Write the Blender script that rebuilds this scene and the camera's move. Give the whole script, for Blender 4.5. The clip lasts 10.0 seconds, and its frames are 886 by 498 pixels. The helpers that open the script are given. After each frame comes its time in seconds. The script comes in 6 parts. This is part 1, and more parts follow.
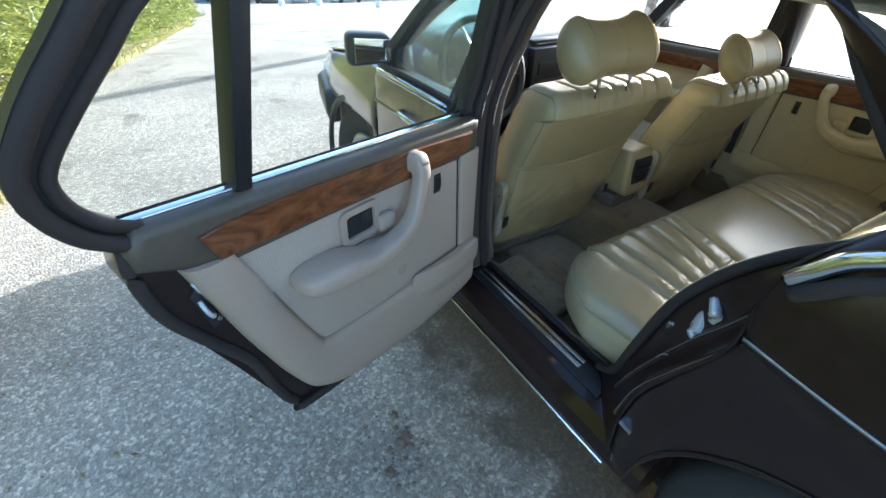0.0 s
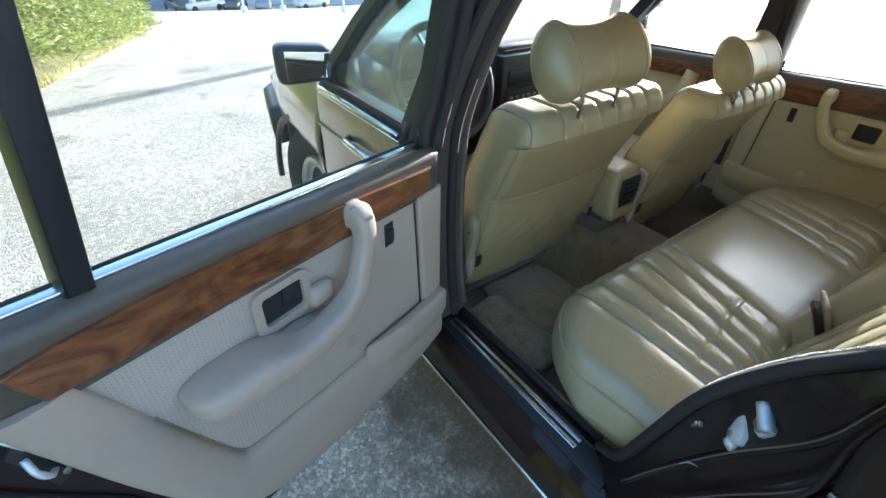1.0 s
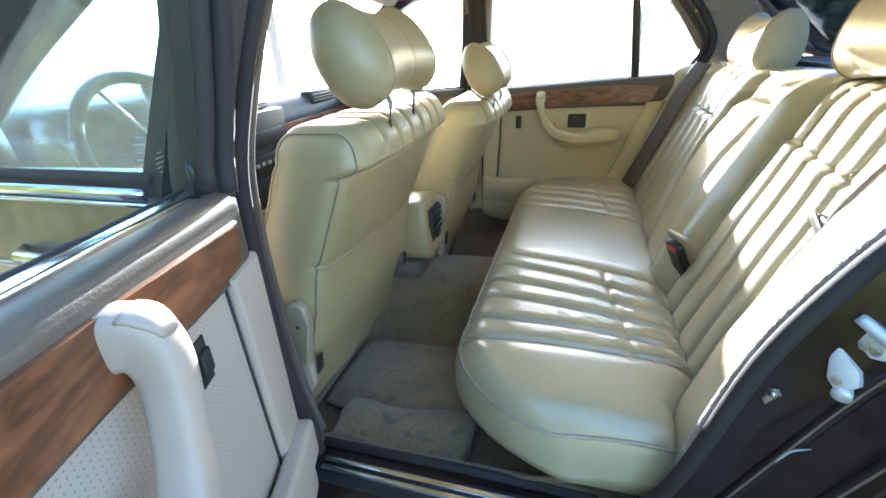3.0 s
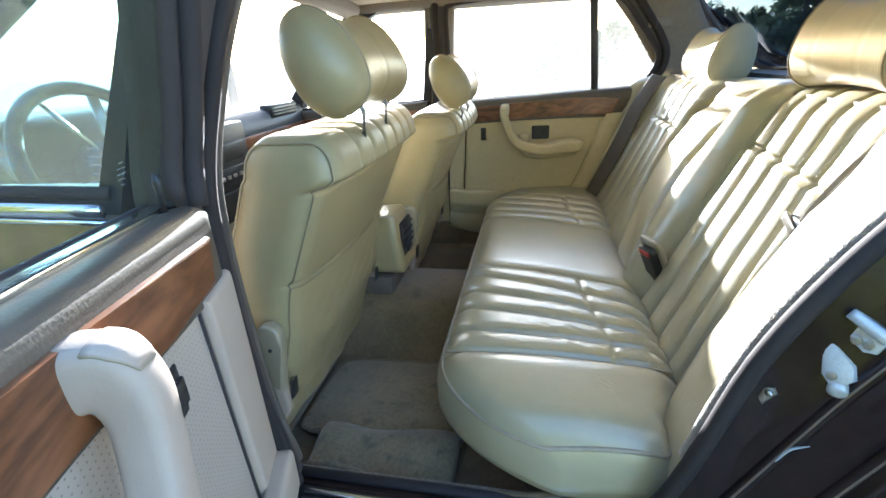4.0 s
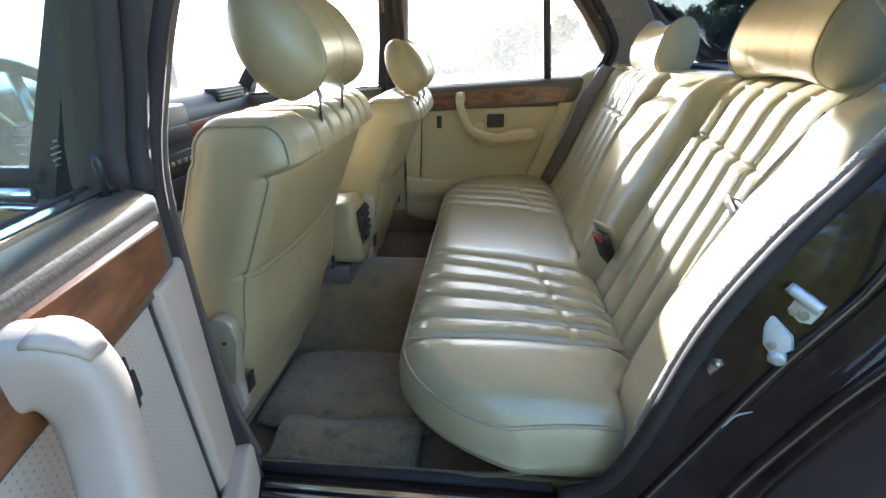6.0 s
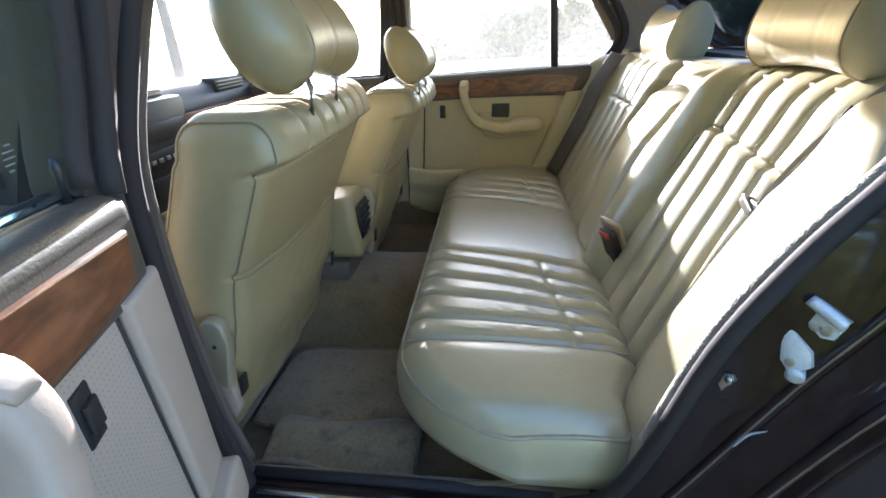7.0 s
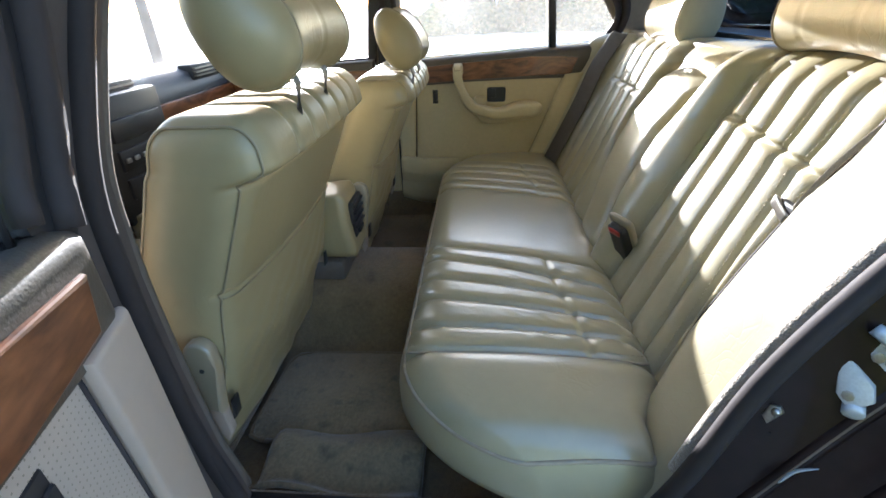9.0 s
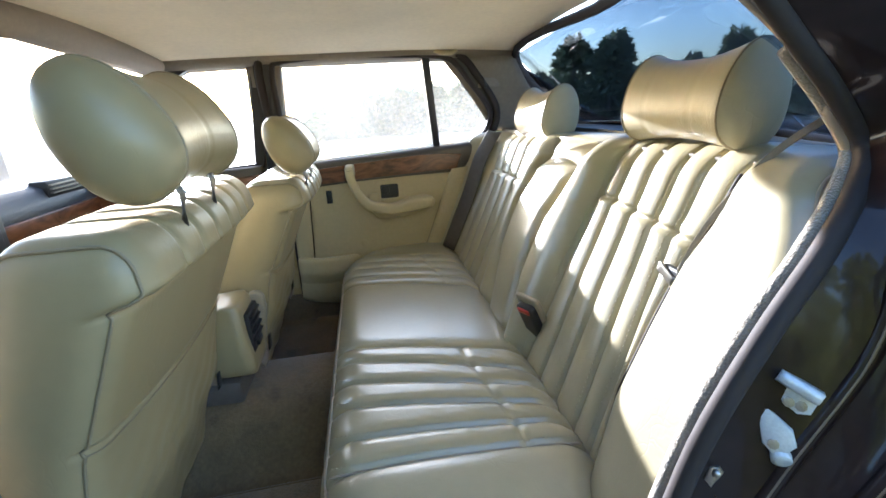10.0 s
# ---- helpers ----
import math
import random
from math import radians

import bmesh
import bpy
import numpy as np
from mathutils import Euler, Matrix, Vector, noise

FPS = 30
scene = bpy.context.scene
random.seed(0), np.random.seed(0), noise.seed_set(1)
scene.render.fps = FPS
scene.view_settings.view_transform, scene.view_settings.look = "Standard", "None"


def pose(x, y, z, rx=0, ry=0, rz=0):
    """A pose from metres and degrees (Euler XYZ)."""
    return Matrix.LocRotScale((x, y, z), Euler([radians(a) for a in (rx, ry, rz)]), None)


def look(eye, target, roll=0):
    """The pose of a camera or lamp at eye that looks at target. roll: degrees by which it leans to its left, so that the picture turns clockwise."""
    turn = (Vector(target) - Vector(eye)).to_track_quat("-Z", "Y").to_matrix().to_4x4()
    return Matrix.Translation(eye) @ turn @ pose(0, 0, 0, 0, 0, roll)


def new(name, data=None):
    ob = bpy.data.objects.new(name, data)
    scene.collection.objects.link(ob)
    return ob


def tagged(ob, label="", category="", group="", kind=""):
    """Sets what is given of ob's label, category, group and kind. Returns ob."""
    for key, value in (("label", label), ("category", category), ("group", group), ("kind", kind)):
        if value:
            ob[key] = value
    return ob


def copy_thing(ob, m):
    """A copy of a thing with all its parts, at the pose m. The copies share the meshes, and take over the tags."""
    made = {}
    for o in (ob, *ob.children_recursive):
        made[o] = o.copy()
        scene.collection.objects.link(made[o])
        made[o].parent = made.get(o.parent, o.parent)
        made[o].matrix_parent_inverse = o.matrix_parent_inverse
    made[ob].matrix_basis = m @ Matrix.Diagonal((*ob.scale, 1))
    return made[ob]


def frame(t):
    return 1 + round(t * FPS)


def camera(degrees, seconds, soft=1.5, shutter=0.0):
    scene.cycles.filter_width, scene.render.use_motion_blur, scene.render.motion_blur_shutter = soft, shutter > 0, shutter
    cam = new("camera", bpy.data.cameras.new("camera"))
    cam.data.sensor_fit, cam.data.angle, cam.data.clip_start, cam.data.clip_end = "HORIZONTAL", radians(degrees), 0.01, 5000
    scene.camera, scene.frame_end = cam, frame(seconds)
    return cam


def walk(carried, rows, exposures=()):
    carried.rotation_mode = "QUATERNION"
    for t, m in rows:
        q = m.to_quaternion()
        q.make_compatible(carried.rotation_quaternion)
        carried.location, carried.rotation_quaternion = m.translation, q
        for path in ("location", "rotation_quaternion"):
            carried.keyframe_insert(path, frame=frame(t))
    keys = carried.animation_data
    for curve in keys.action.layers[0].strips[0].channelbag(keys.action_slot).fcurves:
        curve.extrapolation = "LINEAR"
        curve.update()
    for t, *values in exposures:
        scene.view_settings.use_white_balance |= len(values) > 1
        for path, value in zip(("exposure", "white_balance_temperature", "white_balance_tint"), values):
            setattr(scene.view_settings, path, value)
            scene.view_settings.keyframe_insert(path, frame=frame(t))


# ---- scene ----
# ---- camera ----
cam = camera(88.0, 10.0, soft=1.6)
ROWS = [
    (0.0, -1.521, -0.914, 1.308, 54.00, -1.78, -32.57),
    (0.5, -1.409, -0.810, 1.283, 54.19, -2.04, -32.49),
    (1.0, -1.336, -0.713, 1.273, 54.41, -1.41, -36.31),
    (1.5, -1.327, -0.593, 1.199, 56.96, -0.64, -49.65),
    (2.0, -1.297, -0.466, 1.123, 60.90, 0.92, -62.37),
    (2.5, -1.271, -0.423, 1.060, 64.36, 2.11, -70.08),
    (3.0, -1.250, -0.387, 1.040, 65.70, 2.88, -74.26),
    (4.5, -1.237, -0.341, 1.023, 67.32, 1.98, -81.60),
    (5.0, -1.240, -0.338, 1.020, 66.71, 1.35, -83.37),
    (6.5, -1.236, -0.335, 1.019, 65.82, 1.23, -85.21),
    (7.0, -1.196, -0.348, 1.023, 64.41, 1.50, -84.18),
    (7.5, -1.134, -0.338, 1.035, 62.05, 3.55, -86.54),
    (8.0, -1.134, -0.331, 1.039, 61.97, 4.31, -86.21),
    (8.5, -1.132, -0.320, 1.036, 62.30, 2.92, -86.30),
    (9.0, -1.121, -0.317, 1.038, 61.83, 2.02, -85.87),
    (9.5, -1.089, -0.310, 1.032, 63.09, 2.94, -91.31),
    (10.0, -1.095, -0.299, 1.035, 72.57, 3.33, -99.77),
]
EXPOSURES = [(0.0, 2.1, 5280, 10), (1.0, 2.28, 5300, 10), (2.5, 3.20, 5150, 10), (4.5, 2.92, 5230, 11), (7.0, 2.68, 5240, 14), (9.0, 2.54, 5260, 14), (10.0, 2.72, 5130, 14)]
walk(cam, [(t, pose(x, y, z, rx, ry, rz)) for t, x, y, z, rx, ry, rz in ROWS], EXPOSURES)

# ---- world and sun ----
SUN_AZ, SUN_EL = 71.5, 11.0          # degrees clockwise from the car's nose, and above the horizon
world = bpy.data.worlds.new("world")
scene.world = world
world.use_nodes = True
wn, wl = world.node_tree.nodes, world.node_tree.links
sky = wn.new("ShaderNodeTexSky")
sky.sky_type, sky.sun_disc = "NISHITA", False
sky.sun_elevation, sky.sun_rotation = radians(SUN_EL), radians(SUN_AZ)
sky.air_density, sky.dust_density, sky.ozone_density = 1.0, 1.5, 1.0
wn["Background"].inputs["Strength"].default_value = 0.17
wl.new(sky.outputs[0], wn["Background"].inputs[0])
sun_data = bpy.data.lights.new("sun", "SUN")
sun_data.energy, sun_data.angle, sun_data.color = 4.8, radians(0.55), (1.0, 0.91, 0.77)
sun = new("sun", sun_data)
sun_dir = Vector((math.sin(radians(SUN_AZ)) * math.cos(radians(SUN_EL)), math.cos(radians(SUN_AZ)) * math.cos(radians(SUN_EL)), math.sin(radians(SUN_EL))))
sun.matrix_world = look(sun_dir * 30, (0, 0, 0))


# ---- materials ----
def node_mat(name, base, rough=0.5, metal=0.0, coat=0.0, spec=0.5, var=0.12, scale=6.0, grain=0.0, grain_scale=300.0, sheen=0.0, rough_var=0.08, stain=None, stain_amount=0.0):
    """Principled surface with large and small scale variation and fine relief."""
    m = bpy.data.materials.new(name)
    m.use_nodes = True
    n, l = m.node_tree.nodes, m.node_tree.links
    p = n["Principled BSDF"]
    p.inputs["Roughness"].default_value, p.inputs["Metallic"].default_value = rough, metal
    p.inputs["Coat Weight"].default_value, p.inputs["Coat Roughness"].default_value = coat, 0.06
    p.inputs["Specular IOR Level"].default_value = spec
    p.inputs["Sheen Weight"].default_value = sheen
    tc = n.new("ShaderNodeTexCoord")
    big = n.new("ShaderNodeTexNoise")
    big.inputs["Scale"].default_value, big.inputs["Detail"].default_value = scale, 5
    small = n.new("ShaderNodeTexNoise")
    small.inputs["Scale"].default_value, small.inputs["Detail"].default_value = scale * 12, 3
    for t in (big, small):
        l.new(tc.outputs["Object"], t.inputs["Vector"])
    add = n.new("ShaderNodeMath")
    add.operation = "ADD"
    l.new(big.outputs["Fac"], add.inputs[0]), l.new(small.outputs["Fac"], add.inputs[1])
    ramp = n.new("ShaderNodeMapRange")
    ramp.inputs["From Min"].default_value, ramp.inputs["From Max"].default_value = 0.7, 1.3
    ramp.inputs["To Min"].default_value, ramp.inputs["To Max"].default_value = 1 - var, 1 + var
    l.new(add.outputs[0], ramp.inputs["Value"])
    mul = n.new("ShaderNodeVectorMath")
    mul.operation = "SCALE"
    mul.inputs[0].default_value = base[:3]
    l.new(ramp.outputs[0], mul.inputs["Scale"])
    colour = mul.outputs[0]
    if stain:
        st = n.new("ShaderNodeTexNoise")
        st.inputs["Scale"].default_value, st.inputs["Detail"].default_value = scale * 2.3, 8
        l.new(tc.outputs["Object"], st.inputs["Vector"])
        sr = n.new("ShaderNodeMapRange")
        sr.inputs["From Min"].default_value, sr.inputs["From Max"].default_value = 0.55, 0.75
        sr.inputs["To Max"].default_value = stain_amount
        l.new(st.outputs["Fac"], sr.inputs["Value"])
        mx = n.new("ShaderNodeMix")
        mx.data_type = "RGBA"
        l.new(sr.outputs[0], mx.inputs["Factor"]), l.new(colour, mx.inputs[6])
        mx.inputs[7].default_value = (*stain, 1)
        colour = mx.outputs[2]
    l.new(colour, p.inputs["Base Color"])
    rr = n.new("ShaderNodeMapRange")
    rr.inputs["To Min"].default_value, rr.inputs["To Max"].default_value = max(0.02, rough - rough_var), min(1, rough + rough_var)
    l.new(small.outputs["Fac"], rr.inputs["Value"]), l.new(rr.outputs[0], p.inputs["Roughness"])
    if grain:
        g = n.new("ShaderNodeTexNoise")
        g.inputs["Scale"].default_value, g.inputs["Detail"].default_value = grain_scale, 2
        l.new(tc.outputs["Object"], g.inputs["Vector"])
        b = n.new("ShaderNodeBump")
        b.inputs["Strength"].default_value, b.inputs["Distance"].default_value = grain, 0.002
        l.new(g.outputs["Fac"], b.inputs["Height"]), l.new(b.outputs[0], p.inputs["Normal"])
    return m


def leather_mat(name, base, rough=0.34, coat=0.25):
    """Hide with pores, soft creases and faint wear."""
    m = node_mat(name, base, rough, var=0.035, scale=4, rough_var=0.03, spec=1.0, coat=coat)
    m.node_tree.nodes["Principled BSDF"].inputs["Coat Roughness"].default_value = 0.23
    n, l = m.node_tree.nodes, m.node_tree.links
    tc = n["Texture Coordinate"]
    pores = n.new("ShaderNodeTexVoronoi")
    pores.inputs["Scale"].default_value = 420
    crease = n.new("ShaderNodeTexNoise")
    crease.inputs["Scale"].default_value, crease.inputs["Detail"].default_value, crease.inputs["Distortion"].default_value = 16, 2, 0.3
    for t in (pores, crease):
        l.new(tc.outputs["Object"], t.inputs["Vector"])
    b1, b2 = n.new("ShaderNodeBump"), n.new("ShaderNodeBump")
    b1.inputs["Strength"].default_value, b1.inputs["Distance"].default_value = 0.035, 0.001
    b2.inputs["Strength"].default_value, b2.inputs["Distance"].default_value = 0.08, 0.004
    # Fine crossing wrinkles, stronger in worn patches.
    lines, patch, amount, height = n.new("ShaderNodeTexVoronoi"), n.new("ShaderNodeTexNoise"), n.new("ShaderNodeMapRange"), n.new("ShaderNodeMath")
    lines.feature = "DISTANCE_TO_EDGE"
    lines.inputs["Scale"].default_value = 34
    patch.inputs["Scale"].default_value, patch.inputs["Detail"].default_value = 7, 3
    amount.inputs["From Min"].default_value, amount.inputs["From Max"].default_value, amount.inputs["To Max"].default_value = 0.48, 0.70, 1.0
    rim = n.new("ShaderNodeMapRange")
    rim.inputs["From Max"].default_value = 0.10
    warped = n.new("ShaderNodeVectorMath")
    warped.operation = "MULTIPLY_ADD"
    warped.inputs[1].default_value = (0.10, 0.10, 0.10)
    l.new(crease.outputs["Color"], warped.inputs[0]), l.new(tc.outputs["Object"], warped.inputs[2])
    l.new(warped.outputs[0], lines.inputs["Vector"]), l.new(tc.outputs["Object"], patch.inputs["Vector"])
    l.new(lines.outputs["Distance"], rim.inputs["Value"]), l.new(patch.outputs["Fac"], amount.inputs["Value"])
    height.operation = "MULTIPLY"
    l.new(rim.outputs[0], height.inputs[0]), l.new(amount.outputs[0], height.inputs[1])
    b3 = n.new("ShaderNodeBump")
    b3.inputs["Strength"].default_value, b3.inputs["Distance"].default_value = 0.20, 0.0012
    l.new(height.outputs[0], b3.inputs["Height"]), l.new(b3.outputs[0], b2.inputs["Normal"])
    l.new(pores.outputs["Distance"], b1.inputs["Height"]), l.new(crease.outputs["Fac"], b2.inputs["Height"])
    l.new(b2.outputs[0], b1.inputs["Normal"]), l.new(b1.outputs[0], n["Principled BSDF"].inputs["Normal"])
    return m


def wood_mat():
    """Polished walnut veneer with wavy figure along the strip."""
    m = bpy.data.materials.new("walnut")
    m.use_nodes = True
    n, l = m.node_tree.nodes, m.node_tree.links
    p = n["Principled BSDF"]
    p.inputs["Roughness"].default_value, p.inputs["Coat Weight"].default_value = 0.34, 0.25
    tc, mp = n.new("ShaderNodeTexCoord"), n.new("ShaderNodeMapping")
    mp.inputs["Scale"].default_value = (5, 5, 15)
    l.new(tc.outputs["Object"], mp.inputs["Vector"])
    wave = n.new("ShaderNodeTexNoise")
    wave.inputs["Scale"].default_value, wave.inputs["Detail"].default_value, wave.inputs["Distortion"].default_value = 1.1, 7, 3.2
    fine = n.new("ShaderNodeTexNoise")
    fine.inputs["Scale"].default_value, fine.inputs["Detail"].default_value = 12, 7
    l.new(mp.outputs[0], wave.inputs["Vector"]), l.new(mp.outputs[0], fine.inputs["Vector"])
    add = n.new("ShaderNodeMath")
    add.operation = "MULTIPLY_ADD"
    add.inputs[1].default_value = 0.22
    l.new(fine.outputs["Fac"], add.inputs[0]), l.new(wave.outputs["Fac"], add.inputs[2])
    cr = n.new("ShaderNodeValToRGB")
    e = cr.color_ramp.elements
    e[0].position, e[0].color = 0.43, (0.066, 0.0215, 0.0078, 1)
    e[1].position, e[1].color = 0.86, (0.250, 0.098, 0.036, 1)
    mid = cr.color_ramp.elements.new(0.60)
    mid.color = (0.150, 0.055, 0.019, 1)
    l.new(add.outputs[0], cr.inputs[0]), l.new(cr.outputs[0], p.inputs["Base Color"])
    return m


def glass_mat(name, tint, gloss=1.0):
    """A thin pane: clear through, glossy by Fresnel."""
    m = bpy.data.materials.new(name)
    m.use_nodes = True
    n, l = m.node_tree.nodes, m.node_tree.links
    n.remove(n["Principled BSDF"])
    tr, gl, mx_, lw, pw = n.new("ShaderNodeBsdfTransparent"), n.new("ShaderNodeBsdfGlossy"), n.new("ShaderNodeMixShader"), n.new("ShaderNodeLayerWeight"), n.new("ShaderNodeMath")
    tr.inputs[0].default_value, gl.inputs["Roughness"].default_value = (*tint, 1), 0.02
    lw.inputs["Blend"].default_value = 0.5
    pw.operation = "POWER"
    pw.inputs[1].default_value = 4.0
    sc = n.new("ShaderNodeMath")
    sc.operation = "MULTIPLY_ADD"
    sc.inputs[1].default_value, sc.inputs[2].default_value = 0.6 * gloss, 0.025 * gloss
    l.new(lw.outputs["Facing"], pw.inputs[0]), l.new(pw.outputs[0], sc.inputs[0]), l.new(sc.outputs[0], mx_.inputs[0])
    l.new(tr.outputs[0], mx_.inputs[1]), l.new(gl.outputs[0], mx_.inputs[2])
    l.new(mx_.outputs[0], n["Material Output"].inputs[0])
    return m


def dust_haze_glass_mat(name, tint, film, gloss=0.8):
    """A pane with a thin streaky film, dust and added haze, that the low sun lights from behind."""
    m = glass_mat(name, tint, gloss)
    n, l = m.node_tree.nodes, m.node_tree.links
    tc, mp, ns, mr = n.new("ShaderNodeTexCoord"), n.new("ShaderNodeMapping"), n.new("ShaderNodeTexNoise"), n.new("ShaderNodeMapRange")
    mp.inputs["Scale"].default_value = (3, 3, 2.2)
    ns.inputs["Scale"].default_value, ns.inputs["Detail"].default_value = 1.5, 5
    mr.inputs["From Min"].default_value, mr.inputs["From Max"].default_value = 0.3, 0.75
    mr.inputs["To Min"].default_value, mr.inputs["To Max"].default_value = film * 0.6, film * 1.4
    l.new(tc.outputs["Object"], mp.inputs[0]), l.new(mp.outputs[0], ns.inputs["Vector"]), l.new(ns.outputs["Fac"], mr.inputs["Value"])
    dust, mix = n.new("ShaderNodeBsdfTranslucent"), n.new("ShaderNodeMixShader")
    dust.inputs[0].default_value = (0.80, 0.78, 0.72, 1)
    out = n["Material Output"].inputs[0]
    clean = out.links[0].from_socket
    l.new(mr.outputs[0], mix.inputs[0]), l.new(clean, mix.inputs[1]), l.new(dust.outputs[0], mix.inputs[2]), l.new(mix.outputs[0], out)
    return m


def perforated(m):
    """Rows of small punched holes over a trim surface that lies in the open door's plane."""
    n, l = m.node_tree.nodes, m.node_tree.links
    mp, lt, mix = n.new("ShaderNodeMapping"), n.new("ShaderNodeMath"), n.new("ShaderNodeMix")
    mp.inputs["Rotation"].default_value = (0, 0, radians(-18))
    lt.operation = "LESS_THAN"
    mix.data_type = "RGBA"
    mix.inputs[7].default_value = (0.24, 0.205, 0.155, 1)
    l.new(n["Texture Coordinate"].outputs["Object"], mp.inputs[0])
    sx, cx_, hyp, vm = n.new("ShaderNodeSeparateXYZ"), n.new("ShaderNodeCombineXYZ"), n.new("ShaderNodeVectorMath"), n.new("ShaderNodeVectorMath")
    # Distance in the panel's own plane: along the door and upwards.
    vm.operation, vm.inputs[1].default_value = "MULTIPLY", (160, 160, 160)
    fr = n.new("ShaderNodeVectorMath")
    fr.operation = "FRACTION"
    sub = n.new("ShaderNodeVectorMath")
    sub.operation, sub.inputs[1].default_value = "SUBTRACT", (0.5, 0.5, 0.5)
    l.new(mp.outputs[0], vm.inputs[0]), l.new(vm.outputs[0], fr.inputs[0]), l.new(fr.outputs[0], sub.inputs[0]), l.new(sub.outputs[0], sx.inputs[0])
    l.new(sx.outputs["X"], cx_.inputs["X"]), l.new(sx.outputs["Z"], cx_.inputs["Z"])
    hyp.operation = "LENGTH"
    l.new(cx_.outputs[0], hyp.inputs[0]), l.new(hyp.outputs["Value"], lt.inputs[0])
    lt.inputs[1].default_value = 0.14
    base = n["Principled BSDF"].inputs["Base Color"]
    src = base.links[0].from_socket
    l.new(lt.outputs[0], mix.inputs["Factor"]), l.new(src, mix.inputs[6]), l.new(mix.outputs[2], base)
    return m


def gravel_mat():
    """Worn tar-and-chip parking ground: pale chips in grey binder, with darker patches."""
    m = bpy.data.materials.new("chip_seal")
    m.use_nodes = True
    n, l = m.node_tree.nodes, m.node_tree.links
    p = n["Principled BSDF"]
    p.inputs["Roughness"].default_value = 0.9
    tc = n.new("ShaderNodeTexCoord")
    chips = n.new("ShaderNodeTexVoronoi")
    chips.inputs["Scale"].default_value = 95
    chips2 = n.new("ShaderNodeTexVoronoi")
    chips2.inputs["Scale"].default_value = 210
    big = n.new("ShaderNodeTexNoise")
    big.inputs["Scale"].default_value, big.inputs["Detail"].default_value = 1.1, 8
    for t in (chips, chips2, big):
        l.new(tc.outputs["Object"], t.inputs["Vector"])
    sep = n.new("ShaderNodeSeparateColor")
    l.new(chips.outputs["Color"], sep.inputs[0])
    cr = n.new("ShaderNodeValToRGB")
    e = cr.color_ramp.elements
    e[0].position, e[0].color = 0.0, (0.30, 0.268, 0.218, 1)
    e[1].position, e[1].color = 1.0, (0.70, 0.63, 0.51, 1)
    mid = cr.color_ramp.elements.new(0.72)
    mid.color = (0.435, 0.390, 0.318, 1)
    l.new(sep.outputs[0], cr.inputs[0])
    sep2 = n.new("ShaderNodeSeparateColor")
    l.new(chips2.outputs["Color"], sep2.inputs[0])
    mr = n.new("ShaderNodeMapRange")
    mr.inputs["To Min"].default_value, mr.inputs["To Max"].default_value = 0.75, 1.2
    l.new(sep2.outputs[1], mr.inputs["Value"])
    mb = n.new("ShaderNodeMapRange")
    mb.inputs["From Min"].default_value, mb.inputs["From Max"].default_value = 0.32, 0.62
    mb.inputs["To Min"].default_value, mb.inputs["To Max"].default_value = 0.74, 1.04
    l.new(big.outputs["Fac"], mb.inputs["Value"])
    mm = n.new("ShaderNodeMath")
    mm.operation = "MULTIPLY"
    l.new(mr.outputs[0], mm.inputs[0]), l.new(mb.outputs[0], mm.inputs[1])
    oil = n.new("ShaderNodeTexNoise")
    oil.inputs["Scale"].default_value, oil.inputs["Detail"].default_value = 2.6, 6
    l.new(tc.outputs["Object"], oil.inputs["Vector"])
    mo = n.new("ShaderNodeMapRange")
    mo.inputs["From Min"].default_value, mo.inputs["From Max"].default_value = 0.60, 0.72
    mo.inputs["To Min"].default_value, mo.inputs["To Max"].default_value = 1.0, 0.5
    l.new(oil.outputs["Fac"], mo.inputs["Value"])
    m2 = n.new("ShaderNodeMath")
    m2.operation = "MULTIPLY"
    l.new(mm.outputs[0], m2.inputs[0]), l.new(mo.outputs[0], m2.inputs[1])
    mm = m2
    sc = n.new("ShaderNodeVectorMath")
    sc.operation = "SCALE"
    l.new(cr.outputs[0], sc.inputs[0]), l.new(mm.outputs[0], sc.inputs["Scale"])
    # Brown soil and rust dirt that has dropped along the parked car's side, with a ragged outline; the car's contact
    # shade is painted in with it.
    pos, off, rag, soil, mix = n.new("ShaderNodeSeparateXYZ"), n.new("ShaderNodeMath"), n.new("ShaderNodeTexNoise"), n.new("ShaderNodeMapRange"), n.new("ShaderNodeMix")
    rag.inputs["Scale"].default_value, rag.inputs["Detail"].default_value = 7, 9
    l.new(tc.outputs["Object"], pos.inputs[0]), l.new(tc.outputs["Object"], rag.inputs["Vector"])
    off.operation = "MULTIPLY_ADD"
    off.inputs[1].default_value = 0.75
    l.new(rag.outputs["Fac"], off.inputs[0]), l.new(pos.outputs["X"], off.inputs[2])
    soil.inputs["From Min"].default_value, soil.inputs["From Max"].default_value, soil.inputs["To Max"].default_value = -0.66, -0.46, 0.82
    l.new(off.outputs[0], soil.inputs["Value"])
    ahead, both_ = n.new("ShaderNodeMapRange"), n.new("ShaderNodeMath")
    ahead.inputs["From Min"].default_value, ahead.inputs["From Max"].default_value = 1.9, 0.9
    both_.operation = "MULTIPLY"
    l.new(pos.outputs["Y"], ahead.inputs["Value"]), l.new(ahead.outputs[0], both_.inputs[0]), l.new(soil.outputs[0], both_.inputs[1])
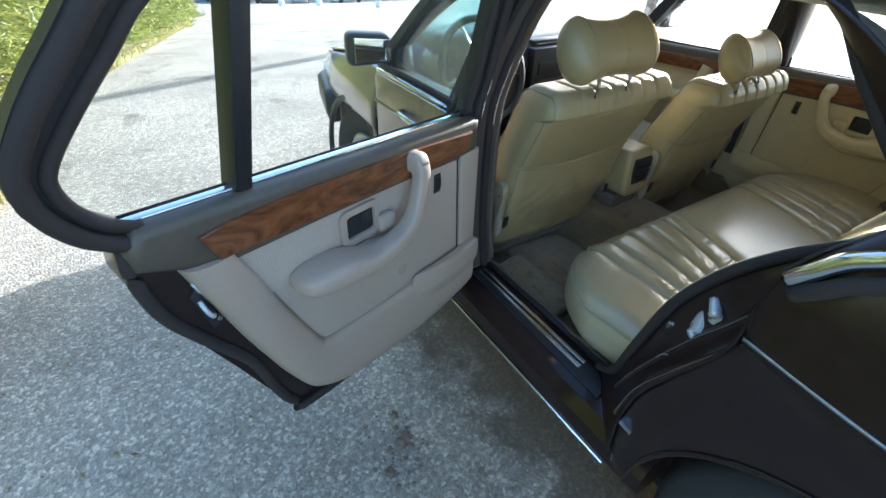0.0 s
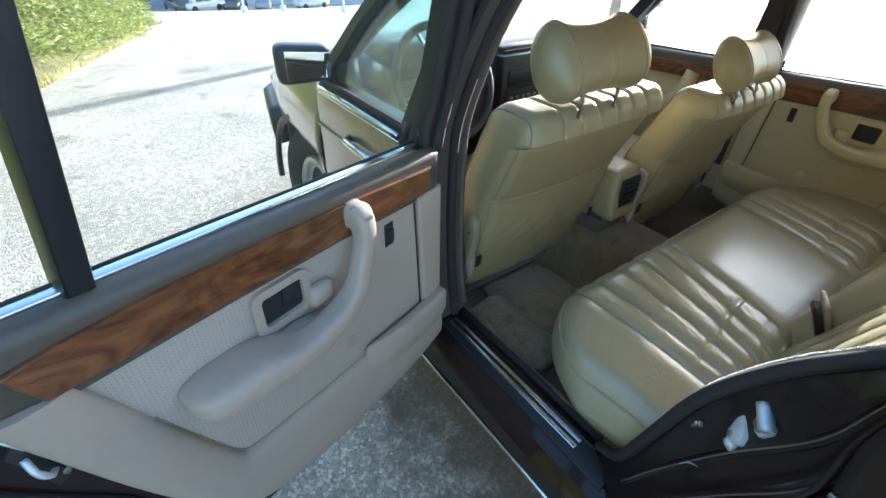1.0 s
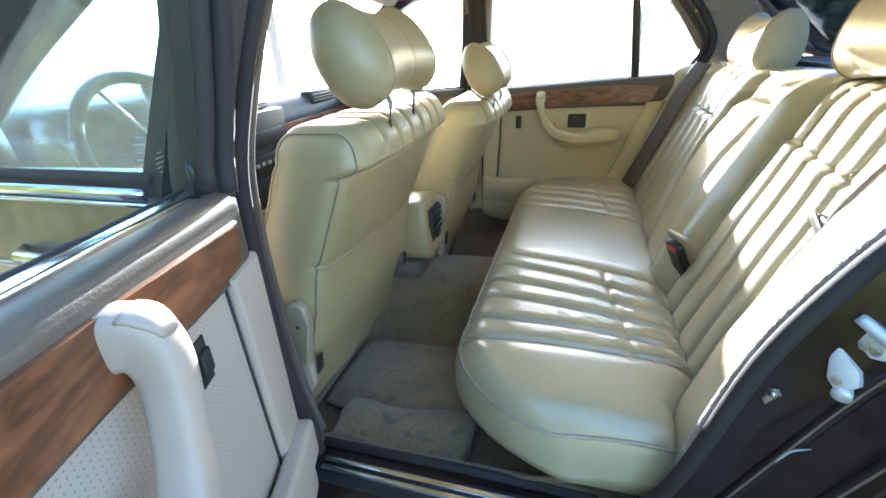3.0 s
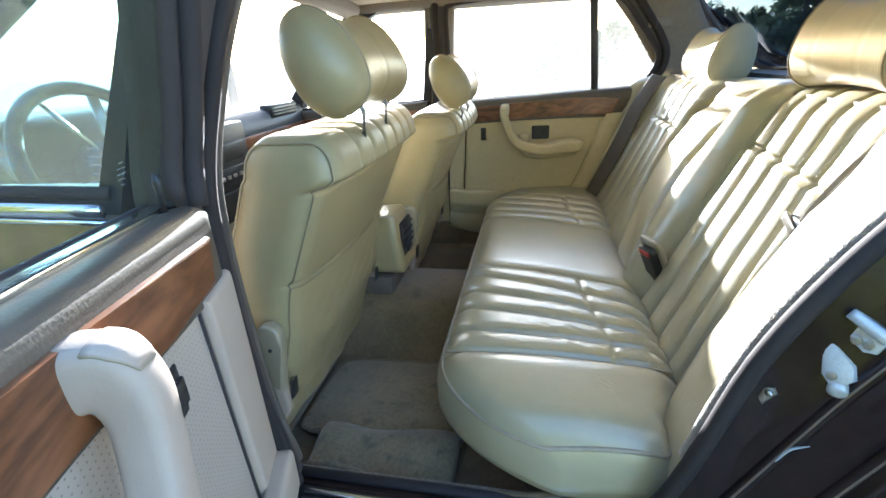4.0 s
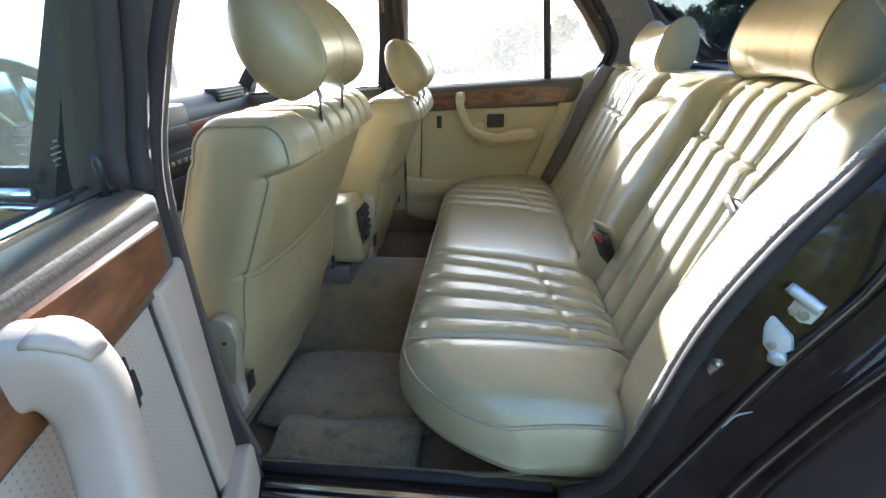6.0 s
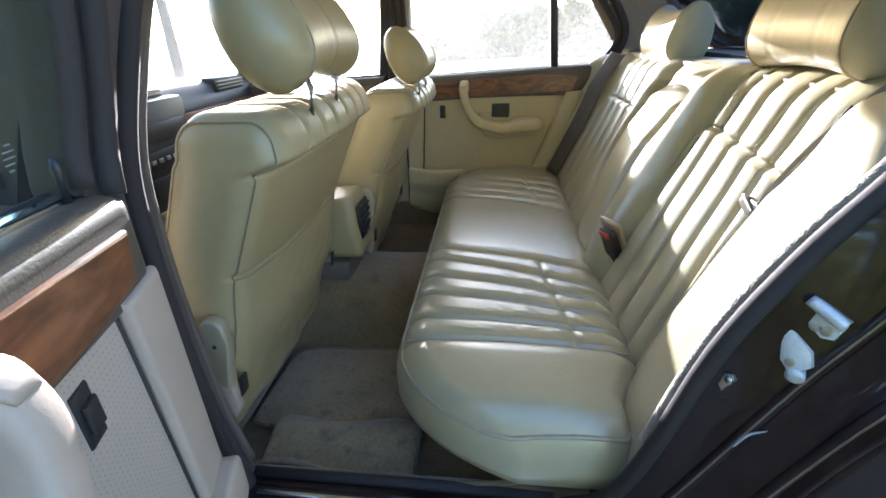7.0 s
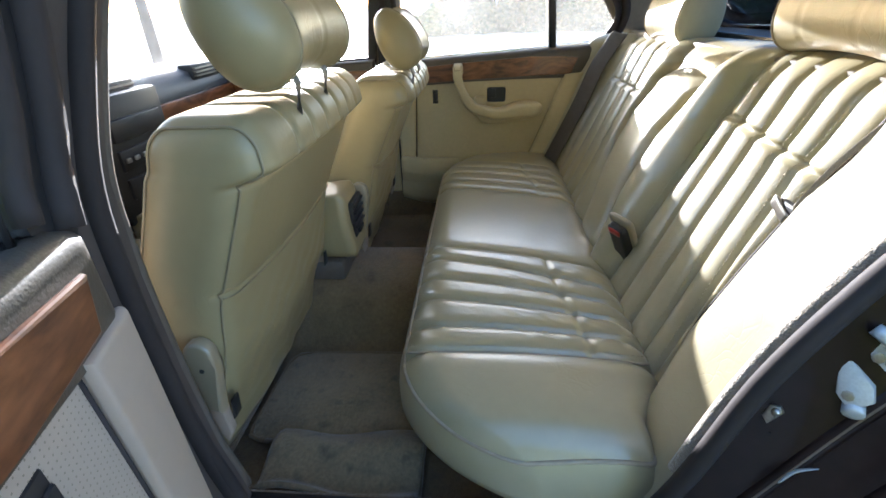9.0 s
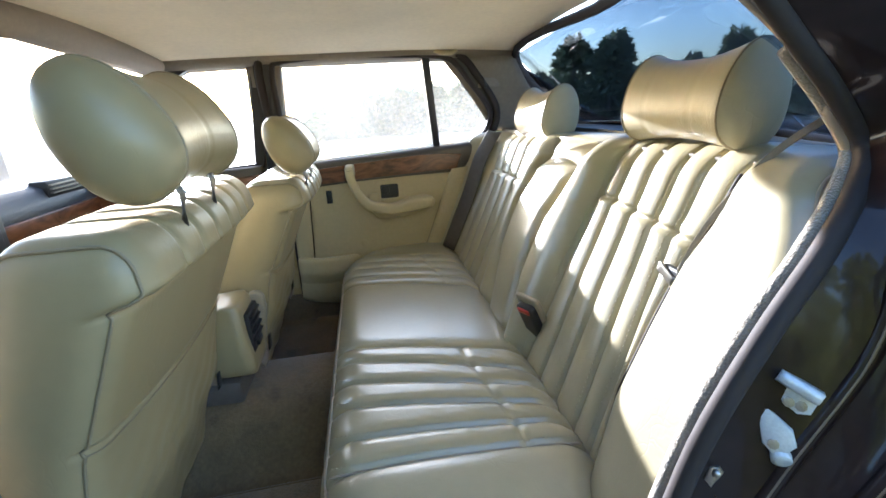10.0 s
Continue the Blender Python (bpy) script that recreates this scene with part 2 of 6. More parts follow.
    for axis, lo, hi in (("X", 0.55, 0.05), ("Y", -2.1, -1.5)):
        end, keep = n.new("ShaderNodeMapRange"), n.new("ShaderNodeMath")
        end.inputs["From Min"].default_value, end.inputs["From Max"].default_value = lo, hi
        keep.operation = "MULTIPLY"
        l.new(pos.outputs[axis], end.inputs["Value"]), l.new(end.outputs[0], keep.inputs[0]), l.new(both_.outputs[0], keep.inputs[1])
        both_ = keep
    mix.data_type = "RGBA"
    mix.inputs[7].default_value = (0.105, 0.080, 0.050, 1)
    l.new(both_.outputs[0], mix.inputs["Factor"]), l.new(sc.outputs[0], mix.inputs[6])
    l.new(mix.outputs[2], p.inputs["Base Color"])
    b = n.new("ShaderNodeBump")
    b.inputs["Strength"].default_value, b.inputs["Distance"].default_value = 0.45, 0.005
    b.invert = True
    l.new(chips.outputs["Distance"], b.inputs["Height"]), l.new(b.outputs[0], p.inputs["Normal"])
    return m


def leaf_mat(name, a, b_):
    """Leaves that differ from one another, with light passing through."""
    m = bpy.data.materials.new(name)
    m.use_nodes = True
    n, l = m.node_tree.nodes, m.node_tree.links
    p = n["Principled BSDF"]
    p.inputs["Roughness"].default_value = 0.55
    geo, cr = n.new("ShaderNodeNewGeometry"), n.new("ShaderNodeValToRGB")
    cr.color_ramp.elements[0].color, cr.color_ramp.elements[1].color = (*a, 1), (*b_, 1)
    l.new(geo.outputs["Random Per Island"], cr.inputs[0]), l.new(cr.outputs[0], p.inputs["Base Color"])
    tl, mx = n.new("ShaderNodeBsdfTranslucent"), n.new("ShaderNodeMixShader")
    mx.inputs[0].default_value = 0.3
    l.new(cr.outputs[0], tl.inputs[0]), l.new(p.outputs[0], mx.inputs[1]), l.new(tl.outputs[0], mx.inputs[2])
    l.new(mx.outputs[0], n["Material Output"].inputs[0])
    return m


LEATHER = leather_mat("seat_leather", (0.390, 0.342, 0.208), 0.30, 0.55)
LEATHER_SOFT = leather_mat("headrest_hide", (0.40, 0.352, 0.222), 0.46, 0.05)
LEATHER_SOFT.node_tree.nodes["Principled BSDF"].inputs["Specular IOR Level"].default_value = 0.45
# Front seat hide: yellower, and darkened for the pillar's shade on the seats.
LEATHER_SHADED = leather_mat("shaded_seat_hide", (0.312, 0.250, 0.128), 0.38)
LEATHER_SHADED.node_tree.nodes["Principled BSDF"].inputs["Coat Weight"].default_value = 0.0
LEATHER_SHADED.node_tree.nodes["Principled BSDF"].inputs["Specular IOR Level"].default_value = 0.5
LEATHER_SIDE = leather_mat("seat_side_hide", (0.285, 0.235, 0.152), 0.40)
PIPING = node_mat("piping", (0.36, 0.30, 0.215), 0.45)
PIPING_DARK = node_mat("dark_piping", (0.27, 0.215, 0.125), 0.5)
THREAD = node_mat("thread", (0.40, 0.35, 0.25), 0.6)
VINYL = node_mat("door_vinyl", (0.378, 0.298, 0.230), 0.6, var=0.04, grain=0.07, grain_scale=420)
# Same door trim, yellowed here for the warm bounce inside the cabin.
VINYL_BOUNCE = node_mat("door_vinyl_bounce", (0.52, 0.425, 0.235), 0.5, var=0.05, grain=0.08, grain_scale=420)
DARK_VINYL = node_mat("dark_vinyl", (0.086, 0.069, 0.050), 0.46, var=0.10, grain=0.15, grain_scale=330, rough_var=0.05)
DASH = node_mat("dash_plastic", (0.045, 0.045, 0.05), 0.45, grain=0.5, grain_scale=200)
WALNUT = wood_mat()
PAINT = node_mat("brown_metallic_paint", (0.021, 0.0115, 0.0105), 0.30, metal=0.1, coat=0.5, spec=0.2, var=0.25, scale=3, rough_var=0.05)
# The body's brown, lightened for the sunlit gravel mirrored in its front panels.
PAINT_LIT = node_mat("lit_brown_paint", (0.20, 0.148, 0.112), 0.32, metal=0.35, coat=1.0, var=0.2, scale=3)
RUBBER = node_mat("rubber", (0.030, 0.022, 0.020), 0.82, var=0.2, scale=10)
BLACK = node_mat("black_plastic", (0.020, 0.019, 0.020), 0.42, var=0.2, scale=12)
CHROME = node_mat("chrome", (0.72, 0.73, 0.75), 0.14, metal=1.0, var=0.05, rough_var=0.06)
ZINC = node_mat("zinc", (0.66, 0.67, 0.68), 0.42, metal=0.35, var=0.12, scale=30)
STEEL = node_mat("steel", (0.45, 0.42, 0.38), 0.35, metal=1.0, var=0.2, scale=40)
CARPET = node_mat("carpet", (0.170, 0.118, 0.058), 0.95, var=0.22, scale=9, grain=1.0, grain_scale=260, sheen=0.3, stain=(0.045, 0.036, 0.025), stain_amount=0.6)
MAT_CARPET = node_mat("mat_carpet", (0.232, 0.174, 0.094), 0.95, var=0.25, scale=11, grain=1.0, grain_scale=300, sheen=0.3, stain=(0.05, 0.04, 0.028), stain_amount=0.7)
HEADLINER = node_mat("headliner", (0.74, 0.66, 0.53), 0.9, var=0.06, grain=0.3, grain_scale=400)
PILLAR_TRIM = node_mat("pillar_trim", (0.235, 0.195, 0.152), 0.7, var=0.1, grain=0.4, grain_scale=250)
FUZZ = node_mat("windlace_cloth", (0.29, 0.245, 0.185), 0.95, var=0.3, scale=40, grain=1.0, grain_scale=400, sheen=0.6)
BELT = node_mat("belt_web", (0.028, 0.026, 0.026), 0.75, var=0.15, scale=50, grain=0.6, grain_scale=500)
PILLAR_DARK = node_mat("pillar_black_brown", (0.072, 0.056, 0.048), 0.72, var=0.12, grain=0.15, grain_scale=300)
PILLAR_COVER = node_mat("pillar_cover_plastic", (0.115, 0.094, 0.076), 0.5, var=0.12, grain=0.25, grain_scale=280)
BELT_GREY = node_mat("grey_belt_web", (0.10, 0.085, 0.072), 0.7, var=0.15, scale=50, grain=0.5, grain_scale=500)
BELT_WORN = node_mat("worn_belt_web", (0.24, 0.205, 0.165), 0.75, var=0.15, scale=50, grain=0.5, grain_scale=500)
RED = node_mat("red_plastic", (0.42, 0.035, 0.025), 0.4)
GLASS = glass_mat("clear_glass", (0.95, 0.975, 0.97), 0.5)
GLASS_DUSTY = dust_haze_glass_mat("dusty_glass", (0.96, 0.97, 0.96), 0.046)
VINYL_PERF = perforated(node_mat("perforated_vinyl", (0.415, 0.347, 0.282), 0.5, var=0.04, grain=0.06, grain_scale=420))
# A faint film on these two panes puts a veil of haze over them.
GLASS_NEAR = dust_haze_glass_mat("near_door_glass", (0.95, 0.975, 0.97), 0.014, 0.25)
GLASS_TINT = dust_haze_glass_mat("tinted_glass", (0.66, 0.87, 0.90), 0.012, 1.3)
GLASS_REAR = glass_mat("rear_glass", (0.32, 0.37, 0.44), 1.0)
MIRROR = node_mat("mirror_silver", (0.9, 0.9, 0.9), 0.02, metal=1.0, var=0.0, rough_var=0.0)
POLE_PAINT = node_mat("etched_white", (0.22, 0.23, 0.23), 0.8)
GROUND = gravel_mat()
TYRE = node_mat("tyre", (0.02, 0.02, 0.02), 0.8, grain=0.4, grain_scale=100)
ALLOY = node_mat("alloy", (0.42, 0.42, 0.42), 0.35, metal=0.9)


# ---- mesh helpers ----
def mesh_of(name, verts, faces, smooth=True):
    me = bpy.data.meshes.new(name)
    me.from_pydata([tuple(map(float, v)) for v in verts], [], [tuple(map(int, f)) for f in faces])
    me.update()
    if smooth:
        me.polygons.foreach_set("use_smooth", [True] * len(me.polygons))
    return me


def part(name, geo, material, parent=None, label="", smooth=True):
    """One mesh object, from a bmesh or from (verts, faces), under a thing or a part."""
    if isinstance(geo, bmesh.types.BMesh):
        bmesh.ops.recalc_face_normals(geo, faces=geo.faces[:])
        me = bpy.data.meshes.new(name)
        geo.to_mesh(me)
        geo.free()
        if smooth:
            me.polygons.foreach_set("use_smooth", [True] * len(me.polygons))
            me.set_sharp_from_angle(angle=radians(38))
    else:
        me = mesh_of(name, geo[0], geo[1], smooth)
    me.materials.append(material)
    ob = new(name, me)
    if parent:
        ob.parent = parent
        ob.matrix_parent_inverse = parent.matrix_basis.inverted()
    return tagged(ob, label) if label else ob


def thing(name, label, category, at=(0, 0, 0), group="", kind=""):
    ob = new(name)
    ob.empty_display_size = 0.05
    ob.location = at
    bpy.context.view_layer.update()
    return tagged(ob, label, category, group, kind)


def join(*geos):
    vs, fs, k = [], [], 0
    for v, f in geos:
        vs += [tuple(p) for p in v]
        fs += [tuple(i + k for i in g) for g in f]
        k += len(v)
    return vs, fs


def soft_box(half, r, seg, warp=None):
    """A rounded box of many small faces, whose points warp (an array function) may move."""
    half, seg = np.array(half, float), np.array(seg)
    lattice, faces = {}, []

    def vid(i, j, k):
        return lattice.setdefault((i, j, k), len(lattice))
    for a in range(3):
        b, c = (a + 1) % 3, (a + 2) % 3
        for side in (0, seg[a]):
            for i in range(seg[b]):
                for j in range(seg[c]):
                    quad = []
                    for di, dj in ((0, 0), (1, 0), (1, 1), (0, 1)):
                        q = [0, 0, 0]
                        q[a], q[b], q[c] = side, i + di, j + dj
                        quad.append(vid(*q))
                    faces.append(quad if side else quad[::-1])
    pts = np.array(list(lattice.keys()), float) / seg * 2 - 1
    q = pts * half
    r = min(r, half.min() * 0.999)
    core = np.clip(q, -(half - r), half - r)
    d = q - core
    ln = np.linalg.norm(d, axis=1, keepdims=True)
    v = core + d / np.maximum(ln, 1e-9) * r
    return (warp(v) if warp else v), faces


def bm_box(size, centre, bevel=0.0, segs=2):
    bm = bmesh.new()
    bmesh.ops.create_cube(bm, size=1)
    bmesh.ops.scale(bm, vec=size, verts=bm.verts)
    if bevel:
        bmesh.ops.bevel(bm, geom=bm.edges[:], offset=bevel, segments=segs, profile=0.5, affect="EDGES")
    bmesh.ops.translate(bm, vec=centre, verts=bm.verts)
    return bm


def prism(poly, lo, hi, place, bevel=0.0, segs=2, holes=()):
    """A plate: poly in the plane, from lo to hi along its normal; place(a, b, h) gives the point."""
    bm = bmesh.new()
    n = len(poly)
    bot = [bm.verts.new(place(a, b, lo)) for a, b in poly]
    top = [bm.verts.new(place(a, b, hi)) for a, b in poly]
    for i in range(n):
        bm.faces.new((bot[i], bot[(i + 1) % n], top[(i + 1) % n], top[i]))
    bm.faces.new(bot[::-1]), bm.faces.new(top)
    if bevel:
        rim = [e for e in bm.edges if all(v in top for v in e.verts) or all(v in bot for v in e.verts)]
        bmesh.ops.bevel(bm, geom=rim, offset=bevel, segments=segs, profile=0.5, affect="EDGES")
    return bm


def frame_plate(outer, inner, lo, hi, place):
    """A ring-shaped plate between two loops with the same number of points."""
    bm, n = bmesh.new(), len(outer)
    loops = [[bm.verts.new(place(a, b, h)) for a, b in loop] for loop, h in ((outer, lo), (outer, hi), (inner, hi), (inner, lo))]
    for k in range(4):
        p, q = loops[k], loops[(k + 1) % 4]
        for i in range(n):
            bm.faces.new((p[i], p[(i + 1) % n], q[(i + 1) % n], q[i]))
    return bm


def smooth_line(pts, n=8, closed=False):
    """Points along a Catmull-Rom curve through pts."""
    pts = [Vector(p) for p in pts]
    out, m = [], len(pts)
    for i in range(m if closed else m - 1):
        p0 = pts[(i - 1) % m] if closed or i > 0 else pts[0] * 2 - pts[1]
        p1, p2 = pts[i], pts[(i + 1) % m]
        p3 = pts[(i + 2) % m] if closed or i + 2 < m else pts[-1] * 2 - pts[-2]
        for k in range(n):
            t = k / n
            out.append(0.5 * ((2 * p1) + (p2 - p0) * t + (2 * p0 - 5 * p1 + 4 * p2 - p3) * t * t + (3 * p1 - p0 - 3 * p2 + p3) * t ** 3))
    if not closed:
        out.append(pts[-1])
    return out


def tube(pts, r, n=8, closed=False, flat=1.0, up=(0, 0, 1)):
    """A round or flattened rod along pts; r may be a list."""
    pts = [Vector(p) for p in pts]
    m, vs, fs = len(pts), [], []
    for i, p in enumerate(pts):
        a = pts[(i - 1) % m] if closed or i else pts[0]
        b = pts[(i + 1) % m] if closed or i < m - 1 else pts[-1]
        t = (b - a).normalized()
        s = t.cross(Vector(up))
        if s.length < 1e-3:
            s = t.cross(Vector((1, 0, 0)))
        s.normalize()
        w = s.cross(t)
        rr = r[i] if isinstance(r, (list, tuple)) else r
        for k in range(n):
            c = 2 * math.pi * k / n
            vs.append(p + s * math.cos(c) * rr + w * math.sin(c) * rr * flat)
    for i in range(m if closed else m - 1):
        for k in range(n):
            i2 = (i + 1) % m
            fs.append((i * n + k, i * n + (k + 1) % n, i2 * n + (k + 1) % n, i2 * n + k))
    if not closed:
        fs += [tuple(range(n))[::-1], tuple(range((m - 1) * n, m * n))]
    return vs, fs


def loft(rings, closed=True, caps=True):
    n, vs, fs = len(rings[0]), [], []
    for r in rings:
        vs += [tuple(p) for p in r]
    for i in range(len(rings) - 1):
        for k in range(n if closed else n - 1):
            fs.append((i * n + k, i * n + (k + 1) % n, (i + 1) * n + (k + 1) % n, (i + 1) * n + k))
    if caps and closed:
        fs += [tuple(range(n))[::-1], tuple(range((len(rings) - 1) * n, len(rings) * n))]
    return vs, fs


def sheet(rows, thick, sub=6):
    """A panel through rows of points (a Catmull-Rom grid), with real thickness along its normals."""
    fine = [smooth_line(r, sub) for r in rows]
    cols = [smooth_line([f[k] for f in fine], sub) for k in range(len(fine[0]))]
    w, h = len(cols), len(cols[0])
    p = np.array([[tuple(v) for v in c] for c in cols])
    du, dv = np.gradient(p, axis=0), np.gradient(p, axis=1)
    nn = np.cross(du, dv)
    nn /= np.maximum(np.linalg.norm(nn, axis=2, keepdims=True), 1e-9)
    vs = np.concatenate([p.reshape(-1, 3), (p - nn * thick).reshape(-1, 3)])
    fs, k = [], w * h
    for i in range(w - 1):
        for j in range(h - 1):
            a, b, c, d = i * h + j, (i + 1) * h + j, (i + 1) * h + j + 1, i * h + j + 1
            fs += [(a, b, c, d), (d + k, c + k, b + k, a + k)]
    rim = [i * h for i in range(w)] + [(w - 1) * h + j for j in range(1, h)] + [i * h + h - 1 for i in range(w - 2, -1, -1)] + list(range(h - 2, 0, -1))
    for a, b in zip(rim, rim[1:] + rim[:1]):
        fs.append((b, a, a + k, b + k))
    return vs, fs


def edge_ring(half, r, axis, sign, theta, n=10, seg=24):
    """Points round one face of a soft_box, on its rounded edge."""
    b, c = (axis + 1) % 3, (axis + 2) % 3
    k, out = r * math.cos(theta), []
    hb, hc = half[b] - r, half[c] - r
    for (sb, sc), a0 in (((1, 1), 0), ((-1, 1), 90), ((-1, -1), 180), ((1, -1), 270)):
        for i in range(n + 1):
            a = radians(a0 + 90 * i / n)
            p = [0, 0, 0]
            p[axis] = sign * (half[axis] - r + r * math.sin(theta))
            p[b], p[c] = sb * hb + k * math.cos(a), sc * hc + k * math.sin(a)
            out.append(p)
    full = []
    for p, q in zip(out, out[1:] + out[:1]):
        m = max(1, int(np.linalg.norm(np.subtract(q, p)) * seg))
        full += [np.array(p) + (np.array(q) - np.array(p)) * i / m for i in range(m)]
    return np.array(full)


def groove(d, width):
    return np.exp(-(d / width) ** 2)


def smooth2(pts, n):
    return [(p.x, p.y) for p in smooth_line([(a, b, 0) for a, b in pts], n)]


def bm_from(geo):
    me = mesh_of("tmp", *geo)
    bm = bmesh.new()
    bm.from_mesh(me)
    bpy.data.meshes.remove(me)
    return bm
# ---- ground ----
def gz(x, y):
    """The lot falls away gently ahead of the car and to its right."""
    def soft(v):
        return v if v > 20 else math.log1p(math.exp(v * 1.2)) / 1.2
    drop = 0.140 * soft(y - 4.5) + 0.066 * min(33.3, soft(x - 4.5))
    return -14.0 * math.tanh(drop / 14.0)


def build_ground():
    radii = [0, 0.6, 1.2, 1.8, 2.4, 3, 3.6, 4.2, 5, 6, 7, 8, 9.5, 11, 13, 16, 20, 25, 32, 40, 50, 65, 85, 120, 200, 400, 900, 3000]
    vs, fs, n = [(0, 0, gz(0, 0))], [], 96
    for r in radii[1:]:
        for k in range(n):
            a = 2 * math.pi * k / n
            x, y = r * math.cos(a), r * math.sin(a)
            vs.append((x, y, gz(x, y) + (0.006 * noise.noise(Vector((x * 0.9, y * 0.9, 0))) if r < 12 else 0)))
    for k in range(n):
        fs.append((0, 1 + k, 1 + (k + 1) % n))
    for i in range(len(radii) - 2):
        for k in range(n):
            a, b = 1 + i * n + k, 1 + i * n + (k + 1) % n
            fs.append((a, a + n, b + n, b))
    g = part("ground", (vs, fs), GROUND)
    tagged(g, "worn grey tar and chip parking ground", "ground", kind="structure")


build_ground()

# ---- the car's shell ----
CX = 0.035
H = Vector((-0.80, 0.03, 0))
TURN = radians(197)
U, N = Vector((math.cos(TURN), math.sin(TURN), 0)), Vector((-math.sin(TURN), math.cos(TURN), 0))
car = thing("car", "dark brown metallic saloon car with its rear door open", "car", (CX, -0.1, 0))


def mx(x):
    """Mirror of x about the car's middle."""
    return 2 * CX - x


# The near door opening, (x, y, z) from the foot of the centre pillar over the roof to the sill.
OPEN_IN = [(-0.685, 0.056, 0.36), (-0.685, 0.082, 0.50), (-0.685, 0.095, 0.66), (-0.685, 0.096, 0.80), (-0.682, 0.085, 0.90), (-0.672, 0.060, 1.00), (-0.655, 0.026, 1.10), (-0.625, -0.035, 1.215), (-0.605, -0.14, 1.250), (-0.598, -0.42, 1.258), (-0.602, -0.575, 1.230), (-0.640, -0.674, 1.142), (-0.650, -0.744, 1.070), (-0.652, -0.800, 1.014), (-0.664, -0.828, 0.964), (-0.705, -0.777, 0.930), (-0.736, -0.715, 0.882), (-0.746, -0.655, 0.805), (-0.746, -0.600, 0.690), (-0.738, -0.558, 0.52), (-0.715, -0.525, 0.40), (-0.69, -0.47, 0.340)]


def build_sill():
    prof = [(-0.672, 0.318), (-0.692, 0.326), (-0.705, 0.322), (-0.745, 0.318), (-0.775, 0.300), (-0.800, 0.262), (-0.802, 0.215), (-0.780, 0.175), (-0.70, 0.165), (-0.655, 0.20)]
    rings = [[(x - 0.012 * k, y, z) for x, z in prof] for k, y in ((0, 0.95), (0, 0.5), (0, 0.1), (0.5, -0.2), (1.2, -0.5), (1.4, -0.62), (1.4, -0.72))]
    part("sill", loft(rings), PAINT, car, "black painted door sill", smooth=False)
    # Plate with two bright strips.
    plate = prism([(-0.702, 0.05), (-0.752, 0.05), (-0.772, -0.53), (-0.717, -0.53)], 0.3255, 0.333, lambda a, b, h: (a, b, h - 0.16 * max(0, -0.715 - a)), 0.002)
    part("sill_plate", plate, BLACK, car, "ribbed black sill plate")
    for x0, x1 in ((-0.712, -0.718), (-0.728, -0.737)):
        s = [(x0, 0.03), (x0 - 0.009, 0.03), (x1 - 0.012, -0.44), (x1, -0.44)]
        part("sill_strip", prism(s, 0.331, 0.3385, lambda a, b, h: (a, b, h - 0.16 * max(0, -0.715 - a)), 0.001), CHROME, car, "bright metal strip on the sill")
    part("sill_edge_trim", tube([(-0.795, 0.9, 0.185), (-0.795, 0.1, 0.185), (-0.800, -0.3, 0.183), (-0.806, -0.62, 0.18)], 0.007, 6), CHROME, car)
    part("carpet_edge", tube([(-0.668, 0.10, 0.322), (-0.668, -0.2, 0.320), (-0.670, -0.46, 0.316)], 0.011, 8, flat=0.7), RUBBER, car)
    part("jack_trim", prism([(-0.644, 0.447), (-0.706, 0.438), (-0.706, 0.425), (-0.644, 0.434)], -0.866, -0.846, lambda a, b, h: (h, a, b)), CHROME, car)


build_sill()


def build_pillar_b():
    """Near centre pillar: dark trim inside, black rubber lips at the opening."""
    zs = [0.33, 0.45, 0.60, 0.75, 0.88, 1.0, 1.1, 1.21]
    front = [0.150, 0.152, 0.160, 0.166, 0.162, 0.136, 0.102, 0.055]
    rear = [0.056, 0.080, 0.092, 0.096, 0.088, 0.060, 0.026, -0.030]
    rings = []
    for z in np.linspace(0.33, 1.21, 30):
        f, r = float(np.interp(z, zs, front)), float(np.interp(z, zs, rear))
        o = -0.80 + max(0, z - 0.9) * 0.36
        i = -0.665 + max(0, z - 0.9) * 0.15
        of = float(np.interp(z, [0.33, 0.86, 1.0, 1.1, 1.21], [0.14, 0.138, 0.105, 0.072, 0.015]))
        rings.append([(o, of, z), (o, r + 0.014, z), (o + 0.02, r + 0.004, z), (o + 0.05, r, z), (i - 0.02, r, z), (i, r + 0.004, z), (i + 0.01, r + 0.02, z), (i + 0.01, f - 0.01, z), (i, f, z)])
    part("centre_pillar", bm_from(loft(rings)), PILLAR_DARK, car, "black brown centre door pillar")
    seal = smooth_line([(-0.70 + max(0, z - 0.9) * 0.15, r - 0.002, z) for z, r in zip(zs, rear)], 5)
    part("pillar_seal", tube(seal, 0.013, 8, up=(1, 0, 0)), RUBBER, car)
    seal2 = smooth_line([(-0.755 + max(0, z - 0.9) * 0.18, r + 0.006, z) for z, r in zip(zs, rear)], 5)
    part("pillar_seal", tube(seal2, 0.009, 8, up=(1, 0, 0)), RUBBER, car)
    trim = smooth_line([(-0.652 + max(0, z - 0.9) * 0.15, r + 0.035, z) for z, r in zip(zs, rear)], 5)
    part("pillar_cover", tube(trim, 0.026, 10, flat=0.6, up=(1, 0, 0)), PILLAR_COVER, car, "dark brown plastic pillar cover")


build_pillar_b()


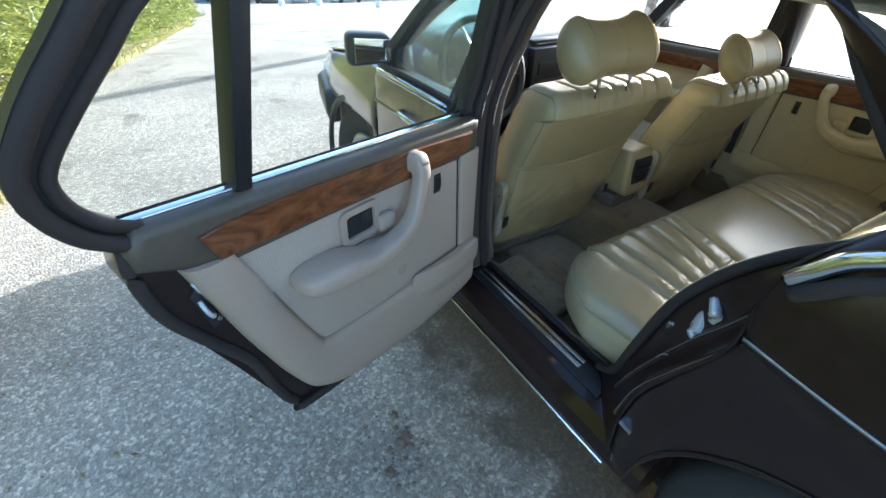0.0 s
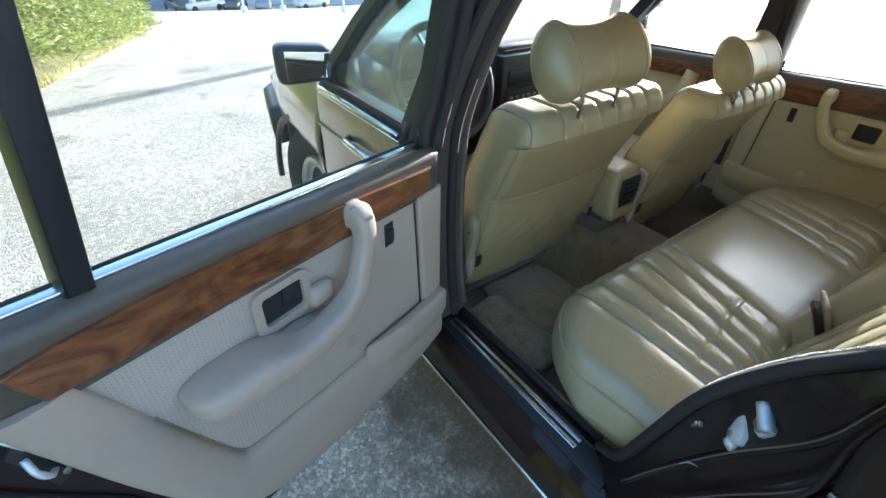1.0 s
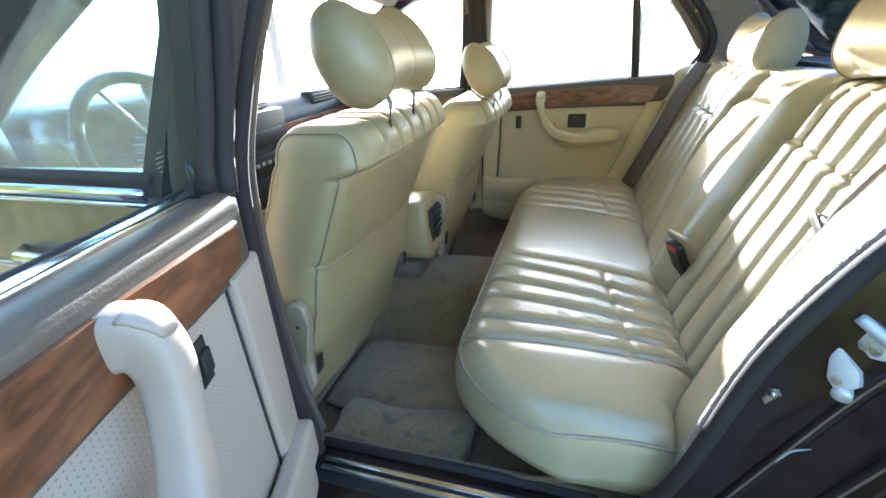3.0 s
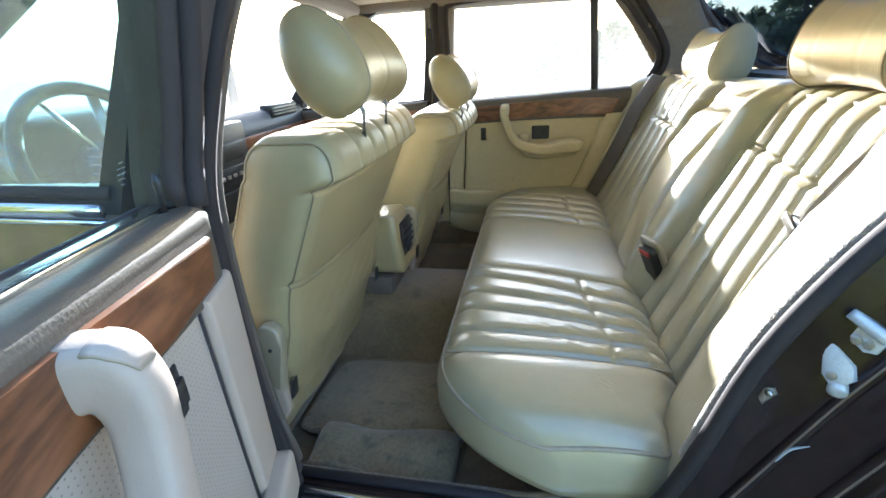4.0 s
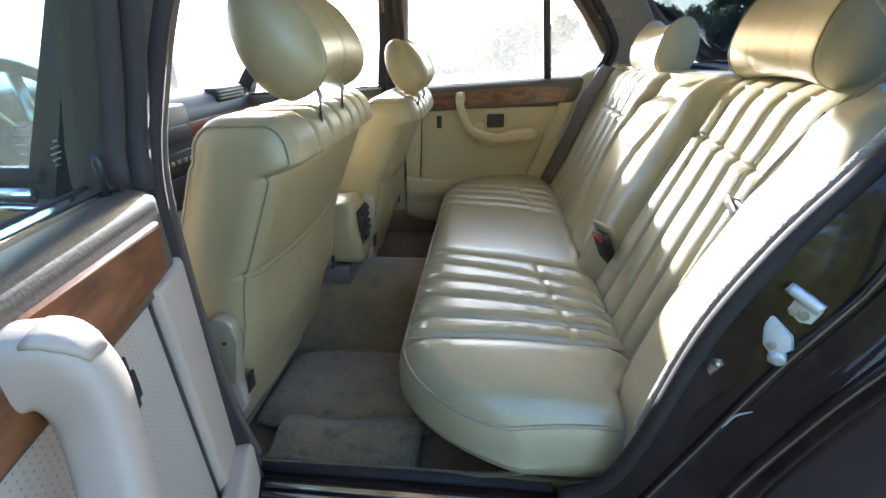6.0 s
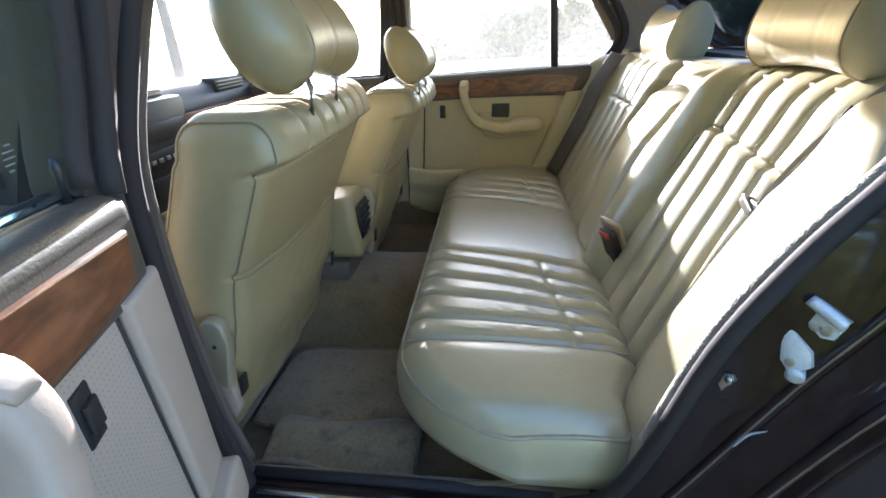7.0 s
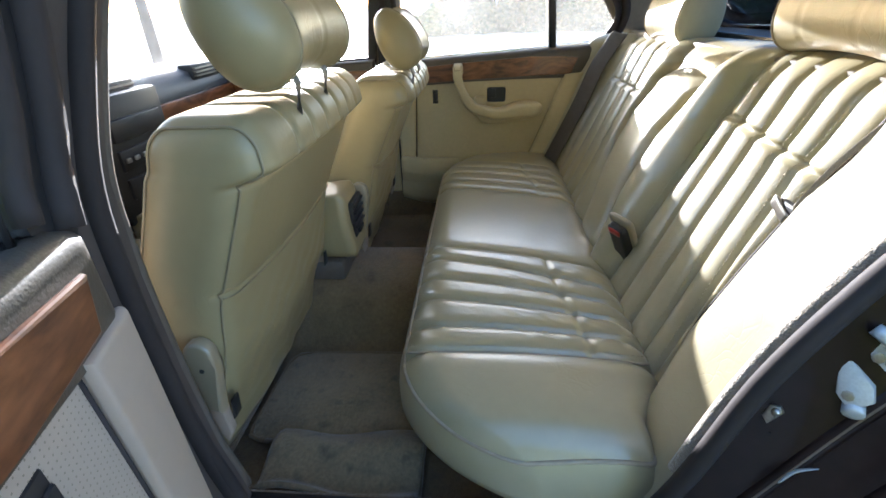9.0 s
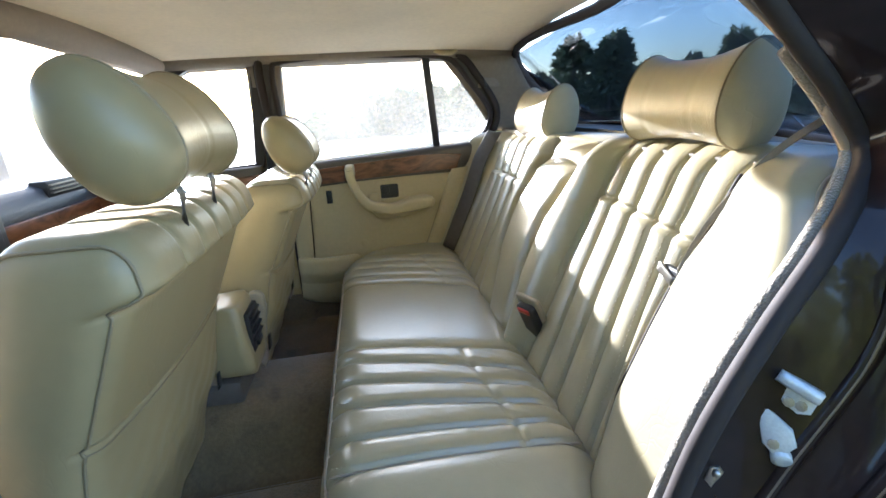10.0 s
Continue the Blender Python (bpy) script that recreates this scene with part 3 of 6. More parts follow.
def build_quarter():
    """Rear wing, the door jamb in front of it and the weather seal round the opening."""
    inner = OPEN_IN[:9:-1]
    outer = [(-0.845, -0.645, 0.300), (-0.845, -0.636, 0.400), (-0.847, -0.650, 0.520), (-0.852, -0.695, 0.634), (-0.866, -0.752, 0.770), (-0.856, -0.755, 0.868), (-0.842, -0.775, 0.955), (-0.815, -0.830, 1.030), (-0.775, -0.830, 1.095), (-0.735, -0.760, 1.150), (-0.705, -0.670, 1.205), (-0.690, -0.570, 1.250)]
    rows = []
    for k in (0.0, 0.14, 0.32, 0.55, 0.78, 1.0):
        # The face between seal and wing is dished, and carries the striker.
        out = []
        for i, (a, b) in enumerate(zip(inner, outer)):
            lift = -0.056 * math.sin(math.pi * k ** 0.75) * math.exp(-((i - 3.8) / 1.8) ** 2)
            out.append((a[0] + (b[0] - a[0]) * k - 0.006 * math.sin(math.pi * k), a[1] + (b[1] - a[1]) * k + lift, a[2] + (b[2] - a[2]) * k))
        rows.append(out)
    part("door_jamb", sheet(rows, 0.006, 6), PAINT, car, "brown painted rear door jamb")
    # Pressed beads along the jamb.
    for row, r in ((rows[1], 0.005), (rows[2], 0.010), (rows[3], 0.004), (rows[4], 0.010)):
        part("jamb_bead", tube(smooth_line([(x, y, z) for x, y, z in row[1:7]], 6), r, 8), PAINT, car)
    # Thin lighter lines on two beads: highlights painted along the ridges.
    for k, lift in ((2, 0.009), (4, 0.009)):
        part("ridge_highlight", tube(smooth_line([(x - lift * 0.7, y + lift * 0.7, z) for x, y, z in rows[k][1:7]], 6), 0.0018, 6), PAINT_LIT, car, "painted highlight along a pressed ridge")
    # The wing below the crease sweeps from the jamb round the wheel arch.
    edge = [(0, -0.845, -0.645, 0.300), (15, -0.845, -0.636, 0.400), (30, -0.847, -0.650, 0.520), (45, -0.852, -0.695, 0.634), (60, -0.866, -0.752, 0.770), (72, -0.871, -0.776, 0.800), (82, -0.880, -0.88, 0.794), (95, -0.887, -1.08, 0.786), (115, -0.887, -1.30, 0.780), (140, -0.880, -1.60, 0.775), (165, -0.850, -1.90, 0.770), (180, -0.840, -1.95, 0.45)]
    rows = []
    for k in (0.0, 0.06, 0.4, 0.75, 1.0):
        row = []
        for a, x1, y1, z1 in edge:
            ax, ay, az = -0.872, -1.06 + 0.36 * math.cos(radians(a)), 0.30 + 0.36 * math.sin(radians(a))
            row.append((ax + (x1 - ax) * k - 0.010 * math.sin(math.pi * k), ay + (y1 - ay) * k, az + (z1 - az) * k))
        rows.append(row)
    part("rear_wing", sheet(rows, 0.004, 4), PAINT, car, "dark brown rear wing reflecting grass")
    upper = []
    for k, (x1, y1, z1) in zip((0.0, 0.3, 0.6, 0.85, 1.0), ((-0.871, -0.766, 0.800), (-0.858, -0.757, 0.868), (-0.848, -0.766, 0.930), (-0.832, -0.800, 0.990), (-0.815, -0.830, 1.030))):
        zb = 0.786 + 0.215 * k
        upper.append([(x1, y1, z1), (x1 - 0.012, y1 - 0.10, z1 * 0.6 + zb * 0.4), (-0.887 + 0.055 * k, -1.08, zb), (-0.886 + 0.06 * k, -1.40, zb - 0.005), (-0.850 + 0.06 * k, -1.95, zb - 0.02)])
    part("rear_wing", sheet(upper[::-1], 0.004, 5), PAINT, car)
    # Alloy line painted in for the sky highlight that the crease catches.
    part("crease_highlight", tube(smooth_line([(-0.874, -0.763, 0.811), (-0.884, -0.866, 0.806), (-0.889, -0.951, 0.802), (-0.895, -1.10, 0.798), (-0.893, -1.5, 0.786)], 5), 0.0024, 6, flat=1.4), ALLOY, car, "thin painted sky highlight along the wing crease")
    part("belt_trim", tube(smooth_line([(-0.856, -0.768, 0.921), (-0.860, -0.790, 0.952), (-0.858, -0.825, 0.992), (-0.850, -0.90, 1.022), (-0.842, -1.1, 1.030), (-0.83, -1.5, 1.02)], 5), 0.010, 8, flat=1.3), CHROME, car, "chrome belt line trim")
    part("belt_rubber", tube(smooth_line([(-0.860, -0.782, 0.908), (-0.866, -0.806, 0.934), (-0.864, -0.842, 0.968), (-0.858, -0.91, 0.996), (-0.850, -1.1, 1.004), (-0.838, -1.5, 0.995)], 5), 0.012, 8), RUBBER, car)
    arch = [(-0.873, -1.06 + 0.357 * math.cos(a), 0.30 + 0.357 * math.sin(a)) for a in [math.pi * k / 24 for k in range(25)]]
    part("wheel_arch_lip", tube(arch, 0.006, 6), PAINT, car)
    # Seal round the opening, and the cloth-covered strip inside it.
    line = smooth_line([(x - 0.012, y, z) for x, y, z in OPEN_IN], 5)
    part("weather_seal", tube(line, 0.0115, 8, up=(1, 0, 0)), RUBBER, car)
    cloth = smooth_line([(x + 0.008, y, z) for x, y, z in OPEN_IN[12:20]], 6)
    part("seal_clip", tube(smooth_line([(-0.652, -0.797, 1.010), (-0.656, -0.815, 0.982), (-0.664, -0.828, 0.956)], 5), [0.003] + [0.007] * 9 + [0.004], 8), VINYL, car, "pale plastic end clip of the seal")
    fray = random.Random(5)
    part("windlace", tube(cloth, [0.0080 + 0.0007 * fray.random() for _ in cloth], 8, up=(1, 0, 0)), FUZZ, car, "frayed brown cloth edging of the door opening")


build_quarter()


def wheel(name, at, r=0.31, w=0.19, label=""):
    """Tyre and rim as parts of the car; the outer face is towards -x for sign < 0."""
    x, y, z = at
    sgn = -1 if x < CX else 1
    ring, n = [], 40
    prof = [(0.0, 0.62), (0.02, 0.70), (0.05, 0.93), (0.035, 0.985), (0.0, 1.0), (-w * 0.6, 1.0), (-w, 0.9), (-w, 0.62)]
    rings = [[(x + sgn * (dx - 0.02), y + r * k * math.cos(2 * math.pi * i / n), z + r * k * math.sin(2 * math.pi * i / n)) for i in range(n)] for dx, k in prof]
    t = part(name, loft(rings), TYRE, car, label)
    prof = [(-0.09, 0.63), (0.0, 0.63), (0.012, 0.58), (-0.01, 0.54), (-0.03, 0.40), (-0.02, 0.2), (0.0, 0.12), (0.0, 0.02)]
    rings = [[(x + sgn * dx, y + r * k * math.cos(2 * math.pi * i / n), z + r * k * math.sin(2 * math.pi * i / n)) for i in range(n)] for dx, k in prof]
    part("rim", loft(rings), ALLOY, t, "grey alloy rim")


wheel("rear_wheel", (-0.80, -1.06, 0.305), label="black tyre on a grey rim")
wheel("front_wheel", (-0.73, 0.92, 0.305))


def build_front():
    """Front wing, bonnet, scuttle and bumper, seen through the glass of the open door."""
    def side(z, y):
        k = max(0, y - 0.1)
        return -0.845 + 0.085 * k * k + 0.012 * k - (0.018 if 0.6 < z < 0.8 else 0)
    rows = []
    for z in (0.865, 0.80, 0.72, 0.66):
        rows.append([(side(z, y) + max(0, z - 0.8) * 0.5, y, z - 0.03 * max(0, y - 0.6) - 0.17 * max(0, y - 0.85)) for y in (0.585, 0.77, 0.95, 1.20, 1.50, 1.78)])
    part("front_wing", sheet(rows, 0.005, 4), PAINT_LIT, car, "brown front wing lightened for the gravel it reflects")
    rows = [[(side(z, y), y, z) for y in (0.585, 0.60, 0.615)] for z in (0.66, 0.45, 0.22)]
    part("front_wing", sheet(rows, 0.005, 4), PAINT_LIT, car)
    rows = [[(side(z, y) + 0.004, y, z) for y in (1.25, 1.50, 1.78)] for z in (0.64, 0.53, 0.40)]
    part("front_wing", sheet(rows, 0.005, 4), PAINT_LIT, car)
    arch = [(-0.775, 0.93 + 0.335 * math.cos(a), 0.30 + 0.36 * math.sin(a)) for a in [math.pi * k / 20 for k in range(21)]]
    part("wheel_arch_lip", tube(arch, 0.014, 6), BLACK, car)
    part("front_bumper", loft([[(side(0.5, y) - dx, y, z) for dx, z in ((0.03, 0.44), (0.055, 0.46), (0.055, 0.56), (0.03, 0.58), (-0.05, 0.57), (-0.05, 0.45))] for y in (1.28, 1.40, 1.70)] + [[(x, 1.83 - dx, z) for dx, z in ((-0.03, 0.44), (-0.055, 0.46), (-0.055, 0.56), (-0.03, 0.58), (0.05, 0.57), (0.05, 0.45))] for x in (-0.50, CX, 0.57)]), BLACK, car, "black rubber-faced front bumper")
    rows = [[(CX + (x - CX) * (1 - 0.16 * (y - 0.95) / 0.8), y, 0.835 - 0.19 * max(0, y - 0.95) + 0.03 * (1 - ((x - CX) / 0.75) ** 2)) for x in (-0.66, -0.4, CX, 0.47, 0.73)] for y in (0.95, 1.20, 1.50, 1.76)]
    part("bonnet", sheet(rows, 0.006, 4), PAINT_LIT, car, "brown bonnet lightened for reflected ground")
    part("nose", bm_box((1.14, 0.06, 0.36), (CX, 1.76, 0.50), 0.02), BLACK, car)
    rows = [[(mx(side(z, y)), y, z) for y in (0.585, 0.95, 1.30, 1.78)] for z in (0.68, 0.5, 0.3)]
    part("front_wing", sheet(rows, 0.005, 3), PAINT_LIT, car)
    part("firewall", bm_box((1.45, 0.03, 0.68), (CX, 0.94, 0.50), 0.0), BLACK, car)


build_front()

# ---- roof, pillars, screens ----
def roof_z(x, y, top):
    return top - 0.055 * ((x - CX) / 0.62) ** 2 - 0.06 * max(0, y - 0.1) ** 2 - 0.045 * max(0, -0.55 - y) * 1.2


def build_roof():
    ys = (0.40, 0.15, -0.1, -0.4, -0.65, -0.86)
    xs = (-0.575, -0.42, -0.2, CX, 0.27, 0.49, 0.645)
    part("roof_panel", sheet([[(x * 1.06 if x < 0 else CX + (x - CX) * 1.06, y, roof_z(x, y, 1.340)) for x in xs] for y in ys], 0.006, 3), PAINT, car)
    h = part("headliner", sheet([[(x, y, roof_z(x, y, 1.268)) for x in xs] for y in ys], 0.012, 4), HEADLINER, car, "beige cloth headliner")
    # Rails above the doors, dark inside.
    for s in (-1, 1):
        rings = []
        for y in (0.36, 0.1, -0.2, -0.5, -0.72, -0.86):
            x = CX + s * 0.62
            z = roof_z(x, y, 1.275) + (0.050 if s < 0 else 0)
            rings.append([(x - s * 0.055, y, z + 0.0), (x - s * 0.02, y, z - 0.022), (x + s * 0.045, y, z - 0.03), (x + s * 0.075, y, z - 0.01), (x + s * 0.05, y, z + 0.045), (x - s * 0.04, y, z + 0.045)])
        part("roof_rail", loft(rings), PILLAR_TRIM if s > 0 else PAINT, car)
    # Rear pillars.
    for s in (-1, 1):
        def px(v):
            return CX + s * v
        rows = [[(px(0.615), -0.60, 1.200), (px(0.60), -0.74, 1.195), (px(0.575), -0.86, 1.19)],
                [(px(0.655), -0.70, 1.08), (px(0.645), -0.80, 1.07), (px(0.60), -0.94, 1.06)],
                [(px(0.675), -0.80, 0.93), (px(0.665), -0.92, 0.92), (px(0.62), -1.06, 0.92)]]
        if s < 0:
            rows = [[(-0.600, -0.58, 1.222), (-0.612, -0.64, 1.205), (-0.616, -0.70, 1.180)],
                    [(-0.650, -0.75, 1.068), (-0.656, -0.81, 1.064), (-0.652, -0.87, 1.058)],
                    [(-0.664, -0.836, 0.955), (-0.666, -0.90, 0.945), (-0.648, -0.985, 0.94)]]
        part("rear_pillar_trim", sheet(rows if s > 0 else [r[::-1] for r in rows], 0.008, 5), PILLAR_TRIM, car, "dark brown rear pillar trim")
        up = 0.045 if s < 0 else 0.0
        out = [[(px(0.70), -0.66, 1.20 + up), (px(0.66), -0.80, 1.215 + up), (px(0.62 if s > 0 else 0.655), -0.85 if s > 0 else -0.74, 1.19)],
               [(px(0.76), -0.80, 1.08), (px(0.74), -0.95, 1.07), (px(0.67 if s > 0 else 0.70), -1.08 if s > 0 else -0.90, 1.06)],
               [(px(0.83), -0.84, 0.95), (px(0.82), -1.1, 0.95), (px(0.74), -1.3, 0.94)]]
        part("rear_pillar", sheet(out if s > 0 else [r[::-1] for r in out], 0.006, 4), PAINT, car)
    # Rear screen in a rubber frame.
    corners = [(-0.605, -0.715, 1.172), (CX, -0.875, 1.232), (CX + 0.575, -0.865, 1.190), (CX + 0.63, -1.13, 0.945), (CX, -1.19, 0.955), (-0.640, -1.000, 0.945)]
    part("rear_screen", sheet([[corners[0], corners[1], corners[2]], [corners[5], corners[4], corners[3]]], 0.004, 5), GLASS_REAR, car, "tinted rear window").visible_shadow = False
    part("screen_rubber", tube(smooth_line(corners, 6, True), 0.014, 6, closed=True), RUBBER, car)
    part("parcel_shelf", bm_box((1.28, 0.42, 0.02), (CX, -1.04, 0.925), 0.004), PILLAR_TRIM, car, "dark brown parcel shelf")
    part("boot_lid", sheet([[(-0.75, -1.12, 0.93), (CX, -1.18, 0.95), (0.82, -1.12, 0.93)], [(-0.75, -1.95, 0.90), (CX, -1.98, 0.92), (0.82, -1.95, 0.90)]], 0.006, 4), PAINT, car)
    part("tail_panel", bm_box((1.58, 0.05, 0.62), (CX, -1.96, 0.60), 0.02), PAINT, car)
    # Windscreen pillars, header and glass.
    for s in (-1, 1):
        line = smooth_line([(CX + s * 0.745, 0.70, 0.86), (CX + s * 0.70, 0.54, 1.02), (CX + s * 0.635, 0.39, 1.15), (CX + s * 0.585, 0.34, 1.215)], 5)
        part("screen_pillar", tube(line, 0.030, 8, flat=0.8), BLACK, car)
    part("screen_header", tube([(CX - 0.585, 0.345, 1.215), (CX, 0.36, 1.25), (CX + 0.585, 0.345, 1.215)], 0.042, 10), PILLAR_TRIM, car)
    part("windscreen", sheet([[(CX - 0.57, 0.35, 1.21), (CX, 0.375, 1.245), (CX + 0.57, 0.35, 1.21)], [(CX - 0.72, 0.76, 0.87), (CX, 0.90, 0.875), (CX + 0.72, 0.76, 0.87)]], 0.005, 6), GLASS_DUSTY, car).visible_shadow = False
    part("cowl", sheet([[(-0.70, 0.76, 0.862), (CX, 0.90, 0.868), (0.77, 0.76, 0.862)], [(-0.72, 0.97, 0.845), (CX, 1.0, 0.868), (0.79, 0.97, 0.845)]], 0.01, 4), BLACK, car)


build_roof()


def build_floor():
    """Carpeted floor with the gearbox tunnel, rear seat pan and far sill."""
    ys = [-0.52, -0.40, -0.28, -0.10, 0.1, 0.35, 0.6, 0.85, 0.93]
    prof = [(-0.655, 0.325), (-0.64, 0.24), (-0.60, 0.215), (-0.40, 0.21), (-0.22, 0.215), (-0.15, 0.25), (-0.10, 0.345), (-0.04, 0.372), (CX, 0.378), (0.11, 0.372), (0.17, 0.345), (0.22, 0.25), (0.29, 0.215), (0.47, 0.21), (0.66, 0.215), (0.71, 0.26), (0.72, 0.34)]
    rows = []
    for y in ys:
        lift = 0.10 * max(0.0, (y - 0.6) / 0.33) ** 1.5
        rows.append([(x, y, z + lift) for x, z in prof])
    part("floor_carpet", sheet(rows, 0.012, 3), CARPET, car, "stained brown floor carpet")
    rows = [[(x, y, z + lift * k) for x, lift in ((-0.668, 0.10), (-0.640, 0.030), (-0.58, 0.008), (-0.30, 0.0), (CX, 0.02), (0.40, 0.0), (0.66, 0.02))] for y, z, k in ((-0.20, 0.220, 1.0), (-0.30, 0.232, 0.9), (-0.37, 0.262, 0.7), (-0.43, 0.315, 0.3), (-0.48, 0.365, 0.0))]
    part("heel_board", sheet(rows, 0.008, 4), CARPET, car, "worn brown carpet below the rear cushion")
    part("seat_pan", bm_box((1.36, 0.06, 0.24), (CX, -0.50, 0.325), 0.02), CARPET, car)
    part("far_sill", bm_box((0.12, 1.8, 0.17), (0.765, 0.2, 0.255), 0.02), PAINT, car)
    part("sill_carpet", bm_box((0.012, 1.5, 0.16), (0.700, 0.2, 0.258), 0.004), CARPET, car)
    part("pillar_foot_trim", bm_box((0.014, 0.15, 0.46), (0.716, 0.088, 0.565), 0.005), VINYL_BOUNCE, car, "tan lower pillar trim")
    part("seat_bulkhead", bm_box((1.40, 0.02, 0.70), (CX, -0.93, 0.60), 0.0), BLACK, car)
    part("underbody", bm_box((1.5, 2.9, 0.03), (CX, -0.45, 0.17), 0.0), BLACK, car)


build_floor()
# ---- doors ----
def near_place(u, n, z):
    return H + U * u + N * (n + 0.20 * max(0.0, z - 0.93)) + Vector((0, 0, z))


def far_place(u, n, z):
    """The closed far door: the same shape, mirrored."""
    return Vector((0.700 - n - 0.20 * max(0.0, z - 0.93), 0.005 - 0.885 * u, z * 0.955 + 0.002))


def rear_door(place, trim, label, base, near):
    d = thing("car_rear_door", label, "car door", base, "rear doors of the car")

    def P(a, b, h):
        return place(a, h, b)

    def pt(u, n, z):
        return place(u, n, z)
    skin = [(-0.012, 0.31), (0.02, 0.285), (0.60, 0.298), (0.665, 0.335), (0.70, 0.42), (0.735, 0.545), (0.80, 0.66), (0.845, 0.75), (0.862, 0.83), (0.855, 0.880), (0.825, 0.893), (0.0, 0.853), (-0.012, 0.847)]
    part("door_shell", prism(skin, -0.115, -0.004, P, 0.014, 3), PAINT if near else BLACK, d, "dark brown steel door shell")
    # Trim panel, inset centre and raised lower border.
    panel = [(0.012, 0.345), (0.026, 0.330), (0.50, 0.330), (0.575, 0.375), (0.615, 0.46), (0.65, 0.56), (0.70, 0.68), (0.745, 0.802), (0.735, 0.836), (0.30, 0.83), (0.016, 0.812), (0.012, 0.70)]
    part("trim_panel", prism(panel, -0.004, 0.018, P, 0.004, 2), VINYL_PERF if near else trim, d, "light beige perforated door trim")
    # Lower border: a soft roll from the inset line to the turned-under edge, swept along the door's outline.
    inner = [(0.706, 0.832), (0.682, 0.775), (0.655, 0.705), (0.622, 0.625), (0.590, 0.552), (0.570, 0.515), (0.545, 0.499), (0.45, 0.492), (0.35, 0.489), (0.26, 0.488), (0.15, 0.491), (0.06, 0.494), (0.008, 0.495)]
    outer = [(0.796, 0.838), (0.776, 0.775), (0.755, 0.712), (0.724, 0.620), (0.692, 0.535), (0.655, 0.445), (0.605, 0.358), (0.52, 0.309), (0.40, 0.291), (0.28, 0.287), (0.15, 0.296), (0.05, 0.312), (0.000, 0.328)]
    prof = ((0.0, 0.008), (0.012, 0.018), (0.05, 0.0255), (0.14, 0.030), (0.35, 0.034), (0.60, 0.036), (0.78, 0.034), (0.90, 0.027), (0.97, 0.014), (1.0, -0.004), (0.96, -0.006), (0.0, 0.004))
    fi, fo = smooth2(inner, 5), smooth2(outer, 5)
    part("trim_border", bm_from(loft([[pt(a[0] + (b[0] - a[0]) * k, h, a[1] + (b[1] - a[1]) * k) for k, h in prof] for a, b in zip(fi, fo)])), trim, d)
    part("trim_gap", tube([pt(a, 0.0185, b) for a, b in fi[10:]], 0.0018, 5), PIPING_DARK, d)
    strip = [(0.004, 0.482), (0.070, 0.486), (0.090, 0.808), (0.010, 0.808)]
    part("trim_border", prism(strip, 0.012, 0.030, P, 0.009, 4), trim, d)
    part("trim_gap", tube([pt(0.0735, 0.0185, 0.488), pt(0.0935, 0.0185, 0.806)], 0.0022, 5), RUBBER, d)
    # Storage pocket: a shallow swelling of the border with a lipped top.
    def pocket(v):
        v = v.copy()
        u = 0.138 + v[:, 0]
        taper = 1 - np.clip((u - 0.13) / 0.135, 0, 1) ** 2
        z = 0.452 + v[:, 2] + 0.012 * np.clip((0.10 - u) / 0.1, 0, 1)
        nn = 0.022 + (v[:, 1] + 0.030) * 0.52 * (0.25 + 0.75 * taper) * np.clip((v[:, 2] + 0.085) / 0.085, 0.0, 1)
        return np.array([pt(a, b, c) for a, b, c in zip(u, nn, z)])
    part("map_pocket", soft_box((0.132, 0.030, 0.062), 0.014, (22, 8, 12), pocket), trim, d, "moulded map pocket")
    # Dark padded top and the wood inlay.
    top = [(0.008, 0.797), (0.03, 0.797), (0.30, 0.812), (0.52, 0.817), (0.71, 0.819), (0.768, 0.824), (0.850, 0.862), (0.856, 0.900), (0.832, 0.934), (0.03, 0.894), (0.008, 0.885)]
    part("top_pad", prism(top, -0.022, 0.024, P, 0.021, 6), DARK_VINYL, d, "dark brown padded vinyl top rail")
    wood = [(0.061, 0.815), (0.17, 0.814), (0.30, 0.821), (0.52, 0.828), (0.733, 0.833), (0.757, 0.889), (0.70, 0.895), (0.58, 0.897), (0.40, 0.888), (0.25, 0.879), (0.047, 0.863)]
    part("wood_inlay", prism(wood, 0.018, 0.031, P, 0.004, 2), WALNUT, d, "polished walnut inlay", smooth=False)
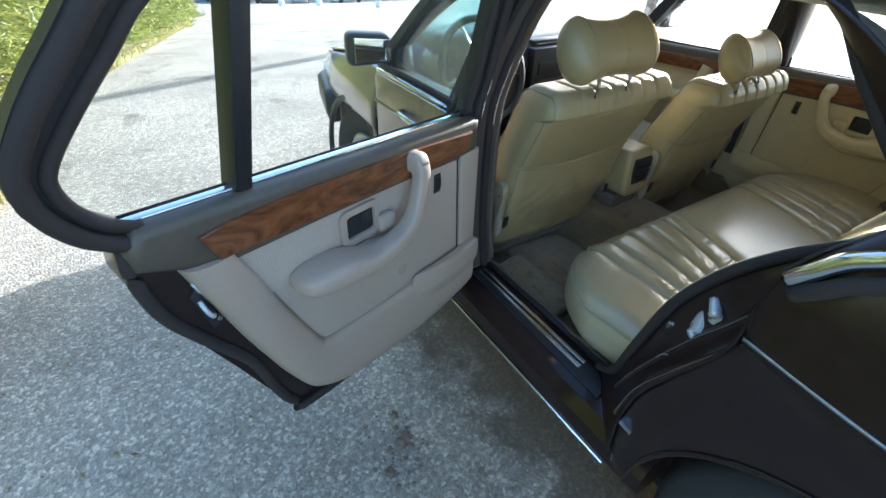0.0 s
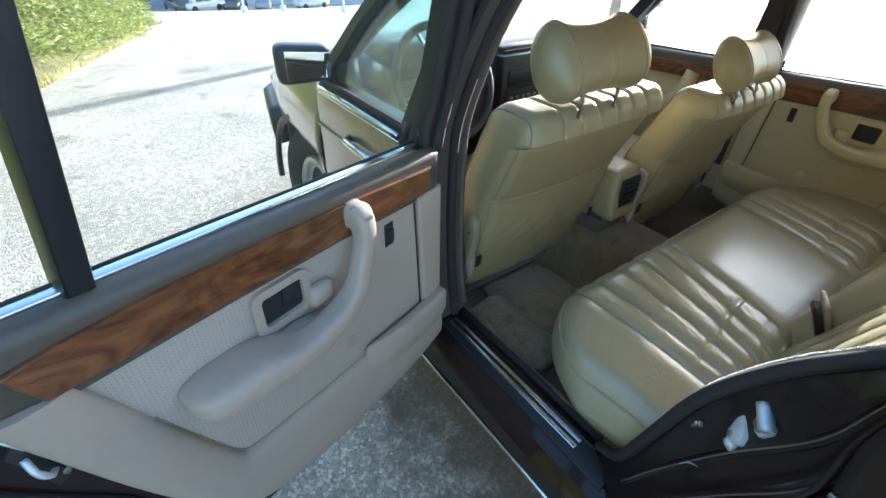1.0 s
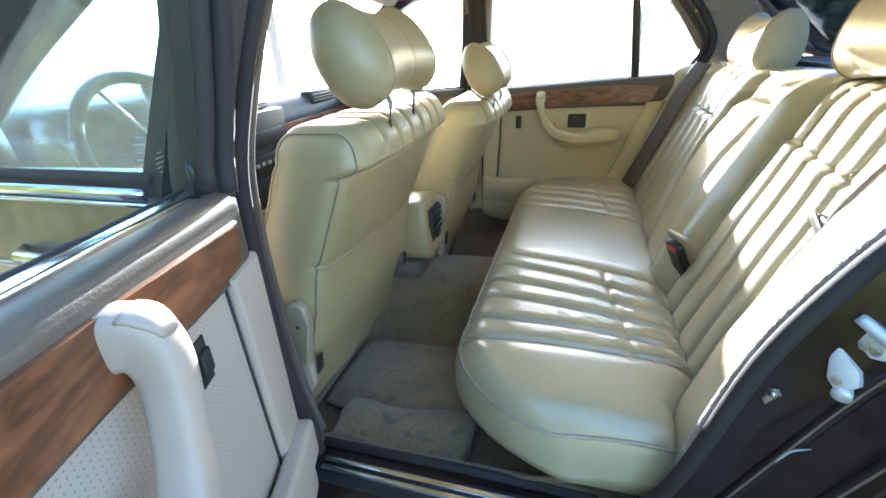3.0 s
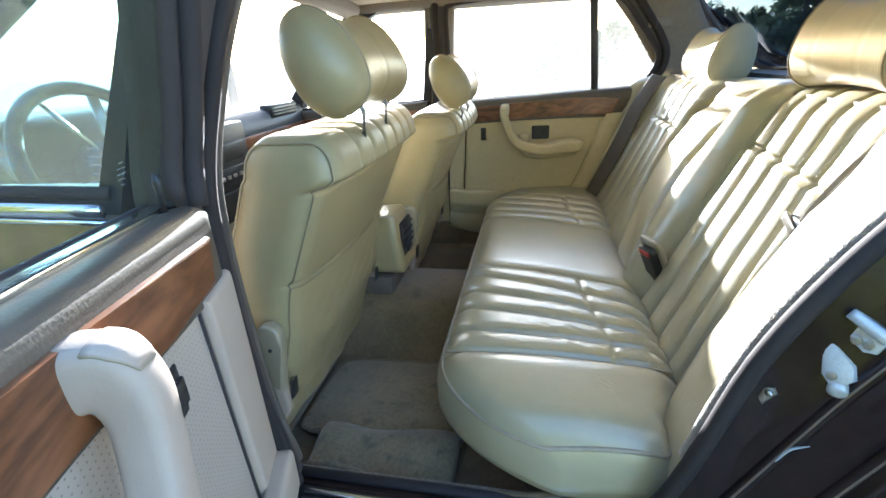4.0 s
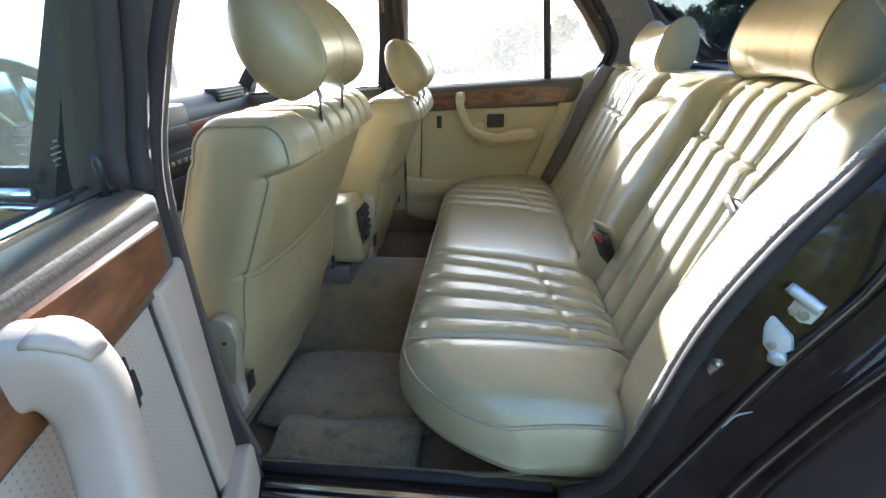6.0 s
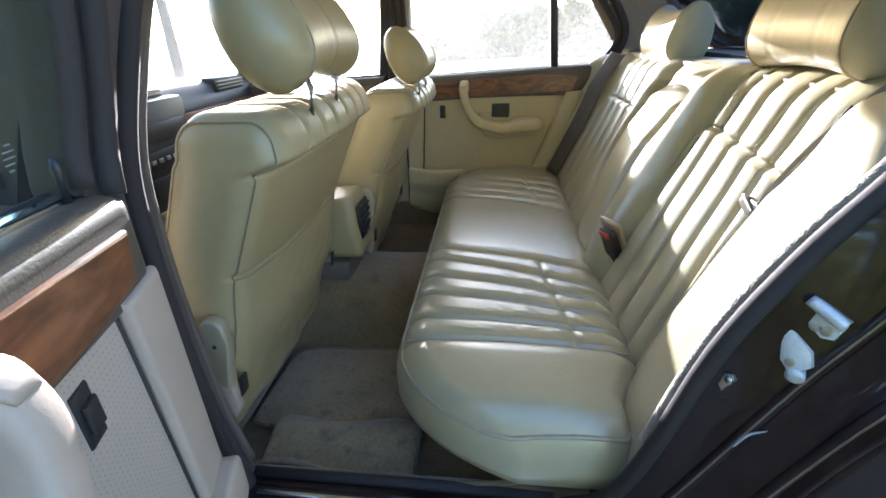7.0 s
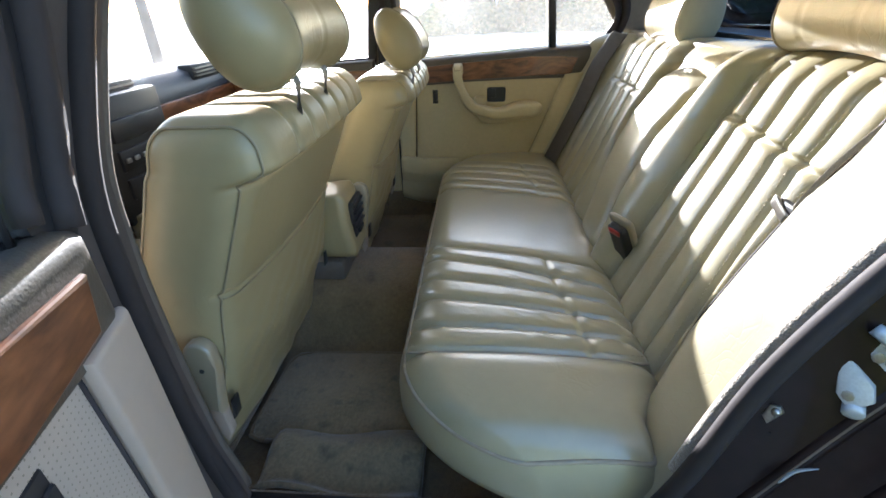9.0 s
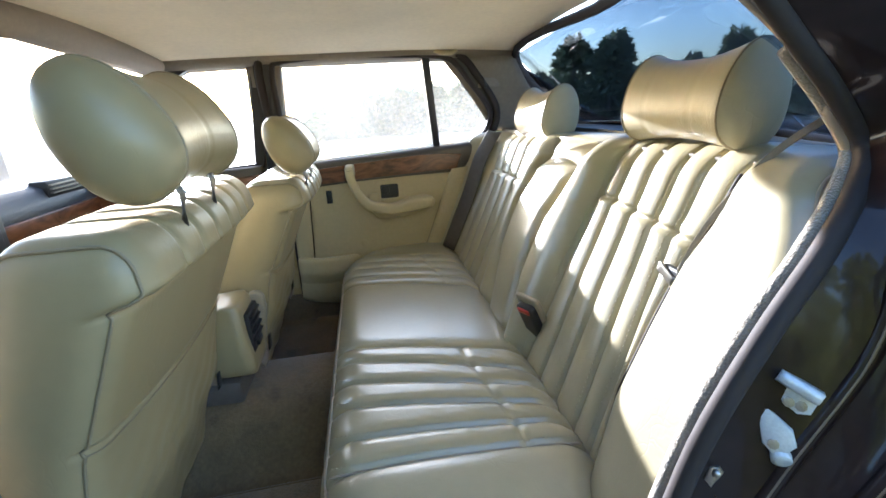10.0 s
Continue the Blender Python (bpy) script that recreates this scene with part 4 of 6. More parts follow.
    # Armrest that turns up into the pull handle: centre, half width and half thickness along it, each as (u, n, z).
    keys = [((0.272, 0.018, 0.856), (0.0200, 0, 0), (0, 0, 0.024)), ((0.272, 0.032, 0.858), (0.0200, 0, 0), (0, 0.002, 0.024)),
            ((0.270, 0.046, 0.854), (0.0196, 0, 0.001), (0, 0.012, 0.022)), ((0.271, 0.055, 0.833), (0.0182, 0, 0.003), (0, 0.018, 0.013)),
            ((0.281, 0.060, 0.803), (0.0160, 0, 0.006), (0, 0.018, 0.002)), ((0.297, 0.065, 0.768), (0.0145, 0, 0.009), (0, 0.018, 0)),
            ((0.316, 0.070, 0.741), (0.013, 0, 0.014), (0, 0.020, 0)), ((0.345, 0.074, 0.720), (0.009, 0, 0.018), (0, 0.023, 0)),
            ((0.390, 0.076, 0.708), (0.003, 0, 0.021), (0, 0.025, 0)), ((0.432, 0.074, 0.700), (0.001, 0, 0.022), (0, 0.028, 0)), ((0.462, 0.063, 0.701), (0, 0, 0.023), (0, 0.041, 0)),
            ((0.51, 0.056, 0.709), (0, 0, 0.028), (0, 0.047, 0)), ((0.57, 0.054, 0.712), (0, 0, 0.027), (0, 0.045, 0)),
            ((0.603, 0.050, 0.712), (0, 0, 0.022), (0, 0.037, 0)), ((0.619, 0.044, 0.712), (0, 0, 0.012), (0, 0.022, 0)), ((0.623, 0.040, 0.712), (0, 0, 0.003), (0, 0.006, 0))]
    cs, As, Bs = (smooth_line([k_[j] for k_ in keys], 5) for j in range(3))
    rings = []
    for c_, A_, B_ in zip(cs, As, Bs):
        ring = []
        for i in range(28):
            w_ = 2 * math.pi * i / 28
            q = c_ + A_ * math.copysign(abs(math.cos(w_)) ** 0.55, math.cos(w_)) + B_ * math.copysign(abs(math.sin(w_)) ** 0.55, math.sin(w_))
            ring.append(tuple(pt(*q)))
        rings.append(ring)
    part("armrest", loft(rings), trim, d, "padded armrest and pull handle")
    base_pad = [(0.600, 0.700), (0.590, 0.672), (0.43, 0.655), (0.37, 0.662), (0.345, 0.692), (0.42, 0.712)]
    part("armrest_base", prism(base_pad, 0.012, 0.064, P, 0.014, 4), trim, d)
    # Inset cap that follows the bend of the handle.
    grid = []
    for j in range(7, 14):
        c_ = Vector(pt(*cs[j]))
        w0 = 3.8 if j < 11 else 3.8 + (j - 10) * 0.6
        grid.append([c_ + (Vector(rings[j][i0]) * (1 - fr) + Vector(rings[j][i0 + 1]) * fr - c_) * 1.002 for i0, fr in [(int(q), q - int(q)) for q in np.linspace(w0, 14 - w0, 9)]])
    part("pull_cap", sheet(grid, 0.001, 1), trim, d)
    rim = grid[0] + [g[-1] for g in grid[1:]] + grid[-1][::-1][1:] + [g[0] for g in grid[::-1][1:]]
    part("cap_joint", tube(rim, 0.0009, 5), PIPING_DARK, d)
    # Inner latch: rounded bezel, dark dish and lever.
    def rr(u0, u1, z0, z1, r):
        out = []
        for cu, cz, a0 in ((u1 - r, z1 - r, 0), (u0 + r, z1 - r, 90), (u0 + r, z0 + r, 180), (u1 - r, z0 + r, 270)):
            out += [(cu + r * math.cos(radians(a0 + a)), cz + r * math.sin(radians(a0 + a))) for a in (0, 30, 60, 90)]
        return out
    lat = part("latch_bezel", frame_plate(rr(0.378, 0.486, 0.718, 0.806, 0.018), rr(0.392, 0.470, 0.734, 0.791, 0.008), 0.014, 0.027, P), trim, d)
    part("latch_dish", prism(rr(0.390, 0.472, 0.732, 0.793, 0.006), 0.010, 0.0190, P), BLACK, lat, "black latch recess")
    part("latch_lever", prism([(0.398, 0.752), (0.432, 0.750), (0.428, 0.784), (0.398, 0.786)], 0.018, 0.023, P, 0.003), BLACK, lat)
    # Window switch.
    sw = part("window_switch", prism([(0.160, 0.732), (0.184, 0.732), (0.184, 0.784), (0.160, 0.784)], 0.014, 0.021, P, 0.003), BLACK, d, "black window switch")
    part("switch_rocker", prism([(0.163, 0.745), (0.181, 0.745), (0.181, 0.772), (0.163, 0.772)], 0.020, 0.026, P, 0.003), BLACK, sw)
    part("ash_cover", soft_box((0.026, 0.014, 0.022), 0.013, (8, 6, 8), lambda v: np.array([pt(0.362 + a, 0.028 + b, 0.738 + c) for a, b, c in v])), trim, d)
    part("trim_plug", prism([(0.30 + 0.016 * math.cos(i * 0.524), 0.555 + 0.016 * math.sin(i * 0.524)) for i in range(12)], 0.016, 0.0195, P, 0.001), trim, d)
    # Window frame, divider, glass.
    inn = [(0.066, 0.892), (0.35, 0.900), (0.70, 0.916), (0.815, 0.930), (0.852, 0.953), (0.877, 0.985), (0.889, 1.020), (0.884, 1.052), (0.845, 1.104), (0.788, 1.168), (0.740, 1.222), (0.68, 1.250), (0.50, 1.262), (0.20, 1.264), (0.06, 1.255), (0.03, 1.225), (0.028, 1.10), (0.030, 0.98), (0.042, 0.905)]
    out = [(0.040, 0.862), (0.35, 0.872), (0.70, 0.885), (0.835, 0.893), (0.888, 0.928), (0.921, 0.977), (0.934, 1.022), (0.928, 1.070), (0.893, 1.131), (0.838, 1.198), (0.785, 1.255), (0.70, 1.292), (0.50, 1.304), (0.20, 1.306), (0.0, 1.292), (-0.040, 1.262), (-0.042, 1.08), (-0.036, 0.95), (-0.016, 0.876)]

    def loop(pts):
        return [(q.x, q.y) for q in smooth_line([(a, b, 0) for a, b in pts], 4, True)]
    wf = part("window_frame", frame_plate(loop(out), loop(inn), -0.037, 0.002, P), BLACK, d, "black window frame")
    part("frame_seal", tube([pt(a, 0.002, b) for a, b in smooth2([(i[0] * 0.92 + o[0] * 0.08, i[1] * 0.92 + o[1] * 0.08) for o, i in zip(out[3:], inn[3:])], 5)], 0.010, 8), RUBBER, wf)
    part("frame_seal", tube([pt(a, 0.004, b) for a, b in smooth2([(o[0] * 0.72 + i[0] * 0.28, o[1] * 0.72 + i[1] * 0.28) for o, i in zip(out[3:], inn[3:])], 5)], 0.014, 8), RUBBER, wf)
    part("divider", prism([(0.672, 0.912), (0.640, 0.912), (0.602, 1.262), (0.634, 1.262)], -0.05, 0.004, P, 0.006), BLACK, d, "black quarter light divider")
    strip = [(-0.012, 0.878), (0.835, 0.920), (0.835, 0.940), (-0.012, 0.898)]
    part("belt_strip", prism(strip, -0.026, -0.006, P, 0.004, 3), CHROME, d, "bright belt strip below the glass")
    part("glass_rubber", tube([pt(-0.01, -0.027, 0.896), pt(0.40, -0.027, 0.9165), pt(0.835, -0.027, 0.938)], 0.004, 6), RUBBER, d)
    g1 = prism([(0.05, 0.885), (0.648, 0.912), (0.610, 1.262), (0.05, 1.264), (0.01, 1.23)], -0.033, -0.029, P)
    g2 = prism([(0.663, 0.915), (0.82, 0.925), (0.885, 0.985), (0.895, 1.02), (0.890, 1.06), (0.745, 1.23), (0.628, 1.262)], -0.033, -0.029, P)
    part("window_glass", g1, GLASS_NEAR if near else GLASS_DUSTY, d).visible_shadow = False
    part("quarter_glass", g2, GLASS if near else GLASS_DUSTY, d).visible_shadow = False
    if near:
        for k, w_ in enumerate((0.012, 0.024, 0.030, 0.028, 0.014)):
            part("etched_mark", prism([(0.066 - w_ / 4, 0.928 + k * 0.0052), (0.066 + w_ / 4, 0.928 + k * 0.0052), (0.066 + w_ / 4, 0.9292 + k * 0.0052), (0.066 - w_ / 4, 0.9292 + k * 0.0052)], -0.0288, -0.0284, P), POLE_PAINT, d)
    part("lock_pin", tube([pt(0.055, -0.004, 0.89), pt(0.055, -0.004, 0.925), pt(0.055, -0.004, 0.934)], [0.0045, 0.0045, 0.003], 8), BLACK, d)
    if near:
        # Edge seal, latch and check plate on the door's shut face.
        edge = [(0.02, 0.296), (0.59, 0.308), (0.655, 0.345), (0.69, 0.425), (0.725, 0.55), (0.79, 0.665), (0.836, 0.755), (0.853, 0.84), (0.85, 0.90)]
        part("door_seal", tube([pt(a, -0.002, b) for a, b in smooth2(edge, 4)], 0.012, 8), RUBBER, d)
        lt = part("door_latch", prism([(0.752, 0.690), (0.772, 0.684), (0.792, 0.770), (0.778, 0.785)], -0.006, 0.004, P, 0.003), BLACK, d, "dark steel door latch")
        part("latch_hook", tube(smooth_line([pt(0.764, 0.000, 0.712), pt(0.770, 0.016, 0.722), pt(0.778, 0.018, 0.740), pt(0.780, 0.004, 0.756)], 5), 0.0045, 6), ZINC, lt)
        part("latch_rod", tube([pt(0.772, 0.006, 0.772), pt(0.782, 0.008, 0.800)], 0.004, 6), ZINC, lt)
        for u, z in ((0.728, 0.665), (0.712, 0.612), (0.757, 0.700)):
            part("latch_screw", prism([(u + 0.006 * math.cos(i * 1.047), z + 0.006 * math.sin(i * 1.047)) for i in range(6)], -0.006, 0.005, P, 0.002), STEEL, lt)
        part("door_handle", bm_from(tube([pt(0.60, -0.13, 0.79), pt(0.68, -0.145, 0.792), pt(0.77, -0.13, 0.795)], 0.012, 8)), CHROME, d)
    return d


rear_door(near_place, VINYL, "open rear car door with beige trim and walnut inlay", tuple(H), True)
rear_door(far_place, VINYL_BOUNCE, "closed rear car door with tan trim and walnut inlay", (0.72, -0.3, 0.3), False)


def front_door_near():
    d = thing("car_front_door", "closed brown front car door, lightened for reflected gravel, with chrome belt trim", "car door", (-0.82, 0.4, 0.25), "front doors of the car")

    def P(a, b, h):
        return Vector((h + max(0, b - 0.9) * 0.28 + 0.03 * max(0, a - 0.15), a, b))
    part("door_shell", prism([(0.125, 0.26), (0.575, 0.26), (0.578, 0.86), (0.56, 0.885), (0.10, 0.885)], -0.846, -0.76, P, 0.012, 3), PAINT_LIT, d)
    part("belt_trim", tube([P(0.10, 0.893, -0.848), P(0.40, 0.893, -0.850), P(0.54, 0.885, -0.848)], 0.0055, 8, flat=1.4), CHROME, d, "chrome belt trim")
    part("belt_trim", tube([P(0.10, 0.879, -0.846), P(0.40, 0.879, -0.848), P(0.54, 0.872, -0.847)], 0.0035, 8), CHROME, d)
    part("belt_rubber", tube([P(0.10, 0.908, -0.835), P(0.40, 0.908, -0.836), P(0.53, 0.90, -0.834)], 0.008, 8), RUBBER, d)
    out = [(0.092, 0.885), (0.572, 0.875), (0.558, 0.93), (0.408, 1.08), (0.285, 1.185), (0.19, 1.235), (0.015, 1.235), (0.052, 1.07)]
    inn = [(0.115, 0.905), (0.52, 0.898), (0.500, 0.935), (0.382, 1.065), (0.272, 1.155), (0.18, 1.195), (0.040, 1.195), (0.078, 1.05)]
    part("window_frame", frame_plate(out, inn, -0.835, -0.775, P), BLACK, d)
    part("window_glass", prism(inn, -0.808, -0.804, P), GLASS_TINT, d, "green tinted glass").visible_shadow = False
    for k, w_ in enumerate((0.008, 0.015, 0.018, 0.014)):
        part("etched_mark", prism([(0.143 - w_ / 2, 0.922 + k * 0.009), (0.143 + w_ / 2, 0.922 + k * 0.009), (0.143 + w_ / 2, 0.9238 + k * 0.009), (0.143 - w_ / 2, 0.9238 + k * 0.009)], -0.8092, -0.8084, P), POLE_PAINT, d)
    h = part("door_handle", tube([P(0.20, 0.80, -0.846), P(0.22, 0.80, -0.868), P(0.34, 0.80, -0.868), P(0.36, 0.80, -0.846)], 0.010, 8), CHROME, d, "chrome pull handle")
    part("rubbing_strip", tube([P(0.155, 0.60, -0.850), P(0.572, 0.60, -0.852)], 0.010, 8), RUBBER, d)
    part("body_crease", tube([P(0.155, 0.775, -0.847), P(0.572, 0.775, -0.849)], 0.005, 6), PAINT_LIT, d)
    # Wing mirror.
    m = part("wing_mirror", soft_box((0.066, 0.036, 0.047), 0.022, (10, 8, 8), lambda v: np.stack([v[:, 0] - 0.886 + v[:, 1] * 0.25, 0.50 + v[:, 1] - v[:, 0] * 0.3, 0.966 + v[:, 2] * (1 - 1.2 * np.clip(v[:, 0], -0.1, 0.1))], 1)), BLACK, d, "black wing mirror")
    part("mirror_glass", prism([(-0.939, 0.931), (-0.836, 0.937), (-0.836, 0.997), (-0.939, 1.003)], 0.4525, 0.4570, lambda a, b, h: Vector((a, h - (a + 0.877) * 0.36 - (b - 0.967) * 0.03, b)), 0.001), MIRROR, m)
    part("mirror_foot", loft([[(-0.80, 0.50 + a, 0.90 + b) for a, b in ((-0.03, -0.02), (0.03, -0.02), (0.02, 0.05), (-0.02, 0.05))], [(-0.745, 0.50 + a, 0.90 + b) for a, b in ((-0.05, -0.03), (0.05, -0.03), (0.02, 0.08), (-0.03, 0.08))]]), BLACK, m)


front_door_near()


def front_door_far():
    d = thing("car_front_door", "closed front car door with tan trim and walnut inlay", "car door", (0.75, 0.4, 0.3), "front doors of the car")

    def P(a, b, h):
        return Vector((h - max(0, b - 0.88) * 0.2, a, b))
    part("door_shell", prism([(0.08, 0.28), (0.70, 0.28), (0.70, 0.83), (0.08, 0.86)], 0.720, 0.84, P, 0.012), BLACK, d)
    part("trim_panel", prism([(0.085, 0.32), (0.66, 0.32), (0.66, 0.75), (0.085, 0.77)], 0.700, 0.722, P, 0.008), VINYL_BOUNCE, d)
    part("top_pad", prism([(0.08, 0.77), (0.69, 0.745), (0.70, 0.835), (0.08, 0.862)], 0.685, 0.75, P, 0.014, 3), DARK_VINYL, d)
    part("wood_inlay", prism([(0.085, 0.772), (0.66, 0.748), (0.66, 0.80), (0.085, 0.83)], 0.676, 0.690, P, 0.003), WALNUT, d)
    part("window_switch", prism([(0.12, 0.715), (0.145, 0.715), (0.145, 0.755), (0.12, 0.755)], 0.694, 0.702, P, 0.002), BLACK, d)
    path = smooth_line([(0.665, 0.58, 0.64), (0.655, 0.42, 0.635), (0.655, 0.32, 0.65), (0.665, 0.27, 0.72), (0.68, 0.255, 0.79)], 6)
    part("armrest", tube(path, [0.03] * len(path), 10, up=(1, 0, 0)), VINYL_BOUNCE, d)
    out = [(0.075, 0.85), (0.72, 0.82), (0.72, 0.86), (0.55, 1.06), (0.42, 1.16), (0.26, 1.235), (0.02, 1.24), (0.05, 1.0)]
    inn = [(0.105, 0.868), (0.655, 0.845), (0.64, 0.88), (0.50, 1.045), (0.38, 1.135), (0.25, 1.195), (0.055, 1.195), (0.085, 1.0)]
    part("window_frame", frame_plate(out, inn, 0.715, 0.765, P), BLACK, d)
    part("window_glass", prism(inn, 0.742, 0.746, P), GLASS_DUSTY, d).visible_shadow = False
    m = part("wing_mirror", soft_box((0.085, 0.04, 0.055), 0.024, (8, 6, 6), lambda v: v + np.array([0.90, 0.66, 0.93])), BLACK, d)
    part("mirror_glass", prism([(0.83, 0.89), (0.97, 0.89), (0.97, 0.972), (0.83, 0.972)], 0.612, 0.6155, lambda a, b, h: Vector((a, h, b))), MIRROR, m)


front_door_far()


def build_pillar_far():
    zs = [0.33, 0.60, 0.86, 1.0, 1.1, 1.21]
    rings = []
    for z in zs:
        x = 0.725 - max(0, z - 0.88) * 0.24
        t = max(0, z - 0.86) * 0.09
        rings.append([(x, 0.005 - t, z), (x + 0.012, -0.012 - t, z), (x + 0.07, -0.012 - t, z), (x + 0.07, 0.10 - t, z), (x + 0.012, 0.10 - t, z), (x, 0.083 - t, z)])
    part("centre_pillar", loft(rings), PILLAR_TRIM, car, "brown trimmed centre pillar")
    b = thing("front_seat_belt", "black front seat belt hanging on the pillar", "seat belt", (0.70, 0.05, 1.15))
    part("webbing", prism([(0.03, 0.45), (0.075, 0.45), (0.045, 1.12), (0.0, 1.12)], 0.0, 0.003, lambda a, c, h: Vector((0.712 - h - max(0, c - 0.88) * 0.24, a, c)), 0.0), BELT, b)


build_pillar_far()


# ---- front seats ----
def headrest(parent, cx, y, z, w, a, b, lean, waist=0.74, seam=0.88, stitch=0.2, hide=None):
    """A winged pillow lofted across: tall domed ends with piped seams and a slimmer middle."""
    c, s = math.cos(radians(lean)), math.sin(radians(lean))
    n = 36

    def ring(k, x, top=1.0):
        out = []
        for i in range(n):
            t = 2 * math.pi * i / n
            ct, st = math.cos(t), math.sin(t)
            # Fuller below at the back, like a drop.
            p = a * k * math.copysign(abs(ct) ** 0.9, ct) * (1 - 0.16 * st)
            q = b * k * math.copysign(abs(st) ** 0.9, st) * (top if st > 0 else 0.5 + 0.5 * top)
            out.append(Vector((cx + x, y + p * c + q * s, z + q * c - p * s)))
        return out
    prof = []
    for t in np.sin(np.linspace(-1.5708, 1.5708, 61)):
        e = abs(t)
        k, top = 1.0, 1.0
        if e > seam:
            k = max(0.02, (1 - ((e - seam) / (1 - seam)) ** 2) ** 0.5) if e < 1 else 0.02
            top = 1.0 - 0.06 * (e - seam) / (1 - seam)
        else:
            top = waist + (1 - waist) * (e / seam) ** 2.2
            k = 0.955 + 0.045 * (e / seam) ** 2
        k -= 0.022 * math.exp(-((e - seam) / 0.012) ** 2) + 0.020 * math.exp(-((e - stitch) / 0.014) ** 2)
        prof.append(ring(max(k, 0.02), w * t, top))
    hr = part("headrest", loft(prof), hide or LEATHER, parent, "winged leather headrest")
    for sg in (-1, 1):
        part("seam_piping", tube(ring(0.985, sg * seam * w), 0.0022, 6, closed=True, up=(1, 0, 0)), PIPING_DARK, hr)
    return hr


def front_seat(cx, dy, hw, dz, hr_w, hr_a, hr_b, hr_dx, hr_dz, label):
    seat = thing("front_seat", label, "car seat", (cx, 0.35 + dy, 0.22), "front seats")

    def lean(z):
        """The back's rear face: y at height z."""
        return dy + np.interp(z, [0.30, 0.37, 0.50, 0.65, 0.80, 0.86, 0.93], [0.155, 0.140, 0.095, 0.060, -0.005, -0.030, -0.020])

    def warp(v):
        x, y, z = v[:, 0], v[:, 1], v[:, 2]
        zz = 0.625 + np.where(z < 0, z * 1.16, z)
        rear = y < 0
        e = np.abs(x) / hw
        thick = np.interp(zz, [0.32, 0.6, 0.85, 0.93], [0.165, 0.15, 0.15, 0.12])
        yy = lean(zz) + (y + 0.075) / 0.15 * thick
        # Rear face: flat upper panel, pocket seam, loose pocket below.
        bow = 0.012 * (1 - e ** 2) + 0.010 * groove(zz - 0.50, 0.10) * (1 - e ** 4)
        wr = (0.0026 * np.sin(x * 31 + zz * 38 + 2 * np.sin(x * 13)) + 0.0008 * np.sin(x * 74 - zz * 61 + 3 * np.sin(zz * 17))) * np.clip((0.64 - zz) / 0.12, 0, 1)
        yy = np.where(rear, yy - bow - wr, yy)
        yy = np.where(rear, yy - 0.025 * np.clip((zz - 0.842) / 0.014, 0, 1) ** 0.6, yy)
        seam = 0.007 * groove(zz - 0.841, 0.005) + 0.008 * groove(zz - (0.653 + 0.018 * e ** 2), 0.0045)
        yy = np.where(rear, yy + seam * (e < 0.985), yy)
        # Pleats of the front panel run over the top roll.
        top = np.clip((zz - 0.84) / 0.03, 0, 1)
        pl = sum(groove(x - p, 0.0055) for p in (-0.10, -0.035, 0.035, 0.10)) + groove(np.abs(x) - 0.165, 0.005)
        zz = zz - 0.007 * pl * np.clip((zz - 0.88) / 0.03, 0, 1)
        yy = np.where(rear, yy + 0.006 * pl * top, yy - 0.006 * pl)
        wide = np.interp(zz, [0.32, 0.5, 0.85, 0.93], [0.93, 0.97, 1.0, 0.97])
        return np.stack([cx + x * wide, yy, zz + dz * np.clip((zz - 0.4) / 0.5, 0, 1)], 1)
    part("backrest", soft_box((hw, 0.075, 0.30), 0.045, (110, 12, 120), warp), LEATHER_SHADED, seat, "pleated leather backrest with a map pocket")
    for s in (-1, 1):
        ring = edge_ring((hw, 0.075, 0.30), 0.045, 0, s, radians(42), seg=220)
        core = np.clip(ring, [-(hw - 0.045), -0.03, -0.255], [hw - 0.045, 0.03, 0.255])
        out = (ring - core) / np.linalg.norm(ring - core, axis=1, keepdims=True)
        part("piping", tube([tuple(p) for p in warp(ring) + out * np.array([0.0020, 0.0020, 0.0020])], 0.0021, 6, closed=True, up=(1, 0, 0)), PIPING_DARK, seat)
    # Hem of the pocket, lying on the rear face from edge to edge.
    px_ = np.linspace(-hw, hw, 61)
    q = np.stack([px_, np.full_like(px_, -0.075), 0.657 + 0.018 * (px_ / hw) ** 2 - 0.625], 1)
    core = np.clip(q, [-(hw - 0.045), -0.03, -0.255], [hw - 0.045, 0.03, 0.255])
    out = (q - core) / np.linalg.norm(q - core, axis=1, keepdims=True)
    part("pocket_edge", tube([tuple(p) for p in warp(core + out * 0.045) + np.array([0, -0.001, 0.0035])], 0.0036, 6), LEATHER_SHADED, seat)
    part("pocket_seam", tube([tuple(p) for p in warp(core + out * 0.045) + np.array([0, -0.0005, -0.0115])], 0.0011, 5), PIPING_DARK, seat)
    # Cushion.
    def cush(v):
        x, y, z = v[:, 0], v[:, 1], v[:, 2]
        e = np.abs(x) / 0.26
        zz = 0.40 + z + np.where(z > 0, 0.03 * e ** 3 - 0.02 * (1 - e ** 2), 0) + 0.10 * (y + 0.25) * (z > 0) * 0.3
        pl = sum(groove(x - p, 0.007) for p in (-0.12, -0.04, 0.04, 0.12))
        return np.stack([cx + x, 0.42 + dy + y, zz - 0.008 * pl * (z > 0)], 1)
    part("cushion", soft_box((0.26, 0.25, 0.085), 0.05, (40, 24, 8), cush), LEATHER, seat)
    part("seat_base", bm_box((0.44, 0.46, 0.10), (cx, 0.42 + dy, 0.27), 0.02), CARPET, seat)
